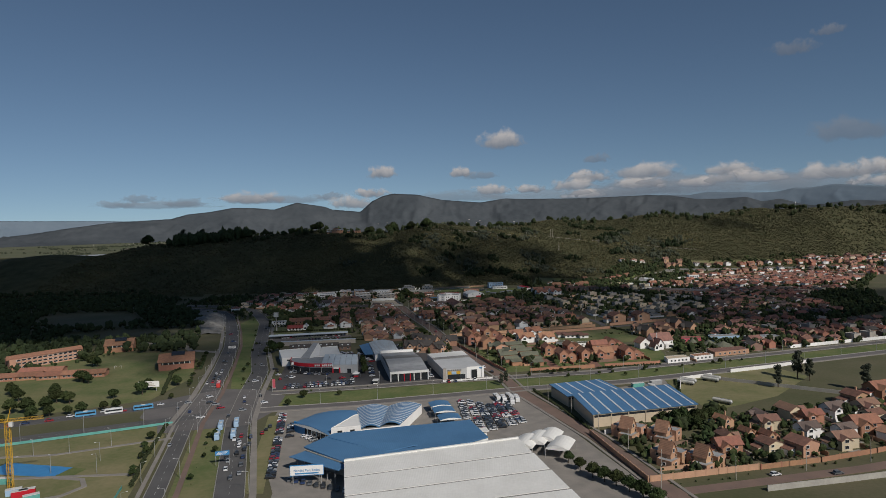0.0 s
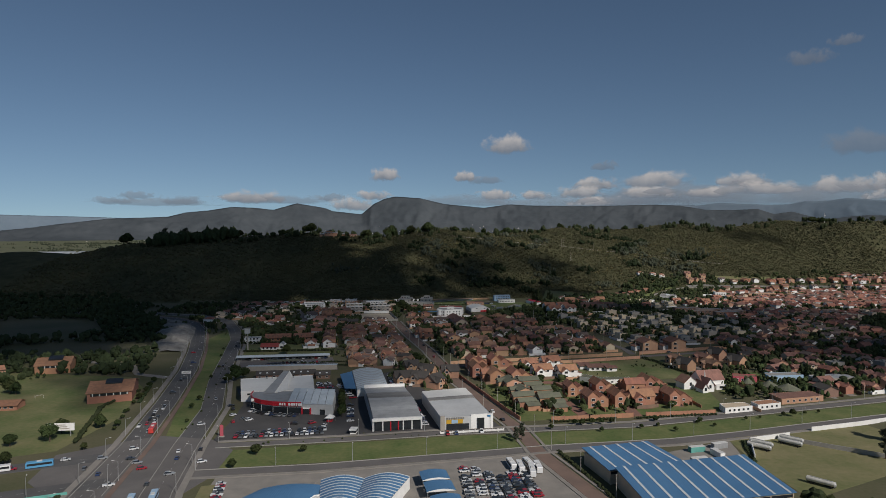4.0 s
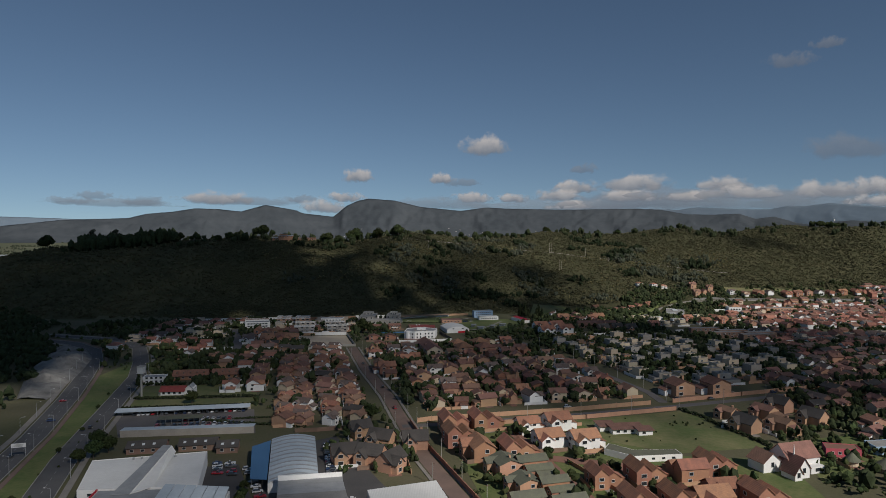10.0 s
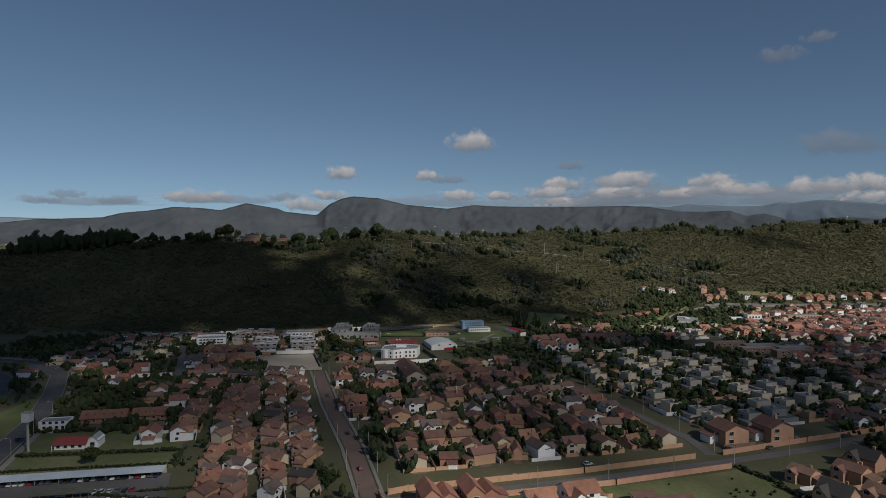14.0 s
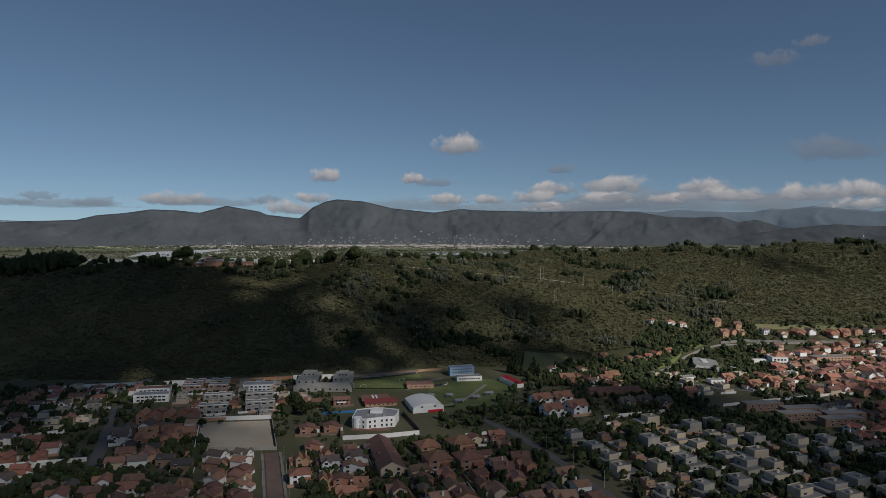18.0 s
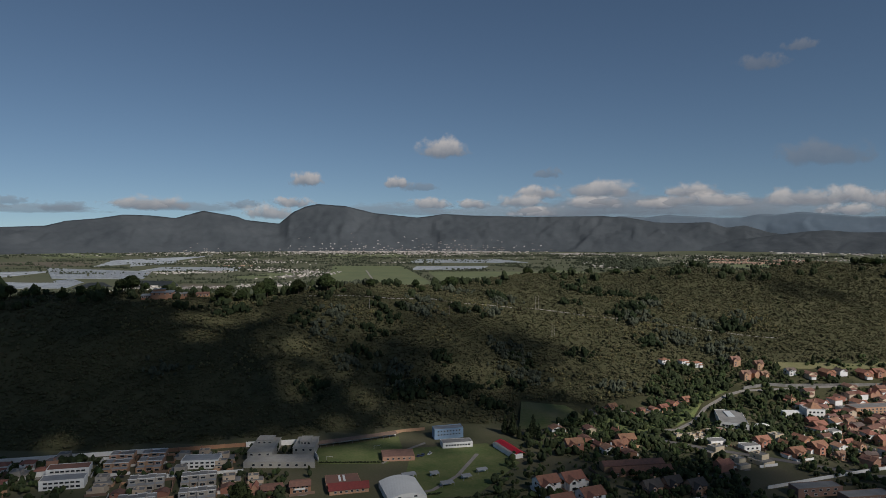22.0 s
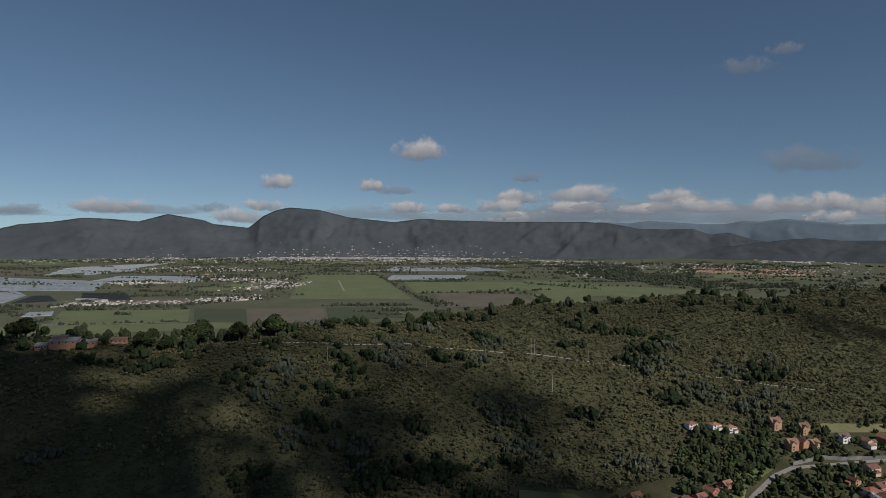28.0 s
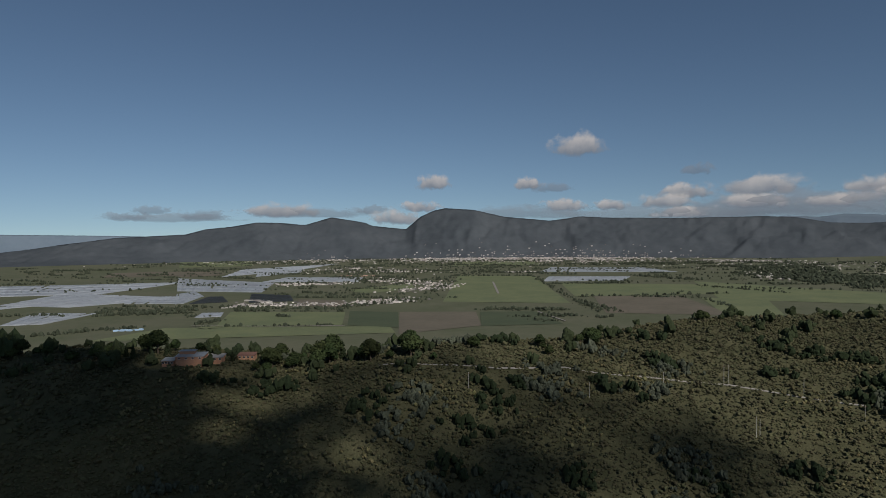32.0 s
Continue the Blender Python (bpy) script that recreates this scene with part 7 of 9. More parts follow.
def baked(name, label, category, kits):
    """All far copies of the kits as one joined object."""
    V, F, mats, idx, base = [], [], [], [], 0
    for kit in kits:
        for o in kit.first.children_recursive if kit.far else ():
            me = o.data
            v = np.empty(len(me.vertices) * 3)
            me.vertices.foreach_get("co", v)
            v = v.reshape(-1, 3)
            local = np.array(o.matrix_basis)
            v = v @ local[:3, :3].T + local[:3, 3]
            polys = [tuple(p.vertices) for p in me.polygons]
            slot = []
            for m in me.materials:
                if m not in mats:
                    mats.append(m)
                slot.append(mats.index(m))
            pi = [slot[p.material_index] for p in me.polygons]
            for w in kit.far:
                w = np.array(w)
                V.append(v @ w[:3, :3].T + w[:3, 3])
                F += [tuple(i + base for i in p) for p in polys]
                idx += pi
                base += len(v)
    me = bpy.data.meshes.new(name)
    me.from_pydata(np.concatenate(V).tolist(), [], F)
    for m in mats:
        me.materials.append(m)
    me.polygons.foreach_set("material_index", np.array(idx, np.int32))
    me.update()
    return tagged(new(name, me), label, category, kind="stuff")


baked("distant_houses", "crowded distant houses with tile and flat roofs", "houses", TERRA + WHITE + BROWN + DARKS + FLATS)


# ---- trees ----
def coarse():
    b = bmesh.new()
    bmesh.ops.create_icosphere(b, subdivisions=1, radius=1.0)
    v = np.array([p.co for p in b.verts])
    f = np.array([[p.index for p in q.verts] for q in b.faces])
    b.free()
    return v, f


BV, BF = coarse()
CV, CF = BV, BF


def leafy(seed, lobes, leaves, leaf, m):
    """A crown: uneven lobes under many small leaf tufts. lobes: (x, y, z, rx, rz)."""
    g = np.random.default_rng(seed)
    V, F, n = [], [], 0
    for x, y, z, rx, rz in lobes:
        v = BV * (0.82 + 0.3 * g.random((len(BV), 1))) * (rx * 0.82, rx * 0.82, rz * 0.82) + (x, y, z)
        V.append(v)
        F.append(BF + n)
        n += len(v)
        k = int(leaves * rx * rx * 0.4)
        d = g.normal(size=(k, 3))
        d /= np.linalg.norm(d, axis=1)[:, None]
        c = d * (rx, rx, rz) * (0.78 + 0.34 * g.random((k, 1))) + (x, y, z)
        a = g.normal(size=(k, 3))
        a /= np.linalg.norm(a, axis=1)[:, None]
        b = np.cross(a, d + 0.3 * g.normal(size=(k, 3)))
        b /= np.linalg.norm(b, axis=1)[:, None] + 1e-6
        s = leaf * (0.6 + 0.8 * g.random((k, 1)))
        V.append(np.stack([c + a * s, c - a * s * 0.5 + b * s, c - a * s * 0.5 - b * s], 1).reshape(-1, 3))
        F.append(np.arange(3 * k).reshape(-1, 3) + n)
        n += 3 * k
    o = big_mesh("crown", np.concatenate(V), np.concatenate(F), m)
    return o


def tree(seed, kind):
    g = random.Random(seed)
    name, label = {"broad": ("tree", "leafy street tree with a round uneven crown"), "tall": ("eucalyptus", "tall dark eucalyptus with ragged foliage"), "cone": ("conifer", "dark pointed conifer with dense needles"), "bush": ("shrub", "low rounded garden shrub")}[kind]
    t = thing(name, label, "tree" if kind != "bush" else "shrub", {"broad": "trees among the houses", "tall": "tall eucalypts", "cone": "conifers", "bush": "shrubs"}[kind])
    s = MB()
    if kind == "broad":
        s.tube((0, 0, -0.3), (0.1, 0, 3.2), 0.28, 0.18, 7)
        for k in range(4):
            a = k * 1.6 + g.random()
            s.tube((0.1, 0, 2.6 + 0.2 * k), (1.6 * math.cos(a), 1.6 * math.sin(a), 4.6), 0.13, 0.05, 5)
        lobes = [(1.7 * math.cos(k * 1.3 + g.random()), 1.7 * math.sin(k * 1.3 + g.random()), 4.6 + g.uniform(-0.7, 0.8), g.uniform(1.6, 2.2), g.uniform(1.3, 1.8)) for k in range(5)] + [(0, 0, 5.9, 2.0, 1.6)]
        c = leafy(seed, lobes, 110, 0.42, "leaf")
    elif kind == "tall":
        s.tube((0, 0, -0.3), (0.4, 0, 17), 0.5, 0.12, 7)
        lobes = []
        for k in range(9):
            a, z = k * 2.4 + g.random(), 6 + k * 1.5
            r = 3.2 * (1 - 0.05 * k) * g.uniform(0.6, 1.0)
            s.tube((0.2, 0, z - 1.5), (r * math.cos(a), r * math.sin(a), z), 0.14, 0.04, 5)
            lobes.append((r * 0.8 * math.cos(a), r * 0.8 * math.sin(a), z, g.uniform(1.5, 2.5), g.uniform(1.4, 2.3)))
        c = leafy(seed, lobes, 80, 0.5, "blue_gum")
    elif kind == "cone":
        s.tube((0, 0, -0.3), (0, 0, 10), 0.3, 0.05, 7)
        lobes = [(0.3 * math.cos(k * 2), 0.3 * math.sin(k * 2), 1.8 + k * 1.35, 2.2 * (1 - k / 8.2) + 0.2, 1.2) for k in range(8)]
        c = leafy(seed, lobes, 130, 0.4, "leaf_dark")
    else:
        s.tube((0, 0, -0.3), (0, 0, 0.8), 0.14, 0.08, 6)
        c = leafy(seed, [(0.3 * math.cos(k * 2.2), 0.3 * math.sin(k * 2.2), 0.9 + 0.25 * (k % 2), 0.8, 0.75) for k in range(3)], 160, 0.25, "leaf")
    part("trunk", s, "trunk", t)
    c.parent = t
    return t


def T(seed, kind):
    return Kit(lambda: tree(seed, kind))


BROAD, TALL, CONE, BUSH = [T(k, "broad") for k in (1, 2, 3)], [T(k, "tall") for k in (4, 5)], [T(6, "cone")], [T(7, "bush"), T(8, "bush")]


def plant(kits, x, y, s=1.0):
    rng.choice(kits).put(at(x, y, rng.uniform(0, 360), None, s))


for x, y, s in ((236, 372, 0.95), (241, 366, 0.8), (214, 350, 0.75), (40, 366, 0.55), (43, 369, 0.5), (262, 340, 0.9)):
    plant(TALL, x, y, s)
for x, y, s in ((-60, 406, 0.75), (-61, 411, 0.8), (-62, 416, 0.85), (-63, 422, 0.8), (-65, 428, 0.85), (-66, 434, 0.8), (-68, 440, 0.75), (-69, 447, 0.8), (-71, 455, 0.8), (-157, 492, 1.6), (-154, 500, 1.5), (-165, 510, 1.5), (-88, 340, 0.9), (-66, 345, 0.6), (-93, 322, 0.8), (-114, 262, 0.7), (-116, 268, 0.6), (-105, 240, 0.6),
                (74, 397, 0.6), (78, 396, 0.65), (84, 398, 0.7), (89, 399, 0.65), (95, 401, 0.5), (121, 406, 0.55), (127, 388, 0.5), (145, 405, 0.6), (151, 398, 0.4), (60, 388, 0.5), (203, 420, 0.8), (124, 280, 1.1), (129, 275, 1.4), (134, 279, 1.4), (140, 276, 1.5), (146, 281, 1.3), (131, 268, 1.2), (138, 269, 1.2), (151, 286, 1.0), (125, 272, 0.8), (136, 273, 1.0), (143, 285, 0.8), (-264, 311, 1.6), (-254, 312, 1.7), (-246, 318, 1.5), (-267, 358, 1.3), (-203, 354, 1.7), (-206, 368, 1.4), (-316, 470, 1.3), (-298, 357, 1.6), (-292, 352, 1.5), (-177, 342, 0.7), (-318, 330, 1.6), (-306, 322, 1.5), (-268, 392, 1.6), (-274, 396, 1.5), (-262, 388, 1.3), (-296, 449, 1.6), (-290, 446, 1.5), (-241, 334, 1.4), (-251, 336, 1.5), (-246, 338, 1.3), (-218, 345, 1.1), (-190, 378, 1.2), (-194, 384, 1.1), (-262, 350, 1.4), (-280, 340, 1.5), (-160, 484, 1.2), (-151, 594, 1.5), (-31, 562, 1.5), (-34, 570, 1.3), (74, 205, 1.1), (78, 200, 1.2), (82, 196, 1.2), (70, 214, 1.0), (66, 222, 1.0), (86, 190, 1.2), (90, 184, 1.2), (94, 178, 1.2), (-86, 892, 2.6), (-79, 885, 1.9), (-94, 886, 1.6)):
    plant(BROAD, x, y, s)
plant(BROAD, -663, 1242, 2.4)
for x, y, s in ((-291, 1216, 1.00), (-284, 1228, 1.20), (-298, 1226, 0.90), (-203, 1250, 0.85), (-184, 1252, 1.05), (-150, 1252, 1.10), (-142, 1258, 1.25), (-117, 1262, 0.80), (-230, 1236, 0.75), (-310, 1220, 1.10), (-322, 1228, 0.90), (-165, 1246, 0.75)):
    plant(CONE, x, y, s)
for (px, py), (qx, qy), n, kits, s in (((-140, 372), (-222, 640), 16, BROAD + BUSH * 2, 0.5), ((-136, 366), (-190, 560), 10, BUSH, 1.1), ((-180, 372), (-216, 486), 12, BROAD, 0.6), ((-30, 372), (30, 380), 8, BUSH, 0.9), ((-100, 355), (-50, 365), 5, BUSH, 1.0), ((70, 380), (230, 430), 14, BUSH + BROAD, 0.45), ((-130, 200), (-150, 270), 6, BROAD, 0.6), ((-97, 195), (-120, 272), 9, BROAD + BUSH * 2, 0.45), ((100, 196), (140, 206), 7, BUSH, 0.8), ((150, 208), (220, 230), 9, BUSH, 1.1), ((-200, 320), (-330, 255), 16, BROAD, 1.1)):
    for k in range(n):
        f = (k + rng.random()) / n
        plant(kits, px + (qx - px) * f + rng.uniform(-2, 2), py + (qy - py) * f + rng.uniform(-2, 2), s * rng.uniform(0.7, 1.3))
for k in range(18):
    plant(BUSH, 120 + rng.uniform(-20, 45), 545 + rng.uniform(-22, 30), rng.uniform(0.5, 1.2)) if k % 2 else plant(BUSH, 148 + rng.gauss(0, 7), 556 + rng.gauss(0, 4), rng.uniform(0.9, 1.7))
for x, y, s in ((118, 1022, 1.2), (121, 1028, 1.5), (124, 1018, 1.1), (104, 1030, 1.6), (98, 1034, 1.4), (108, 1020, 1.0), (150, 722, 0.8), (-208, 640, 1.0)):
    plant(CONE, x, y, s)


# big dark pines and eucalypts along the crest
def crest_spot(x, y):
    return min(math.hypot(x + 262, y - 1222), math.hypot(x + 246, y - 1229), math.hypot(x + 224, y - 1252), math.hypot(x + 281, y - 1206)) > 12


for k in range(26):
    x = -590 + 112 * (k + rng.random()) / 26
    plant(TALL if k % 4 == 0 else BROAD, x, float(crest_y(x)) + rng.uniform(-22, 8), rng.uniform(1.5, 1.9) * (1.0 if k % 4 == 0 else 2.0))
for x, n, tall in ((-661, 2, 1.7), (-487, 4, 1.5), (-445, 3, 1.0), (-344, 4, 1.1), (-304, 4, 1.45), (-197, 4, 1.35), (-182, 2, 1.2), (-151, 4, 1.5), (-114, 4, 1.3), (-82, 3, 1.2), (-35, 2, 0.8), (70, 4, 1.1), (180, 3, 0.9), (330, 3, 0.8), (735, 5, 1.0), (770, 4, 0.9)):
    for k in range(n):
        u, v = x + rng.gauss(0, 5), float(crest_y(x)) + rng.uniform(-14, 10)
        if crest_spot(u, v):
            plant(BROAD, u, v, tall * rng.uniform(1.6, 2.5))
for k in range(34):
    x = -420 + 380 * rng.random() if k < 24 else -30 + 500 * rng.random()
    y = float(crest_y(x)) + rng.uniform(-28, 22)
    if crest_spot(x, y):
        plant(BROAD, x, y, rng.uniform(1.1, 2.0))


# ---- woods: the hill, the valley side and the gardens ----
FOREST_EDGE = ([-1500, -216, -67, 60, 112, 118, 185, 190, 232, 262, 330, 400, 560, 640, 1500], [945, 1003, 1032, 1064, 1064, 1110, 1108, 1104, 1116, 1128, 1150, 1203, 1216, 1212, 1215])




def crown(g, lobes):
    """One ragged crown: a few uneven lobes round the middle, each with jagged outline."""
    V, F = [], []
    for k in range(lobes):
        a, u = g.random() * 6.283, g.random()
        c = np.array([0.55 * math.cos(a), 0.55 * math.sin(a), 0.15 + 0.6 * (u - 0.4)]) * (1 if lobes > 1 else 0)
        r = g.uniform(0.42, 0.68) if lobes > 1 else 1.0
        F.append(CF + len(V) * len(CV))
        V.append(CV * (0.6 + 0.7 * g.random((len(CV), 1))) * (r, r, r * g.uniform(0.7, 1.2)) + c)
    return np.concatenate(V), np.concatenate(F)


def blobs(name, label, xs, ys, size, m, tall=1.0, variants=24, lift=0.3, seed=5, kind="stuff", cat="trees", lobes=1):
    """Many small uneven crowns as one object."""
    g = np.random.default_rng(seed)
    n = len(xs)
    zs = ground_z(xs, ys)
    made = [crown(g, lobes) for k in range(variants)]
    shapes, BF = np.array([v for v, f in made]), made[0][1]
    BV = made[0][0]
    V = shapes[g.integers(0, variants, n)]
    a = g.random(n) * 6.283
    c, s = np.cos(a)[:, None], np.sin(a)[:, None]
    X, Y = V[:, :, 0] * c - V[:, :, 1] * s, V[:, :, 0] * s + V[:, :, 1] * c
    S = size[:, None]
    P = np.stack([xs[:, None] + X * S, ys[:, None] + Y * S, zs[:, None] + lift * S + (V[:, :, 2] + 0.35) * S * tall], -1).reshape(-1, 3)
    F = (BF[None] + (np.arange(n) * len(BV))[:, None, None]).reshape(-1, 3)
    return tagged(big_mesh(name, P, F, m, False), label, cat, kind=kind)


def scatter(n, x0, x1, y0, y1, keep, seed):
    g = np.random.default_rng(seed)
    x, y = g.uniform(x0, x1, n), g.uniform(y0, y1, n)
    k = keep(x, y)
    return x[k], y[k], g.random(int(k.sum()))


def on_hill(x, y):
    e = np.interp(x, *FOREST_EDGE)
    thin = np.sin(x / 23.0 + 1.3 * np.sin(y / 37.0)) * np.sin(y / 19.0 + x / 61.0)
    g = np.random.default_rng(3).random(len(x))
    house = np.zeros(len(x), bool)
    for a, b, r in TAKEN + [(-262, 1222, 9), (-246, 1229, 7), (-224, 1252, 7), (-281, 1206, 7)]:
        house |= np.hypot(x - a, y - b) < (r + 2 if b > 1000 else 0)
    for a, b in zip(DRIVE, DRIVE[1:]):
        for f in np.arange(0, 1, 0.1):
            house |= np.hypot(x - a[0] - (b[0] - a[0]) * f, y - a[1] - (b[1] - a[1]) * f) < 6
    return (y > e) & (y < crest_y(x) + 45) & (g > 0.12 + 0.25 * (thin > 0.6)) & ~house


x, y, u = scatter(62000, -760, 1000, 960, 1640, on_hill, 21)
far = ~((np.abs(x - 210) < 550) & (y < 1470))
blobs("hill_forest", "dense mixed native woodland covering the hill", x[far], y[far], 1.2 + 1.5 * u[far] ** 3, "forest", 0.8, seed=31)
x, y, u = scatter(112000, -340, 760, 1000, 1470, on_hill, 24)
big = u > 0.6
blobs("hill_forest", "dense mixed native woodland on the near slope", x[big], y[big], 1.1 + 1.9 * ((u[big] - 0.6) / 0.4) ** 5, "forest", 0.85, seed=37, lobes=3, variants=60)
blobs("hill_scrub", "low scrub between the trees on the slope", x[~big], y[~big], 0.75 + 1.3 * u[~big], "forest", 0.62, seed=38, variants=60, lift=0.15)
def clumps(n, each, x0, x1, y0, y1, spread, seed):
    """Groups of like trees on the slope."""
    g = np.random.default_rng(seed)
    hx, hy = g.uniform(x0, x1, n), g.uniform(y0, y1, n)
    x, y = (hx[:, None] + g.normal(0, spread, (n, each))).ravel(), (hy[:, None] + g.normal(0, spread * 0.6, (n, each))).ravel()
    k = on_hill(x, y)
    return x[k], y[k], g.random(int(k.sum()))


x, y, u = clumps(34, 26, -260, 440, 1090, 1330, 11, 91)
blobs("gum_trees", "groups of taller grey-green gum trees on the slope", x, y, 1.9 + 2.3 * u ** 2, "blue_gum", 1.35, seed=92, lobes=5)
x, y, u = clumps(40, 50, -280, 460, 1080, 1360, 15, 93)
blobs("dry_scrub", "patches of dry yellowish scrub on the slope", x, y, 1.1 + 1.4 * u, "dry_scrub", 1.0, seed=94, lobes=2)
x, y, u = clumps(46, 16, -300, 460, 1080, 1400, 9, 95)
blobs("tall_trees", "groups of large dark trees standing above the scrub", x, y, 2.4 + 2.6 * u ** 2, "leaf_dark", 1.4, seed=96, lobes=5)
x, y, u = scatter(1500, -620, 1000, 1150, 1640, lambda x, y: (np.abs(y - crest_y(x)) < 45 + 40 * (x > 100)) & (np.random.default_rng(4).random(len(x)) > 0.15 + 0.45 * (x > -60)), 22)
blobs("crest_trees", "taller dark trees along the crest", x, y, 3.0 + 3.2 * u, "leaf_dark", 1.5, seed=33, lobes=6)
x, y, u = scatter(150, -600, -445, 1205, 1262, lambda x, y: np.abs(y - 1236) < 28, 24)
blobs("crest_grove", "dense grove of tall dark trees on the crest", x, y, 6.0 + 3.6 * u, "leaf_dark", 1.9, seed=34, lobes=6)
GLADE = [(-420, 560), (-330, 575), (-270, 600), (-285, 640), (-360, 640), (-430, 620)]
x, y, u = scatter(11000, -900, -190, 330, 1010, lambda x, y: (np.where(x > -345, y > 505, y > 400)) & (np.interp(y, [400, 520, 670, 790, 860], [-215, -225, -285, -345, -420]) - 14 > x) & ~np.array([inside(a, b, GLADE) for a, b in zip(x, y)], bool) & (np.sin(x / 60.0) + np.sin(y / 45.0 + x / 90.0) > -1.1), 23)
blobs("valley_wood", "dark wood and thickets beside the highway", x, y, 2.2 + 3.6 * u ** 2, "leaf_dark", 1.25, seed=35, lobes=2)


def among(x, y):
    ok = np.ones(len(x), bool)
    for i in range(len(x)):
        ok[i] = all(seg_far(x[i], y[i], p) > w + 1.0 for p, w in ALL_ROADS) and all((x[i] - a) ** 2 + (y[i] - b) ** 2 > (r * 0.93) ** 2 for a, b, r in TAKEN)
    return ok


def airy(x, y, u):
    """Fewer trees in the walled quarter, round the school and on the villa slope."""
    k = np.where((x > -205) & (x < -35) & (y > 825) & (y < 985), 0.22, np.where((x > 330) & (x < 620) & (y > 960), 0.5, np.where((x > 20) & (x < 170) & (y > 850) & (y < 1050), 0.45, np.where((x < -200) & (y > 690), 0.6, 1.0))))
    return (u * 97.0) % 1.0 < k


GARDENS = [([(126, 975), (232, 1000), (242, 1088), (190, 1100), (138, 1046)], 260), ([(-10, 580), (135, 613), (120, 690), (85, 800), (60, 835), (-66, 800), (-28, 640)], 520), ([(165, 640), (300, 700), (330, 800), (260, 900), (150, 900), (70, 870), (150, 690)], 900), ([(228, 560), (320, 560), (480, 680), (560, 860), (330, 860), (245, 670)], 1700), ([(300, 900), (560, 880), (800, 1230), (620, 1240), (400, 1190), (300, 1010)], 1500), ([(-340, 700), (-204, 690), (-120, 770), (-150, 985), (-330, 965)], 620), ([(-160, 885), (-60, 900), (-60, 1000), (-190, 985)], 160), ([(60, 880), (250, 905), (250, 1010), (120, 1040), (90, 960)], 420), ([(225, 1005), (360, 975), (420, 1080), (420, 1215), (300, 1190), (250, 1130)], 900), ([(90, 200), (330, 268), (330, 345), (225, 300), (150, 292), (95, 262)], 420), ([(240, 460), (430, 520), (430, 610), (300, 590), (232, 545)], 300), ([(-110, 580), (-20, 570), (-95, 770), (-150, 760)], 70), ([(180, 450), (330, 500), (330, 580), (190, 540)], 160), ([(-50, 470), (8, 480), (-20, 560), (-45, 540)], 40), ([(-420, 440), (-330, 440), (-300, 500), (-420, 540)], 60), ([(-420, 850), (-235, 800), (-215, 985), (-400, 960)], 450), ([(10, 405), (150, 425), (150, 490), (20, 560)], 110), ([(-225, 640), (-130, 640), (-130, 760), (-230, 750)], 150), ([(-92, 830), (-40, 820), (-50, 960), (-95, 955)], 90), ([(20, 850), (110, 850), (110, 900), (30, 890)], 90)]
gx, gy, gu = [], [], []
for k, (poly, n) in enumerate(GARDENS):
    xs, ys = [p[0] for p in poly], [p[1] for p in poly]
    x, y, u = scatter(int(n * 3.2), min(xs), max(xs), min(ys), max(ys), lambda x, y: np.array([inside(a, b, poly) for a, b in zip(x, y)], bool), 40 + k)
    k2 = among(x, y) & airy(x, y, u)
    gx.append(x[k2]), gy.append(y[k2]), gu.append(u[k2])
gx, gy, gu = np.concatenate(gx), np.concatenate(gy), np.concatenate(gu)
near = gu > 0.93
for x, y in list(zip(gx[near], gy[near]))[::max(1, int(near.sum() / 45))]:
    plant(BROAD if rng.random() < 0.85 else CONE, float(x), float(y), rng.uniform(0.6, 1.15))
blobs("garden_greenery", "hedges, shrubs and small trees crowding the gardens", gx[~near], gy[~near], 1.25 + 2.8 * (gu[~near] / 0.93) ** 2.2, "garden_leaf", 1.1, seed=51, lobes=2)


tx, ty, tu = [], [], []
for k, (poly, n) in enumerate(GARDENS):
    xs, ys = [p[0] for p in poly], [p[1] for p in poly]
    x, y, u = scatter(int(n * (0.7 if min(ys) > 420 else 0.25)), min(xs), max(xs), min(ys), max(ys), lambda x, y: np.array([inside(a, b, poly) for a, b in zip(x, y)], bool), 140 + k)
    k2 = among(x, y) & airy(x, y, u)
    tx.append(x[k2]), ty.append(y[k2]), tu.append(u[k2])
tx, ty, tu = np.concatenate(tx), np.concatenate(ty), np.concatenate(tu)
blobs("garden_trees", "tall dark mature trees between the houses", tx, ty, 2.0 + 2.4 * tu ** 2, "leaf_dark", 1.35, seed=57, lobes=5, variants=40)


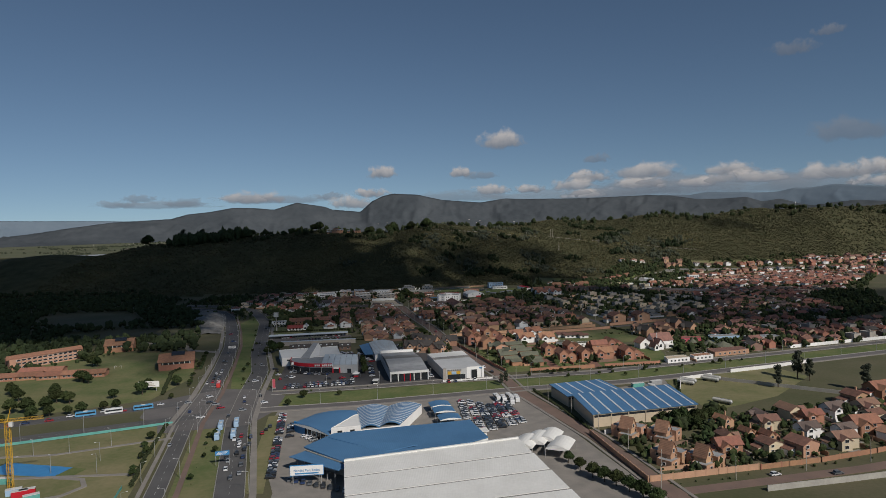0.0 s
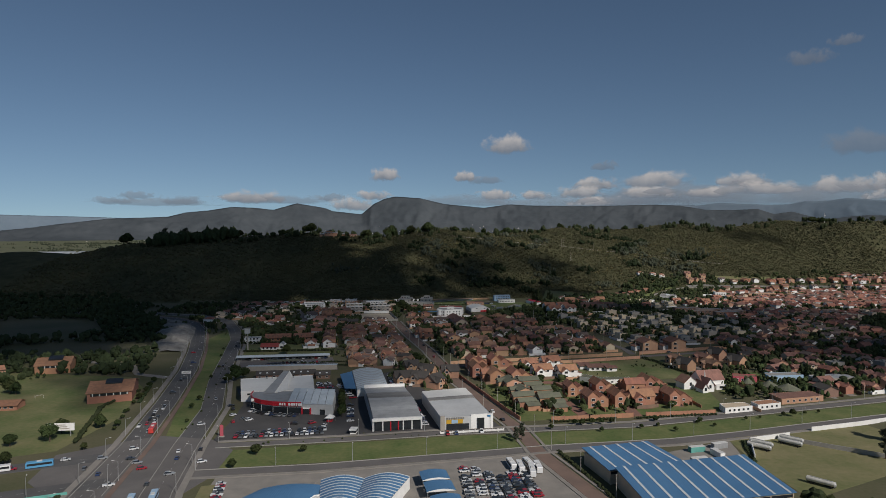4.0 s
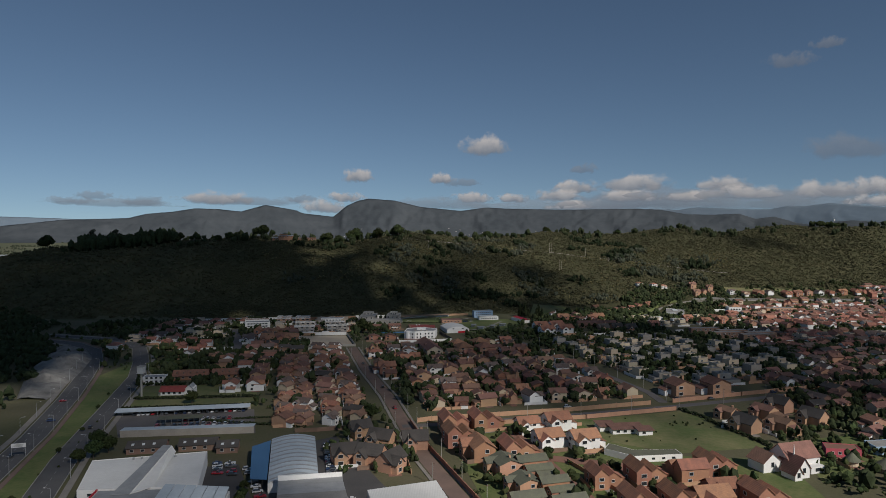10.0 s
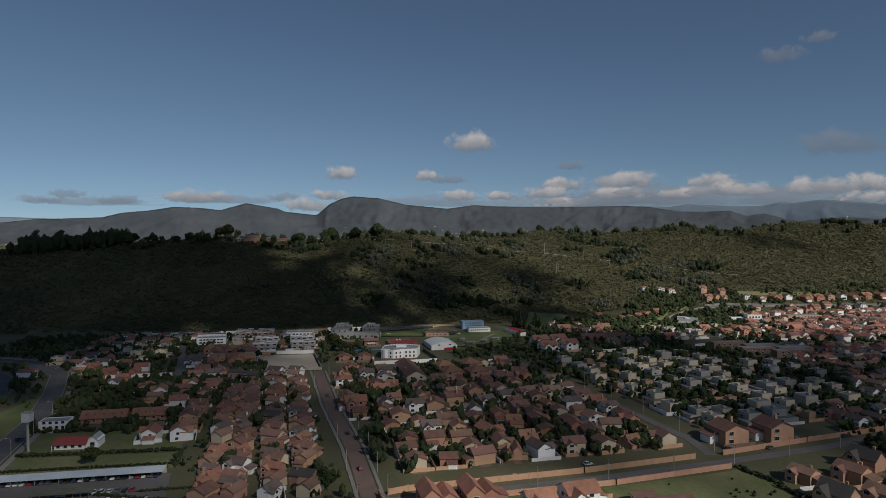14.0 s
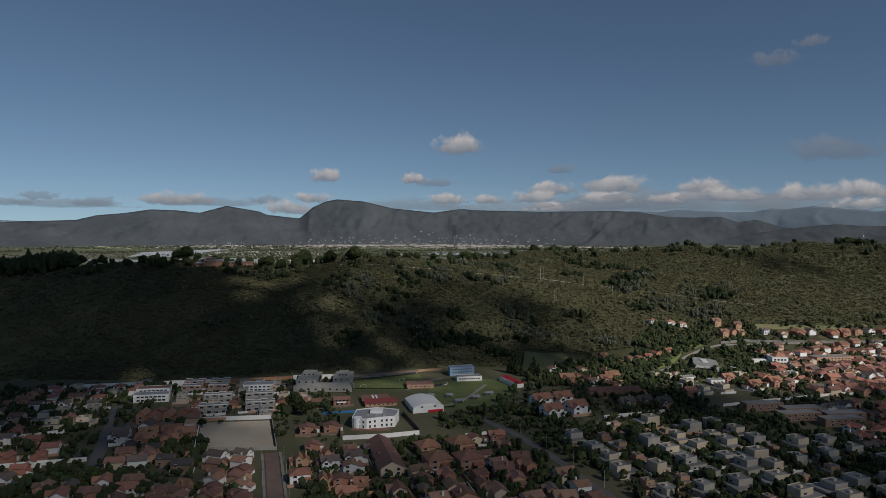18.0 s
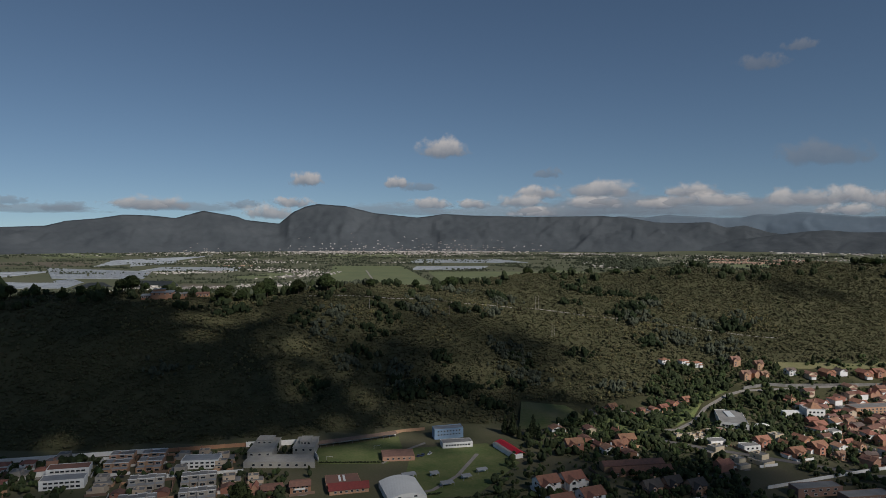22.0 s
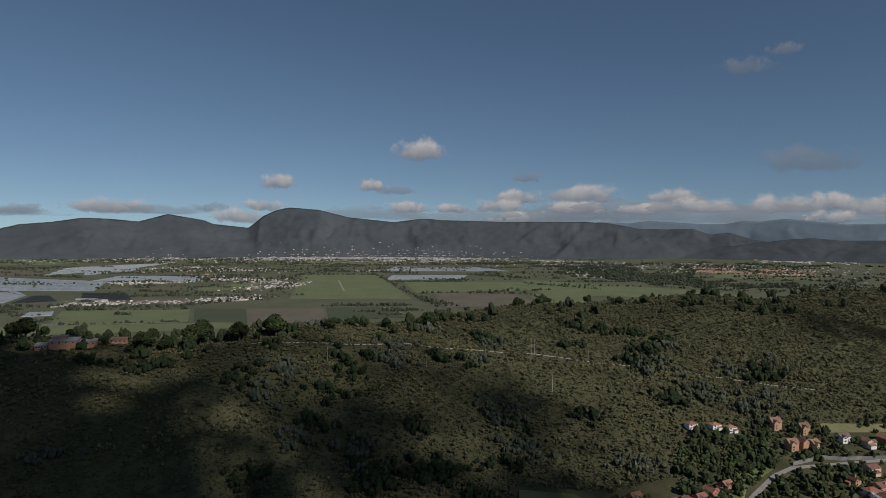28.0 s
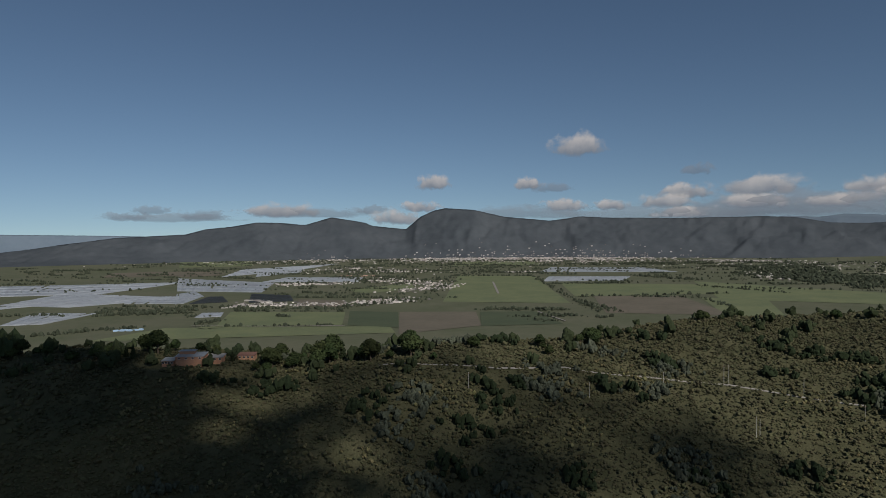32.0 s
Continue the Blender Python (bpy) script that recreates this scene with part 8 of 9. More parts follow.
def plots(spots):
    """Low walls between the gardens and paved strips before the houses, joined by material."""
    g = random.Random(19)
    walls, paved = {"brick_pale": MB(), "white": MB(), "brick_brown": MB()}, {"pavement": MB(), "red_paving": MB(), "brick_road": MB()}
    for x, y, r in spots:
        a = radians(15 + g.uniform(-4, 4))
        z = float(ground_z(x, y))
        sides = [(-1, 0), (1, 0), (0, 1), (0, -1)]
        g.shuffle(sides)
        m = g.choice(("brick_pale", "brick_pale", "white", "brick_brown"))
        e = r + 1.4
        for ux, uy in sides[:2]:
            cx, cy = x + (ux * math.cos(a) - uy * math.sin(a)) * e, y + (ux * math.sin(a) + uy * math.cos(a)) * e
            if free_of_roads(cx, cy, 1.0):
                hx, hy = (0.12, e) if ux else (e, 0.12)
                walls[m].box(cx - hx, cy - hy, z - 0.4, cx + hx, cy + hy, z + g.uniform(1.5, 2.2), a, (cx, cy))
        cx, cy = x + math.sin(a) * (r + 0.5), y - math.cos(a) * (r + 0.5)
        if free_of_roads(cx, cy, 2.5):
            w, d = g.uniform(1.6, 3.6), g.uniform(1.6, 2.8)
            paved[g.choice(("pavement", "red_paving", "brick_road"))].box(cx - w, cy - d, z - 0.3, cx + w, cy + d, z + 0.12, a, (cx, cy))
    for m, s in walls.items():
        tagged(s.ob("garden_walls", m), "low walls between the house gardens", "walls", kind="stuff")
    for m, s in paved.items():
        tagged(s.ob("driveways", m), "paved driveways and patios before the houses", "paving", kind="stuff")


def free_of_roads(x, y, r):
    return all(seg_far(x, y, p) > w + r for p, w in ALL_ROADS)


plots([(x, y, r) for x, y, r in TAKEN if 3.9 < r < 8.6 and 190 < y < 1120])


def hedge(path, h, label):
    """A clipped hedge along a line."""
    g = np.random.default_rng(int(abs(path[0][0]) * 7 + path[0][1]))
    pts = [Vector((*p, 0)) for p in path]
    out = []
    for a, b in zip(pts, pts[1:]):
        n = max(2, int((b - a).length / (h * 0.55)))
        out += [a.lerp(b, i / n) for i in range(n)]
    x, y = np.array([p.x for p in out]), np.array([p.y for p in out])
    blobs("hedge", label, x, y, h * (0.62 + 0.14 * g.random(len(x))), "leaf_dark", 0.9, 12, 0.1, seed=71, kind="", cat="hedge", lobes=2)


for path, h in (([(-192, 603), (-114, 613)], 2.4), ([(-190, 581), (-110, 594)], 1.6), ([(-206, 641), (-128, 652)], 3.0), ([(-108, 590), (-114, 611)], 2.0), ([(-112, 560), (-80, 566)], 1.6), ([(165, 566), (180, 520), (176, 512)], 2.4), ([(157, 588), (168, 566)], 2.4), ([(62, 401), (100, 409)], 1.8), ([(112, 411), (160, 421)], 1.8), ([(-188, 352), (-214, 420), (-212, 460)], 2.4), ([(-152, 285), (-136, 230), (-124, 196)], 1.8), ([(-128, 556), (-66, 545)], 1.8), ([(182, 470), (236, 500)], 2.2), ([(-196, 430), (-210, 470)], 2.2), ([(156, 372), (150, 340)], 1.5), ([(60, 352), (70, 318), (84, 268)], 1.6), ([(12, 903), (40, 909)], 1.6), ([(96, 912), (62, 904)], 2.0), ([(-48, 968), (0, 968)], 1.5), ([(232, 1062), (258, 1108)], 2.0)):
    hedge(path, h, "dense dark green clipped boundary hedge")


# ---- vehicles ----
def wheel_mesh(r=0.33, w=0.22):
    return MB().tube((0, -w / 2, 0), (0, w / 2, 0), r, r, 10).mesh("wheel", "tyre")


WHEEL, BIGWHEEL = wheel_mesh(), wheel_mesh(0.5, 0.3)


def profile(s, pts, w, taper=0.0, z_ref=0.0):
    """A side outline drawn across the width, drawn in towards the top."""
    k = lambda z: w / 2 - taper * max(0.0, z - z_ref)
    s.loft([(x, -k(z), z) for x, z in pts], [(x, k(z), z) for x, z in pts])


def car(kind="saloon", far=False):
    label = {"saloon": "small saloon car with dark windows", "suv": "tall estate car with dark windows", "pickup": "pickup truck with an open bed"}[kind]
    t = thing({"saloon": "car", "suv": "estate_car", "pickup": "pickup_truck"}[kind], label, "car", "cars")
    b, g, h = MB(), MB(), {"saloon": 1.42, "suv": 1.72, "pickup": 1.75}[kind]
    L = {"saloon": 2.15, "suv": 2.3, "pickup": 2.55}[kind]
    profile(b, [(-L, 0.32), (L - 0.1, 0.3), (L, 0.5), (L - 0.1, 0.74), (L * 0.45, 0.92), (-L + 0.15, 0.96), (-L, 0.8)], 1.76)
    x0, x1 = {"saloon": (-L * 0.78, L * 0.42), "suv": (-L * 0.92, L * 0.4), "pickup": (-L * 0.2, L * 0.4)}[kind]
    profile(g, [(x0, 0.93), (x1, 0.93), (x1 - 0.7, h - 0.06), (x0 + 0.45, h - 0.06)], 1.66, 0.32, 0.93)
    profile(b, [(x0 + 0.42, h - 0.06), (x1 - 0.68, h - 0.06), (x1 - 0.8, h), (x0 + 0.55, h)], 1.42)
    part("body", b, "car", t)
    part("cabin_glass", g, "glass", t)
    if far:
        s = MB()
        for x in (-L * 0.62, L * 0.62):
            s.tube((x, -0.88, 0.33), (x, 0.88, 0.33), 0.33, 0.33, 8)
        part("wheels", s, "tyre", t)
        return t
    for x in (-L * 0.62, L * 0.62):
        for y in (-0.8, 0.8):
            w = new("wheel", WHEEL)
            w.parent = t
            w.matrix_local = pose(x, y, 0.33)
    return t


def bus(paint, label, L=5.6, w=2.5, h=3.0):
    t = thing("bus", label, "bus", "buses")
    b, g = MB(), MB()
    profile(b, [(-L, 0.4), (L, 0.4), (L, h - 0.5), (L - 0.3, h), (-L + 0.2, h), (-L, h - 0.3)], w)
    part("body", b, paint, t)
    g.box(-L + 0.5, -w / 2 - 0.03, 1.4, L - 0.5, -w / 2 + 0.05, 2.4).box(-L + 0.5, w / 2 - 0.05, 1.4, L - 0.5, w / 2 + 0.03, 2.4)
    part("side_windows", g, "glass", t)
    part("windscreen", MB().box(L - 0.05, -w / 2 + 0.15, 1.2, L + 0.04, w / 2 - 0.15, 2.6), "glass", t)
    part("roof_unit", MB().box(-1.2, -0.7, h, 1.0, 0.7, h + 0.25), "frame", t)
    for x in (-L * 0.6, L * 0.62):
        for y in (-w / 2 + 0.16, w / 2 - 0.16):
            o = new("wheel", BIGWHEEL)
            o.parent = t
            o.matrix_local = pose(x, y, 0.5)
    return t


CARS = [Kit(lambda: car("saloon")), Kit(lambda: car("suv")), Kit(lambda: car("suv")), Kit(lambda: car("pickup"))]
BUS = Kit(lambda: bus("bus", "city bus waiting in traffic"))
BLUE_BUS = Kit(lambda: bus("pale_blue", "pale blue city bus waiting at the crossing"))
COACH = Kit(lambda: bus("car_white", "white coach parked in the yard", 5.0))
FAR_CARS = [Kit(lambda: car("saloon", True)), Kit(lambda: car("suv", True)), Kit(lambda: car("suv", True)), Kit(lambda: car("pickup", True))]
NCARS = [0]


def drop(x, y, deg, kits=None, z=0.13):
    NCARS[0] += 1
    use = FAR_CARS if y > 300 else CARS
    rng.choice((kits or use[:3] * 3 + use[3:])).put(pose(x, y, z, 0, 0, deg + rng.uniform(-2, 2)))


def row(p, q, n, deg, gaps=0.08, z=0.13):
    for k in range(n):
        if rng.random() > gaps:
            f = k / max(n - 1, 1)
            drop(p[0] + (q[0] - p[0]) * f, p[1] + (q[1] - p[1]) * f, deg + rng.choice((0, 180)), z=z)


row((-108, 365), (-64, 375), 18, 102)
row((-109, 371), (-64, 381), 18, 102, 0.15)
row((-117, 414), (-99, 406), 7, 60)
row((-97, 406), (-88, 406), 4, 90)
for p in ((-120, 392), (-116, 398), (-112, 396), (-84, 390), (-74, 392), (-69, 376), (-66, 388), (-125, 405), (-130, 418), (-134, 425)):
    drop(*p, rng.uniform(0, 180))
row((-174, 566), (-112, 578), 25, 100)
row((-142, 556), (-112, 562), 11, 100, 0.1)
row((-150, 544), (-104, 551), 16, 100, 0.15)
row((-34, 461), (-48, 516), 18, 15)
row((-62, 448), (-80, 484), 8, 20, 0.2)
row((-88, 470), (-94, 486), 6, 10, 0.1)
row((-82, 472), (-88, 486), 5, 10, 0.1)
row((-10, 392), (-24, 446), 18, 12, 0.1)
row((-52, 392), (-60, 430), 9, 10, 0.3)
row((4, 376), (22, 381), 5, 100, 0.3)
row((-90, 302), (-66, 206), 34, 10, 0.1)
row((-80, 286), (-74, 262), 7, 20, 0.2)
row((-66, 262), (-54, 250), 5, 40, 0.1)
row((-60, 205), (-30, 192), 10, 100, 0.1)
for k in range(6):
    row((14 + k * 5.4, 322 - k * 1 + 4), (22 + k * 5.4, 262 + k * 4), 19 - k, 14, 0.12)
for x, y in ((36, 330), (40, 327), (44, 331), (48, 327), (45, 322)):
    COACH.put(pose(x, y, 0.1, 0, 0, 100 + rng.uniform(-8, 8)))
# traffic
for k in range(12):
    drop(-84 - 1.5 * k + rng.choice((-3.4, 0, 3.4)), 206 + 9.5 * k * 0.55, 108)
for x, y in ((-122, 300), (-134, 318), (-146, 330), (-128, 342), (-152, 344), (-110, 328), (-160, 330), (-118, 345), (-138, 298)):
    drop(x, y, rng.choice((18, 108, 30)))
for k in range(12):
    drop(-163 - 4.2 * k / 3 + rng.choice((-3.6, 0, 3.6)), 372 + 4.5 * k, 108)
for k in range(9):
    drop(-96 + rng.choice((-4, 0, 4)) + k * 0.2, 232 + 6 * k, 108)
for x, y in ((-140, 325), (-124, 332), (-118, 312), (-150, 310), (-186, 455), (-198, 492), (-216, 552), (-236, 596), (-150, 440), (-136, 386), (-186, 540), (-210, 630), (-133, 250), (-160, 316)):
    drop(x, y, 108 + rng.choice((0, 0, -90)))
for k in range(16):
    drop(-176 - 9 * k + rng.uniform(-2, 2), 325 - 4.7 * k + rng.choice((-2, 2)), 28)
for x, y, d in ((-212, 305, 28), (-183, 318, 28), (-158, 374, 108)):
    BUS.put(pose(x, y, 0.13, 0, 0, d))
for x, y in ((-118, 279), (-111, 284), (-105, 264), (-113, 262)):
    BLUE_BUS.put(pose(x, y, 0.13, 0, 0, 108))
COACH.put(pose(-198, 311, 0.13, 0, 0, 28))
for x, y in ((-20, 586), (-34, 640), (34, 404), (28, 420), (-60, 722), (150, 206), (176, 207), (88, 592), (52, 576), (164, 614), (186, 615), (235, 634)):
    drop(x, y, 108 if x < 100 and y > 380 and y < 800 and x < 40 else 15)
row((14, 974), (36, 986), 9, 60, 0.1)
row((120, 846), (180, 858), 9, 20, 0.4)
row((214, 938), (236, 930), 6, 40, 0.2)


def tanker(x, y, deg):
    t = thing("tank_trailer", "white cylindrical tank trailer on wheels", "trailer", "tank trailers", pose(x, y, 0.06, 0, 0, deg))
    part("tank", MB().tube((-5.5, 0, 1.9), (5.5, 0, 1.9), 1.1, 1.1, 14), "tank_white", t)
    for e in (-1, 1):
        part("tank_end", MB().tube((5.5 * e, 0, 1.9), (5.9 * e, 0, 1.9), 1.1, 0.6, 14), "metal", t)
    part("catwalk", MB().box(-4.5, -0.3, 3.0, 4.5, 0.3, 3.1), "metal", t)
    part("chassis", MB().box(-5.5, -0.6, 0.6, 5.5, 0.6, 0.9), "tyre", t)
    for px in (-4, -2.8, 4):
        for py in (-0.95, 0.95):
            o = new("wheel", BIGWHEEL)
            o.parent = t
            o.matrix_local = pose(px, py, 0.5)


for x, y, d in ((160, 361, 14), (163, 366, 14), (178, 368, 14), (181, 373, 14), (167, 315, 14)):
    tanker(x, y, d - 60)


# ---- street furniture ----
def lamp(h=9.0, arm=2.0):
    t = thing("street_lamp", "tall grey street lamp with a curved arm", "street lamp", "street lamps")
    part("pole", MB().tube((0, 0, -0.2), (0, 0, h), 0.13, 0.07, 8), "metal", t)
    part("arm", MB().tube((0, 0, h), (arm, 0, h + 0.5), 0.06, 0.05, 6), "metal", t)
    part("lamp_head", MB().box(arm - 0.2, -0.16, h + 0.42, arm + 0.6, 0.16, h + 0.58), "frame", t)
    return t


LAMP = Kit(lamp)
for path, off, every, lo, hi in ((WEST, -8, 34, 120, 720), (WEST, 8, 34, 120, 720), (EAST, 8, 36, 150, 700), (NORTH_SIDE, -5, 36, 300, 520), (SOUTH_SIDE, -5, 36, 300, 520), (AV_S, -7, 30, 150, 300)):
    d0 = 0.0
    for (ax, ay), (bx, by) in zip(path, path[1:]):
        n = math.hypot(bx - ax, by - ay)
        ux, uy = (bx - ax) / n, (by - ay) / n
        while d0 < n:
            x, y = ax + ux * d0 + uy * off, ay + uy * d0 - ux * off
            if lo < y < hi:
                LAMP.put(pose(x, y, 0, 0, 0, math.degrees(math.atan2(uy, ux)) + (90 if off > 0 else -90)))
            d0 += every
        d0 -= n
for x, y in ((-196, 236), (-180, 240), (-164, 250), (-172, 214), (-158, 230), (-150, 214), (-186, 208)):
    LAMP.put(pose(x, y, 0, 0, 0, rng.uniform(0, 360)))


def pole():
    t = thing("utility_pole", "concrete utility pole with a crossarm", "utility pole", "utility poles")
    part("shaft", MB().tube((0, 0, -0.3), (0, 0, 10), 0.17, 0.1, 7), "concrete", t)
    part("crossarm", MB().box(-0.9, -0.06, 9.2, 0.9, 0.06, 9.35), "wood", t)
    return t


POLE = Kit(pole)
for path, off, every, lo, hi in ((STREET, 7, 30, 190, 830), (STREET, -6.5, 42, 390, 830), (LANE, 4.2, 34, 560, 700), (SIDE, 4, 34, 610, 860), (HOMES, -5, 34, 180, 260)):
    d0 = 5.0
    for (ax, ay), (bx, by) in zip(path, path[1:]):
        n = math.hypot(bx - ax, by - ay)
        ux, uy = (bx - ax) / n, (by - ay) / n
        while d0 < n:
            x, y = ax + ux * d0 + uy * off, ay + uy * d0 - ux * off
            if lo < y < hi:
                POLE.put(pose(x, y, 0, 0, 0, math.degrees(math.atan2(uy, ux)) + 90))
            d0 += every
        d0 -= n
for x, y, s in ((179, 1236, 1.6), (170, 1292, 1.5), (174, 1293, 1.5), (182, 1238, 1.3), (262, 1260, 1.2), (120, 1275, 1.2), (230, 1290, 1.2), (300, 1300, 1.2), (-30, 1215, 1.2), (60, 1240, 1.2)):
    POLE.put(at(x, y, 20, None, s))
t = thing("water_tower", "slim pale water tower with a square tank", "water tower", "", pose(-192, 611, 0))
part("shaft", MB().tube((0, 0, -0.3), (0, 0, 16), 0.7, 0.6, 10), "concrete", t)
part("tank", MB().box(-2.0, -2.0, 15.6, 2.0, 2.0, 20), "frame", t)
part("cap", MB().box(-2.2, -2.2, 20, 2.2, 2.2, 20.4), "concrete", t)
for x, y, d in ((-194, 492, 18), (-94, 222, 18)):
    t = thing("road_sign", "overhead road sign on two posts", "road sign", "road signs", pose(x, y, 0, 0, 0, d))
    part("panel", MB().box(-3.2, -0.1, 5.0, 3.2, 0.1, 7.0), "white" if y > 400 else "blue_paint", t)
    for k in range(3):
        part("text_bar", MB().box(-2.6 + k * 0.4, -0.14, 5.4 + k * 0.5, 1.8 + 0.3 * k, -0.1, 5.6 + k * 0.5), "flat_roof" if y > 400 else "white", t)
    for px in (-3, 3):
        part("post", MB().tube((px, 0.1, 0), (px, 0.1, 7.0), 0.12, k=6), "metal", t)
t = thing("billboard", "white roadside billboard with faint print", "billboard", "", pose(-203, 363, 0, 0, 0, 10))
part("panel", MB().box(-7, -0.2, 3.0, 7, 0.2, 7.0), "white", t)
part("picture_patch", MB().box(-6, -0.26, 3.6, -3, -0.2, 6.4), "grey_wall", t)
for k in range(3):
    part("text_bar", MB().box(-1.5, -0.26, 3.8 + k, 4.5 - k, -0.2, 4.3 + k), "grey_wall", t)
for px in (-5, 5):
    part("post", MB().tube((px, 0, 0), (px, 0, 3.1), 0.2, k=8), "metal", t)
t = thing("dealer_banner", "white banner board with blue print on a frame", "billboard", "", pose(-48, 200, 0, 0, 0, 8))
part("panel", MB().box(-7, -0.2, 4.0, 7, 0.2, 8.0), "white", t)
part("border", MB().box(-7.2, -0.1, 3.7, 7.2, 0.25, 8.3), "blue_paint", t)
for (txt, z, sz) in (("Navidad Para Todos", 5.6, 1.35),):
    cu = bpy.data.curves.new("lettering", "FONT")
    cu.body, cu.size, cu.align_x, cu.extrude = txt, sz, "CENTER", 0.03
    cu.materials.append(M["blue_paint"])
    o = new("lettering", cu)
    me = bpy.data.meshes.new_from_object(o)
    bpy.data.objects.remove(o)
    o = new("lettering", me)
    o.parent = t
    o.matrix_local = pose(0, -0.28, z, 90)
part("text_bar", MB().box(-5, -0.26, 4.4, 5, -0.2, 5.0), "blue_paint", t)
for px in (-6, 6):
    part("post", MB().tube((px, 0.1, 0), (px, 0.1, 4.1), 0.2, k=8), "metal", t)
t = thing("sign_totem", "tall pink advertising totem", "sign", "", pose(-116, 366, 0))
part("panel", MB().box(-0.9, -0.25, 0.6, 0.9, 0.25, 6.5), "pink", t)
part("base", MB().box(-1.3, -0.6, -0.2, 1.3, 0.6, 0.6), "concrete", t)
t = thing("gatehouse", "white glazed gate booth", "kiosk", "", pose(-47, 376, 0))
part("wall", MB().box(-1.6, -2.5, -0.2, 1.6, 2.5, 2.4), "white", t)
part("window_band", MB().box(-1.65, -2.55, 1.0, 1.65, 2.55, 2.0), "glass", t)
part("roof", MB().box(-2, -3, 2.4, 2, 3, 2.7), "white", t)
t = thing("sales_tent", "white peaked tent over a red stand", "tent", "", pose(-65, 397, 0))
part("canopy", MB().tube((0, 0, 2.4), (0, 0, 4.4), 3.6, 0.1, 4), "white", t)
for a in range(4):
    part("post", MB().tube((3.4 * math.cos(a * 1.571), 3.4 * math.sin(a * 1.571), 0), (3.4 * math.cos(a * 1.571), 3.4 * math.sin(a * 1.571), 2.4), 0.07, k=6), "metal", t)
part("counter", MB().box(-1.5, -1.5, 0, 1.5, 1.5, 1.0), "red", t)

# tower crane and site cabins
t = thing("tower_crane", "yellow lattice tower crane beside the site", "crane", "", pose(-177, 195, 0, 0, 0, 18))
for px in (-0.9, 0.9):
    for py in (-0.9, 0.9):
        part("mast_leg", MB().tube((px, py, -0.2), (px, py, 30), 0.14, k=5), "yellow", t)
for k in range(15):
    s = MB()
    z = k * 2
    for (ax, ay), (bx, by) in (((-0.9, -0.9), (0.9, -0.9)), ((0.9, -0.9), (0.9, 0.9)), ((0.9, 0.9), (-0.9, 0.9)), ((-0.9, 0.9), (-0.9, -0.9))):
        s.tube((ax, ay, z), (bx, by, z + 2), 0.07, k=4)
        s.tube((ax, ay, z + 2), (bx, by, z + 2), 0.06, k=4)
    part("mast_lacing", s, "yellow", t)
for dy, z in ((-0.5, 30), (0.5, 30), (0, 31.2)):
    part("jib_chord", MB().tube((-8, dy, z), (14, dy, z), 0.1, k=5), "yellow", t)
s = MB()
for k in range(22):
    x = -8 + k
    s.tube((x, -0.5, 30), (x + 0.5, 0, 31.2), 0.05, k=4).tube((x + 0.5, 0, 31.2), (x + 1, 0.5, 30), 0.05, k=4)
part("jib_lacing", s, "yellow", t)
part("apex", MB().tube((0, 0, 30), (1.5, 0, 36), 0.35, 0.1, 4), "yellow", t)
part("cab", MB().box(0.9, -1.6, 28, 2.4, -0.3, 30), "frame", t)
part("counterweight", MB().box(-8, -0.8, 28.4, -6, 0.8, 30.2), "concrete", t)
for x, y, m, d in ((-188, 197, "white", 10), (-172, 190, "pale_blue", 30), (-168, 188, "red", 30), (-166, 190, "red", 30), (-186, 202, "teal", 10), (-192, 192, "white", 10), (-160, 184, "teal", 40)):
    t = thing("site_cabin", "stacked site cabin container", "container", "site cabins", pose(x, y, 0, 0, 0, d))
    part("body", MB().box(-3, -1.25, -0.1, 3, 1.25, 2.6), m, t)
    for k in range(4):
        part("rib", MB().box(-2.8 + k * 1.7, -1.31, 0.1, -2.6 + k * 1.7, -1.25, 2.5), m, t)
    part("roof", MB().box(-3.05, -1.3, 2.6, 3.05, 1.3, 2.72), "frame", t)
for x, y, m, d in ((124, 340, "grey_roof", 17), (136, 350, "white", 107), (128, 356, "teal", 17), (141, 362, "grey_roof", 20)):
    t = thing("yard_container", "weathered storage container in a concrete yard", "container", "yard containers", pose(x, y, 0, 0, 0, d))
    part("body", MB().box(-4, -1.3, -0.1, 4, 1.3, 2.7), m, t)
    part("roof", MB().box(-4.05, -1.35, 2.7, 4.05, 1.35, 2.82), "frame", t)
    for k in range(6):
        part("rib", MB().box(-3.7 + k * 1.4, -1.37, 0.1, -3.5 + k * 1.4, -1.3, 2.6), m, t)
road("park_path", [(-230, 232), (-186, 238), (-170, 246), (-138, 262)], 2.4, "pavement", "pale concrete park path", 0.12, category="path")
road("park_path", [(-196, 206), (-166, 209), (-130, 212)], 2.2, "pavement", "pale concrete park path", 0.12, category="path")
road("park_path", [(-166, 208), (-152, 206), (-146, 198), (-150, 188), (-162, 182)], 2.4, "pavement", "curved pale park path", 0.14, category="path")
road("school_path", [(-2, 966), (12, 992), (30, 1012)], 2.5, "pavement", "pale school path", 0.12, category="path")
road("campus_drive", [(-212, 500), (-240, 510), (-262, 540), (-330, 560)], 6, "pavement", "pale campus drive", 0.12, category="path")
road("hill_track", [(-103, 1227), (-63, 1230), (-11, 1246), (42, 1274), (102, 1284), (173, 1290), (211, 1286), (283, 1277), (387, 1267), (462, 1254)], 1.5, "pavement", "pale track winding through the wood", 0.3, category="path")
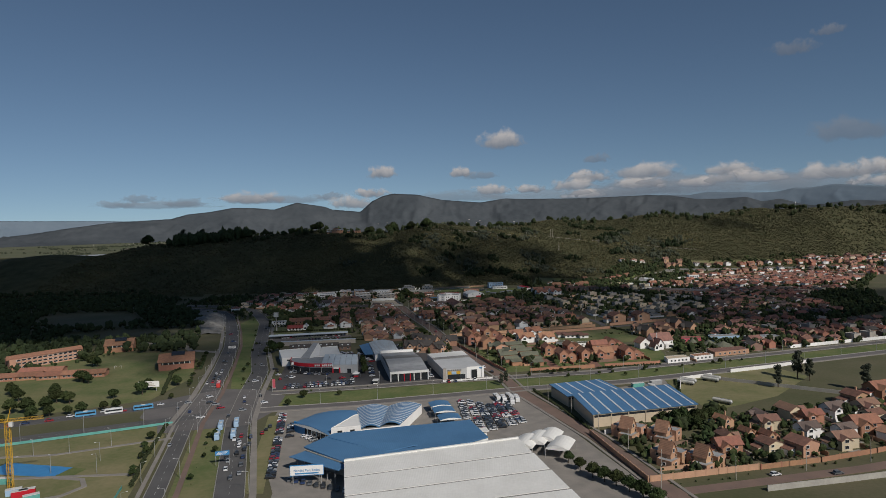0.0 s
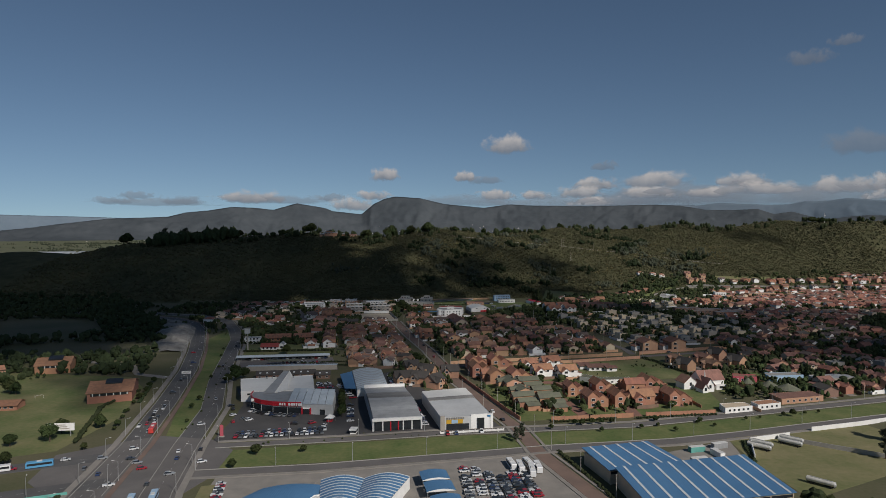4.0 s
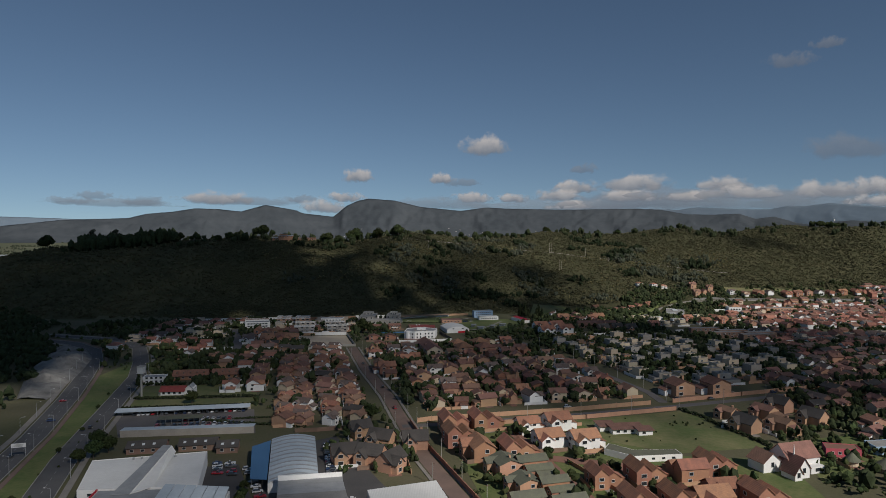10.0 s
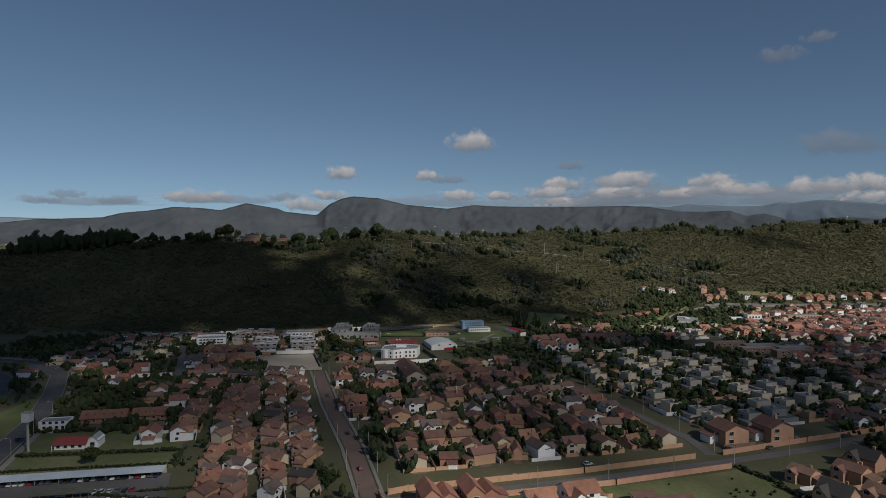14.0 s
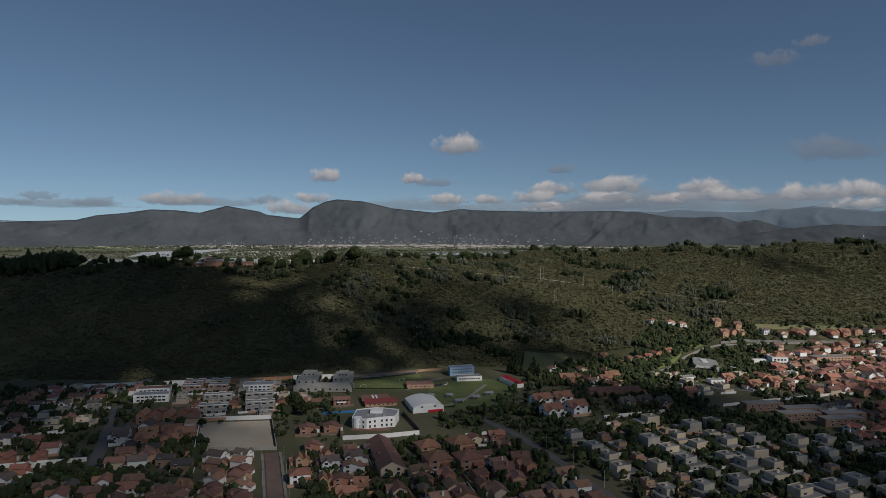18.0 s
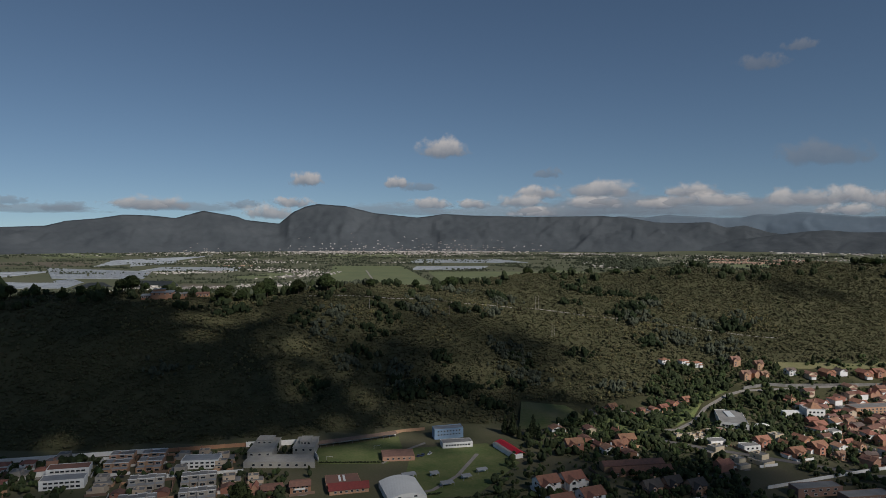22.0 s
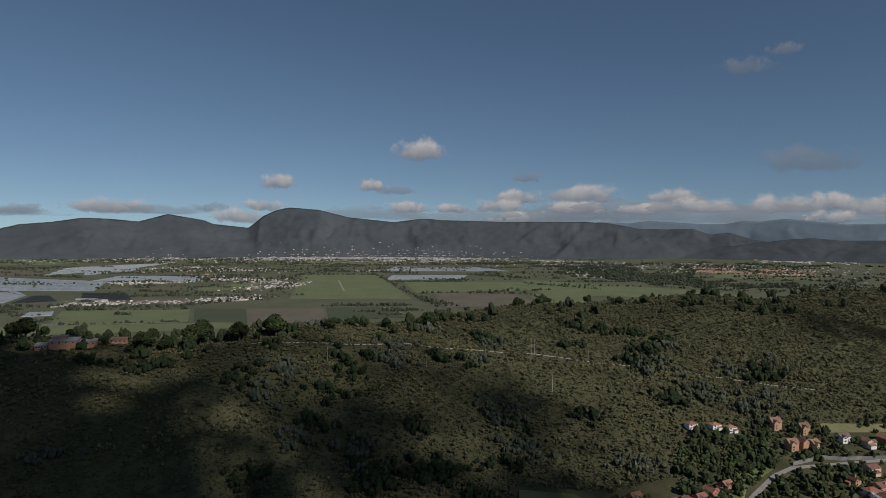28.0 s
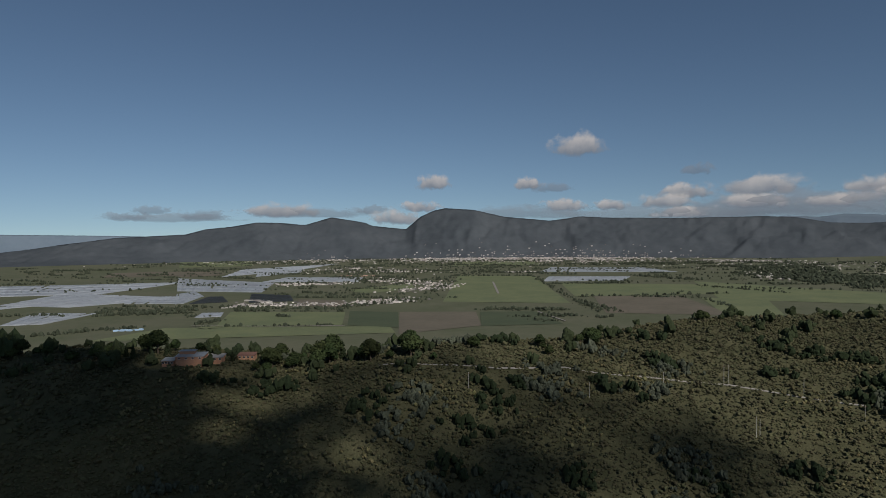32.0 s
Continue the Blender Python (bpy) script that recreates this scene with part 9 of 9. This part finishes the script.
for x, y in ((-8, 1000), (-42, 976), (-300, 452), (-268, 438)):
    t = thing("goal_frame", "small white football goal", "goal", "goals", pose(x, y, 0, 0, 0, 20))
    for px in (-2.5, 2.5):
        part("post", MB().tube((px, 0, 0), (px, 0, 2.2), 0.07, k=6), "white", t)
    part("crossbar", MB().tube((-2.5, 0, 2.2), (2.5, 0, 2.2), 0.07, k=6), "white", t)

# brick house on the crest
for x, y, w, d, h, m in ((-258, 1221, 22, 13, 7, "grey_roof"), (-244, 1231, 16, 10, 4.5, "flat_roof"), (-224, 1250, 14, 9, 3.6, "old_tiles"), (-273, 1213, 9, 9, 4, "grey_roof")):
    z = float(ground_z(x, y))
    t = thing("crest_house", "red brick house among trees on the hilltop", "house", "hilltop houses", pose(x, y, z, 0, 0, 12))
    part("wall", MB().box(-w / 2, -d / 2, -2, w / 2, d / 2, h), "brick", t)
    part("roof", MB().slab([(-w / 2 - 0.6, -d / 2 - 0.6, h), (w / 2 + 0.6, -d / 2 - 0.6, h), (w / 2 + 0.6, d / 2 + 0.6, h + 1.2), (-w / 2 - 0.6, d / 2 + 0.6, h + 1.2)], 0.3), m, t)
    if w > 20:
        part("upper_wall", MB().box(-w / 2 + 1, 0, h, 2, d / 2 - 0.4, h + 3), "brick", t)
        part("upper_roof", MB().box(-w / 2 + 0.4, -0.6, h + 3, 2.6, d / 2 + 0.2, h + 3.3), "grey_roof", t)
    for k in range(4):
        window(t, -w / 2 + w * (k + 0.5) / 4, -d / 2, h - 1.6, 1.6, 1.4)
t = thing("radio_mast", "slim mast on the hilltop", "mast", "", pose(751, 1489, float(ground_z(751, 1489))))
part("shaft", MB().tube((0, 0, -1), (0, 0, 22), 0.6, 0.3, 6), "metal", t)
part("dish", MB().tube((0.5, -0.5, 16), (0.8, -1.2, 16), 1.4, 1.2, 10), "frame", t)


# ---- the plain: fields, greenhouses, farms, towns ----
def fields(items):
    for name, label, m, pts in items:
        s = MB()
        # each field follows the ground on a fine mesh of strips
        (ax, ay), (bx, by), (cx2, cy2), (dx2, dy2) = pts
        n = 10
        P = lambda u, v: ((ax + (bx - ax) * u) * (1 - v) + (dx2 + (cx2 - dx2) * u) * v, (ay + (by - ay) * u) * (1 - v) + (dy2 + (cy2 - dy2) * u) * v)
        q = lambda u, v: (*P(u, v), float(ground_z(*P(u, v))) + 0.8)
        for i in range(n):
            for j in range(n):
                s.face(q(i / n, j / n), q((i + 1) / n, j / n), q((i + 1) / n, (j + 1) / n), q(i / n, (j + 1) / n))
        o = s.ob(name, m)
        tagged(o, label, "field", kind="structure")


fields([
    ("pasture", "broad green pasture on the plain", "field_green", [(-722, 2108), (-440, 2156), (-505, 2383), (-812, 2352)]),
    ("pasture", "broad green pasture on the plain", "field_green", [(-721, 2000), (-398, 2025), (-426, 2131), (-756, 2103)]),
    ("pasture", "broad green pasture on the plain", "field_green", [(-287, 2631), (83, 2626), (-44, 3463), (-362, 3470)]),
    ("pasture", "broad green pasture on the plain", "field_green", [(101, 2789), (567, 2887), (523, 3156), (61, 3190)]),
    ("pasture", "broad green pasture on the plain", "field_green", [(515, 2744), (1212, 2552), (1099, 2843), (544, 3260)]),
    ("pasture", "broad green pasture on the plain", "field_green", [(443, 2374), (582, 2410), (639, 2732), (467, 2779)]),
])
fields([
    ("pasture", "broad green pasture on the plain", "field_green", [(1328, 3261), (1734, 3131), (1801, 3297), (1449, 3454)]),
    ("pasture", "broad green pasture on the plain", "field_green", [(-590, 2829), (-437, 2960), (-500, 3166), (-669, 2910)]),
    ("pasture", "broad green pasture on the plain", "field_green", [(-1736, 3627), (-1426, 3781), (-1588, 4066), (-1920, 3933)]),
    ("pasture", "broad green pasture on the plain", "field_green", [(-455, 3919), (-29, 3975), (-62, 4163), (-472, 4130)]),
    ("pasture", "broad green pasture on the plain", "field_green", [(1569, 4259), (2315, 4156), (2365, 4283), (1473, 4518)]),
    ("pasture", "broad green pasture on the plain", "field_green", [(-877, 1882), (-291, 2056), (-327, 2151), (-825, 2068)]),
    ("pasture", "broad green pasture on the plain", "field_green", [(-2227, 3773), (-1640, 4026), (-1787, 4182), (-2325, 3952)]),
    ("ploughed_field", "brown ploughed field", "field_brown", [(-1807, 3170), (-1375, 3399), (-1500, 3530), (-1881, 3343)]),
])
fields([
    ("ploughed_field", "brown ploughed field", "field_brown", [(-281, 2041), (-125, 2181), (-165, 2422), (-363, 2399)]),
    ("ploughed_field", "brown ploughed field", "field_brown", [(165, 2428), (467, 2408), (418, 2816), (157, 2802)]),
    ("ploughed_field", "brown ploughed field", "field_brown", [(-1512, 3251), (-1377, 3350), (-1488, 3518), (-1631, 3451)]),
    ("ploughed_field", "brown ploughed field", "field_brown", [(-680, 2490), (-537, 2487), (-593, 2641), (-740, 2642)]),
    ("crop_field", "dark green crop field", "field_dark", [(-427, 2156), (-302, 2131), (-366, 2398), (-500, 2404)]),
    ("crop_field", "dark green crop field", "field_dark", [(-124, 2173), (56, 2227), (-16, 2439), (-154, 2421)]),
])
road("farm_track", [(-192, 3223), (-141, 2850)], 7, "pavement", "pale straight farm track", 1.6, category="path")
road("farm_track", [(-6, 2437), (61, 2268)], 5, "pavement", "pale farm track", 1.6, category="path")
road("farm_track", [(-780, 2104), (-555, 2123), (-431, 2148)], 4, "pavement", "pale farm track between pastures", 1.4, category="path")


def greenhouses(name, pts, tunnel=12.0, gap=0.012, m="plastic", label="rows of pale plastic greenhouses"):
    """Rows of long plastic tunnels filling a four-sided plot."""
    (ax, ay), (bx, by), (cx2, cy2), (dx2, dy2) = pts
    n = max(2, int(max(math.hypot(bx - ax, by - ay), math.hypot(cx2 - dx2, cy2 - dy2)) / tunnel))
    s = MB()
    P = lambda u, v: Vector(((ax + (bx - ax) * u) * (1 - v) + (dx2 + (cx2 - dx2) * u) * v, (ay + (by - ay) * u) * (1 - v) + (dy2 + (cy2 - dy2) * u) * v))
    for i in range(n):
        for j in range(4):
            if rng.random() < 0.03:
                continue
            u0, u1, v0, v1 = (i + gap) / n, (i + 1 - gap) / n, (j + 0.012) / 4, (j + 0.988) / 4
            z = float(ground_z(*P((u0 + u1) / 2, (v0 + v1) / 2))) + 0.5
            h = rng.uniform(1.8, 2.3)
            ring = lambda v: [(*P(u0, v), z - 3), (*P(u0, v), z + h * 0.6), (*P(u0 + (u1 - u0) * 0.5, v), z + h), (*P(u1, v), z + h * 0.6), (*P(u1, v), z - 3)]
            s.loft(ring(v0), ring(v1))
    return tagged(s.ob(name, m), label, "greenhouses", kind="stuff")


for q in ([(-1053, 2483), (-1074, 2680), (-1177, 2805), (-1193, 2718)], [(-1244, 2803), (-938, 2813), (-1025, 3114), (-1489, 3213)], [(-1335, 3290), (-1140, 3634), (-1055, 3969), (-1404, 3629)], [(-1202, 3325), (-1081, 3514), (-1133, 3712), (-1271, 3498)], [(-1082, 3130), (-713, 3182), (-740, 3350), (-1057, 3314)], [(-5, 3256), (294, 3284), (339, 3440), (16, 3437)], [(-23, 3638), (551, 3623), (436, 3827), (28, 3855)], [(-851, 2240), (-793, 2264), (-822, 2333), (-873, 2315)]):
    greenhouses("greenhouses", q)
for q in ([(-1230, 2054), (-1151, 2090), (-1151, 2275), (-1315, 2251)], [(-1537, 2378), (-1317, 2377), (-1108, 2634), (-1567, 2684)], [(-1711, 2562), (-1446, 2690), (-1375, 3083), (-1946, 2810)], [(-1207, 2469), (-1039, 2504), (-1078, 2684), (-1287, 2624)], [(-1457, 2188), (-1478, 2315), (-1431, 2383), (-1600, 2330)]):
    greenhouses("greenhouses", q)
for q in ([(-854, 2542), (-739, 2603), (-804, 2740), (-952, 2767)], [(-1016, 2495), (-925, 2554), (-1010, 2682), (-1051, 2668)]):
    greenhouses("shade_house", q, 30.0, 0.0, "shade_net", "low black shade-net houses")


def settlement(name, label, spots, size, m="far_walls", seed=1, tall=(1.8, 3.4)):
    """Far small buildings, each a low pitched box, joined. Spots: x, y and, on a slope, z."""
    s = MB()
    g = random.Random(seed)
    for x, y, *zz in spots:
        z, w, d, h, a = zz[0] if zz else float(ground_z(x, y)), g.uniform(*size), g.uniform(*size) * 0.6, g.uniform(*tall), g.gauss(0.2, 0.35)
        c, sn = math.cos(a), math.sin(a)
        r = lambda px, py, pz: (x + px * c - py * sn, y + px * sn + py * c, z + pz)
        ring = lambda px: [r(px, -d / 2, -4), r(px, d / 2, -4), r(px, d / 2, h), r(px, 0, h * 1.35), r(px, -d / 2, h)]
        s.loft(ring(-w / 2), ring(w / 2))
    return tagged(s.ob(name, m), label, "buildings", kind="stuff")


def spread(n, cx0, cy0, rx, ry, seed):
    g = random.Random(seed)
    return [(cx0 + g.gauss(0, rx), cy0 + g.gauss(0, ry)) for _ in range(n)]


def along(n, p, q, wide, seed):
    """Spots scattered beside a line."""
    g = random.Random(seed)
    return [(p[0] + (q[0] - p[0]) * u + g.gauss(0, wide), p[1] + (q[1] - p[1]) * u + g.gauss(0, wide)) for u in (g.random() for _ in range(n))]


def foot(n, a0, wide, r0, deep, seed):
    """Spots by bearing and distance, on the plain before the mountains."""
    g = random.Random(seed)
    out = []
    while len(out) < n:
        a, r = radians(g.gauss(a0, wide)), min(r0, r0 - abs(g.gauss(0, deep)) + 8)
        out.append((CX + r * math.sin(a), CY + r * math.cos(a)))
    return out


def on_slope(n, a0, wide, top, seed):
    """Spots on the lower slopes of the mountains, thinning out upwards."""
    g, (az, V) = random.Random(seed), SLOPES["mountain_range"]
    out = []
    for _ in range(n):
        a = radians(g.gauss(a0, wide))
        k = int(min(max((a - az[0]) / (az[1] - az[0]), 0), len(az) - 1))
        out.append(tuple(float(c) for c in V[int(min(g.expovariate(1 / top), 9))][k]))
    return out


settlement("far_town", "pale town along the foot of the mountains", foot(1300, 0.6, 4.2, 3800, 120, 1) + foot(520, -7.5, 2.6, 3800, 90, 2) + foot(220, 14.5, 1.6, 3700, 40, 3), (5, 11), seed=1, tall=(1.6, 3.0))
settlement("far_town", "scattered pale houses along the foot of the mountains", foot(420, -17, 7, 3790, 110, 30) + foot(520, 24, 9, 3700, 220, 31), (5, 11), seed=5, tall=(1.4, 2.6))
settlement("slope_houses", "pale houses scattered up the mountain's foot", on_slope(330, 2.5, 4.0, 1.6, 4) + on_slope(110, -7.5, 2.4, 2.0, 6) + on_slope(50, -18.5, 1.2, 1.6, 7), (5, 10), seed=6, tall=(1.2, 2.2))
settlement("brick_town", "brick housing estates on the plain", along(420, (1420, 3560), (1821, 3291), 34, 5) + along(260, (1470, 3700), (1900, 3430), 30, 7) + along(200, (-2353, 3790), (-2027, 3957), 22, 6), (5, 9), "brick_far", seed=2)
settlement("long_sheds", "long white farm sheds and warehouses", along(46, (1931, 3987), (2314, 3725), 26, 8) + along(12, (-521, 2534), (-387, 2635), 14, 9) + along(8, (-889, 2448), (-807, 2459), 9, 10) + along(9, (1516, 4541), (1772, 4494), 14, 11) + along(10, (-883, 2604), (-720, 2552), 12, 12) + along(8, (-925, 3729), (-764, 3793), 12, 13), (14, 34), "far_walls", seed=4, tall=(2.0, 3.4))
settlement("farm_buildings", "scattered white farm buildings and sheds", along(180, (-853, 2493), (-568, 2537), 22, 14) + along(160, (-1003, 3042), (-757, 3125), 30, 15) + along(220, (-1060, 3615), (-527, 3642), 60, 16) + along(220, (-678, 3286), (-341, 3085), 45, 17) + along(140, (-536, 2586), (-396, 2676), 26, 18) + along(120, (-483, 2910), (-332, 3030), 30, 19) + along(120, (-1639, 4175), (-1313, 4300), 16, 20) + along(60, (-173, 3617), (-48, 3639), 10, 21) + along(80, (857, 3558), (858, 3315), 30, 22), (3.5, 9), "far_walls", seed=3)
settlement("farm_buildings", "brick farm buildings beside the hill", along(26, (1421, 2792), (1560, 2767), 14, 23) + along(14, (-838, 3413), (-714, 3418), 12, 24), (5, 12), "brick_far", seed=8)
settlement("event_tents", "blue and white tents at the edge of a pasture", along(9, (-912, 2025), (-854, 2039), 5, 25), (8, 14), "pale_blue", seed=9)

# trees of the plain: hedgerows, groves and far woods
px, py = [], []
g0 = np.random.default_rng(77)


def row_trees(lines):
    for p, q, n, w in lines:
        f = g0.random(n)
        px.append(p[0] + (q[0] - p[0]) * f + g0.normal(0, w, n)), py.append(p[1] + (q[1] - p[1]) * f + g0.normal(0, w, n))


row_trees((((-155, 2470), (68, 2481), 150, 9), ((-43, 3438), (150, 2427), 110, 7), ((-1020, 2428), (-522, 2439), 150, 12), ((-978, 3099), (-817, 3122), 90, 9), ((-773, 2683), (-422, 2720), 110, 5), ((-679, 2911), (-483, 3186), 50, 8), ((-823, 2373), (-508, 2395), 40, 4), ((-752, 2094), (-434, 2156), 45, 3), ((101, 2789), (567, 2887), 80, 5)))
row_trees((((520, 3136), (763, 2885), 60, 10), ((443, 2952), (504, 2556), 60, 6), ((267, 2795), (467, 2779), 40, 5), ((-1671, 3516), (-1357, 3633), 80, 14), ((-958, 3674), (-517, 3591), 150, 30), ((-504, 3186), (-230, 3695), 120, 22), ((-1315, 3272), (-1164, 3243), 110, 14), ((-1199, 3390), (-909, 3527), 90, 18), ((-385, 3446), (-44, 3463), 60, 6), ((-1888, 3968), (-1351, 4169), 160, 26)))
row_trees((((-305, 3920), (545, 3996), 240, 24), ((1243, 4340), (2417, 3863), 220, 40), ((1499, 3831), (1863, 3120), 140, 30), ((-548, 2475), (-379, 2676), 110, 14), ((-348, 2606), (-356, 3185), 60, 12), ((28, 3172), (290, 3197), 90, 6), ((368, 3488), (576, 3303), 150, 16), ((-1446, 3141), (-1166, 2948), 20, 8), ((114, 2653), (198, 2450), 80, 14), ((-782, 2128), (-769, 2193), 30, 8)))
row_trees((((-1108, 2239), (-962, 2390), 150, 16), ((-1370, 2201), (-1195, 2227), 60, 8), ((-1731, 2651), (-1350, 2858), 30, 14), ((-2180, 3366), (-1928, 3487), 110, 12), ((-1085, 1901), (-887, 2077), 120, 9), ((-1989, 2855), (-1819, 2934), 60, 10)))
for cx0, cy0, rx, ry, n in ((1040, 3420, 130, 90, 620), (1200, 3050, 120, 90, 420), (1000, 3850, 200, 60, 300), (620, 4000, 160, 40, 200), (1480, 2900, 160, 90, 260), (1900, 3000, 250, 160, 260), (1800, 3750, 300, 90, 240), (-1700, 3900, 350, 90, 240), (-2000, 3300, 300, 120, 160), (-200, 4180, 400, 40, 240), (-760, 3900, 250, 120, 260), (-650, 3350, 160, 120, 160), (-620, 2780, 160, 60, 90), (-1000, 2330, 130, 40, 130), (60, 2350, 60, 40, 60)):
    # groves: clumps of trees rather than single ones
    hx, hy = g0.normal(cx0, rx, n // 5), g0.normal(cy0, ry, n // 5)
    px.append((hx[:, None] + g0.normal(0, 16, (n // 5, 12))).ravel()), py.append((hy[:, None] + g0.normal(0, 6, (n // 5, 12))).ravel())
for _ in range(190):
    cx0, cy0 = g0.uniform(-2100, 2100), g0.uniform(2950, 4200)
    if abs(cx0 + 170) < 260 and cy0 < 3480:
        continue
    run, n = g0.uniform(60, 260), int(g0.uniform(15, 45))
    f = g0.normal(0, 0.4, n)
    px.append(cx0 + run * f), py.append(cy0 + run * f * g0.uniform(-0.2, 0.2) + g0.normal(0, 4, n))
px, py = np.concatenate(px), np.concatenate(py)
WOOD = [(770, 3880), (1480, 3700), (1330, 3400), (1180, 2960), (1060, 3060), (860, 3330), (830, 3560)]


def inside_many(x, y, poly):
    return np.array([inside(a, b, poly) for a, b in zip(x, y)], bool)


k = np.hypot(px - CX, py - CY) < 3800
px, py = px[k], py[k]
blobs("plain_trees", "hedgerows, groves and shelter belts on the plain", px, py, 1.7 + 3.6 * g0.random(len(px)) ** 2, "far_leaf", 1.15, seed=61)

wx, wy, wu = scatter(2600, 620, 1560, 2900, 3900, lambda x, y: inside_many(x, y, WOOD) & (np.sin(x / 70.0 + 1.2 * np.sin(y / 120.0)) + np.sin(y / 95.0 - x / 160.0) > -0.5), 77)
blobs("plain_wood", "dark wood and shelter belts on the plain", wx, wy, 4.0 + 4.5 * wu ** 2, "far_leaf", 0.95, seed=62)

# ---- broken cloud overhead, behind the camera's view ----
def cloud_mass(name, thin, thick):
    """A veil of cloud that lets some of the sun through, more in some places than in others."""
    m = bpy.data.materials.new(name)
    m.use_nodes = True
    nt = m.node_tree
    bs = nt.nodes["Principled BSDF"]
    bs.inputs["Base Color"].default_value, bs.inputs["Roughness"].default_value = (0.8, 0.8, 0.8, 1), 1.0
    tc, ns, mr = nt.nodes.new("ShaderNodeTexCoord"), nt.nodes.new("ShaderNodeTexNoise"), nt.nodes.new("ShaderNodeMapRange")
    ns.inputs["Scale"].default_value, ns.inputs["Detail"].default_value = 0.009, 4
    mr.inputs["From Min"].default_value, mr.inputs["From Max"].default_value = 0.36, 0.6
    mr.inputs["To Min"].default_value, mr.inputs["To Max"].default_value = thin, thick
    nt.links.new(tc.outputs["Object"], ns.inputs["Vector"])
    nt.links.new(ns.outputs["Fac"], mr.inputs["Value"])
    nt.links.new(mr.outputs["Result"], bs.inputs["Alpha"])
    M[name] = m


cloud_mass("cloud_mass", 0.42, 0.86)
cloud_mass("heavy_cloud", 0.94, 0.985)
cloud_mass("cloud_veil", 0.26, 0.72)
TOWN = [(-330, 520), (-260, 410), (-30, 400), (-20, 540), (10, 590), (90, 560), (150, 525), (240, 560), (330, 580), (520, 640), (640, 780), (600, 900), (440, 935), (320, 922), (225, 955), (180, 1000), (125, 1040), (20, 1000), (-100, 975), (-235, 975), (-285, 800), (-280, 590)]
HEAVY = [(-1000, 520), (-330, 540), (-285, 590), (-290, 800), (-240, 985), (-100, 985), (0, 1000), (20, 1030), (10, 1060), (-30, 1085), (-70, 1105), (-110, 1125), (-140, 1150), (-150, 1150), (-190, 1175), (-230, 1215), (-280, 1235), (-400, 1290), (-1000, 1420)]
MIDDLE = [(-300, 1235), (-170, 1265), (-66, 1240), (47, 1270), (143, 1240), (209, 1175), (160, 1120), (102, 1070), (20, 1035), (15, 1065), (-30, 1090), (-70, 1110), (-110, 1130), (-140, 1155), (-150, 1155), (-190, 1180)]
SMALL = [[(60, 1055), (110, 1035), (185, 1050), (205, 1085), (160, 1115), (80, 1115)], [(-55, 1214), (46, 1240), (161, 1225), (190, 1185), (101, 1190), (-12, 1190)], [(505, 1420), (640, 1350), (720, 1330), (637, 1315), (560, 1326), (505, 1380)]]
HIGH = 1300.0
g1 = np.random.default_rng(9)


def bank(polys, m, label):
    """A wavy sheet of cloud over an outline of the ground that it shades."""
    V, F, step = [], [], 15.0
    shift = np.array(SUN) * (HIGH / SUN.z)
    for poly in polys:
        # the shade falls on ground at its own height
        poly = [(x - SUN.x / SUN.z * float(ground_z(x, y)), y - SUN.y / SUN.z * float(ground_z(x, y))) for x, y in poly]
        xs, ys = [p[0] for p in poly], [p[1] for p in poly]
        for x in np.arange(min(xs) - 30, max(xs) + 30, step):
            for y in np.arange(min(ys) - 30, max(ys) + 30, step):
                wx, wy = 32 * noise.noise((x / 60, y / 60, 0)), 32 * noise.noise((x / 60, y / 60, 9))
                if inside(x + wx + g1.normal(0, 20), y + wy + g1.normal(0, 20), poly):
                    n = len(V)
                    for a, b in ((x, y), (x + step, y), (x + step, y + step), (x, y + step)):
                        V.append((a + shift[0], b + shift[1], HIGH + 12 * noise.noise((a / 90, b / 90, 3))))
                    F.append((n, n + 1, n + 2, n + 3))
    o = big_mesh("cloud_bank", np.array(V), np.array(F), m)
    tagged(o, label, "cloud", kind="stuff")


bank([TOWN], "cloud_mass", "thin broken cloud drifting over the town")
LOW = [[(-300, 790), (-230, 780), (-120, 860), (-105, 985), (-260, 985)], [(120, 850), (200, 790), (420, 850), (430, 930), (250, 965), (140, 945)], [(110, 700), (190, 635), (320, 720), (320, 800), (210, 790), (110, 850)], [(290, 500), (420, 530), (520, 640), (480, 720), (330, 660), (270, 570)]]
bank([MIDDLE] + SMALL, "cloud_veil", "thin ragged cloud drifting over the slope")
EAST = [[(20, 1010), (75, 1045), (130, 1040), (200, 1065), (212, 1098), (150, 1122), (77, 1100), (63, 1130), (37, 1185), (-20, 1195), (-40, 1150), (-85, 1140), (-140, 1150), (-110, 1125), (-30, 1085), (10, 1060), (20, 1030)]]
bank(EAST, "cloud_mass", "thicker ragged cloud drifting over the slope")
bank(LOW, "cloud_mass", "thicker broken cloud drifting over the town")
bank([HEAVY], "heavy_cloud", "heavy grey cloud drifting over the hill")
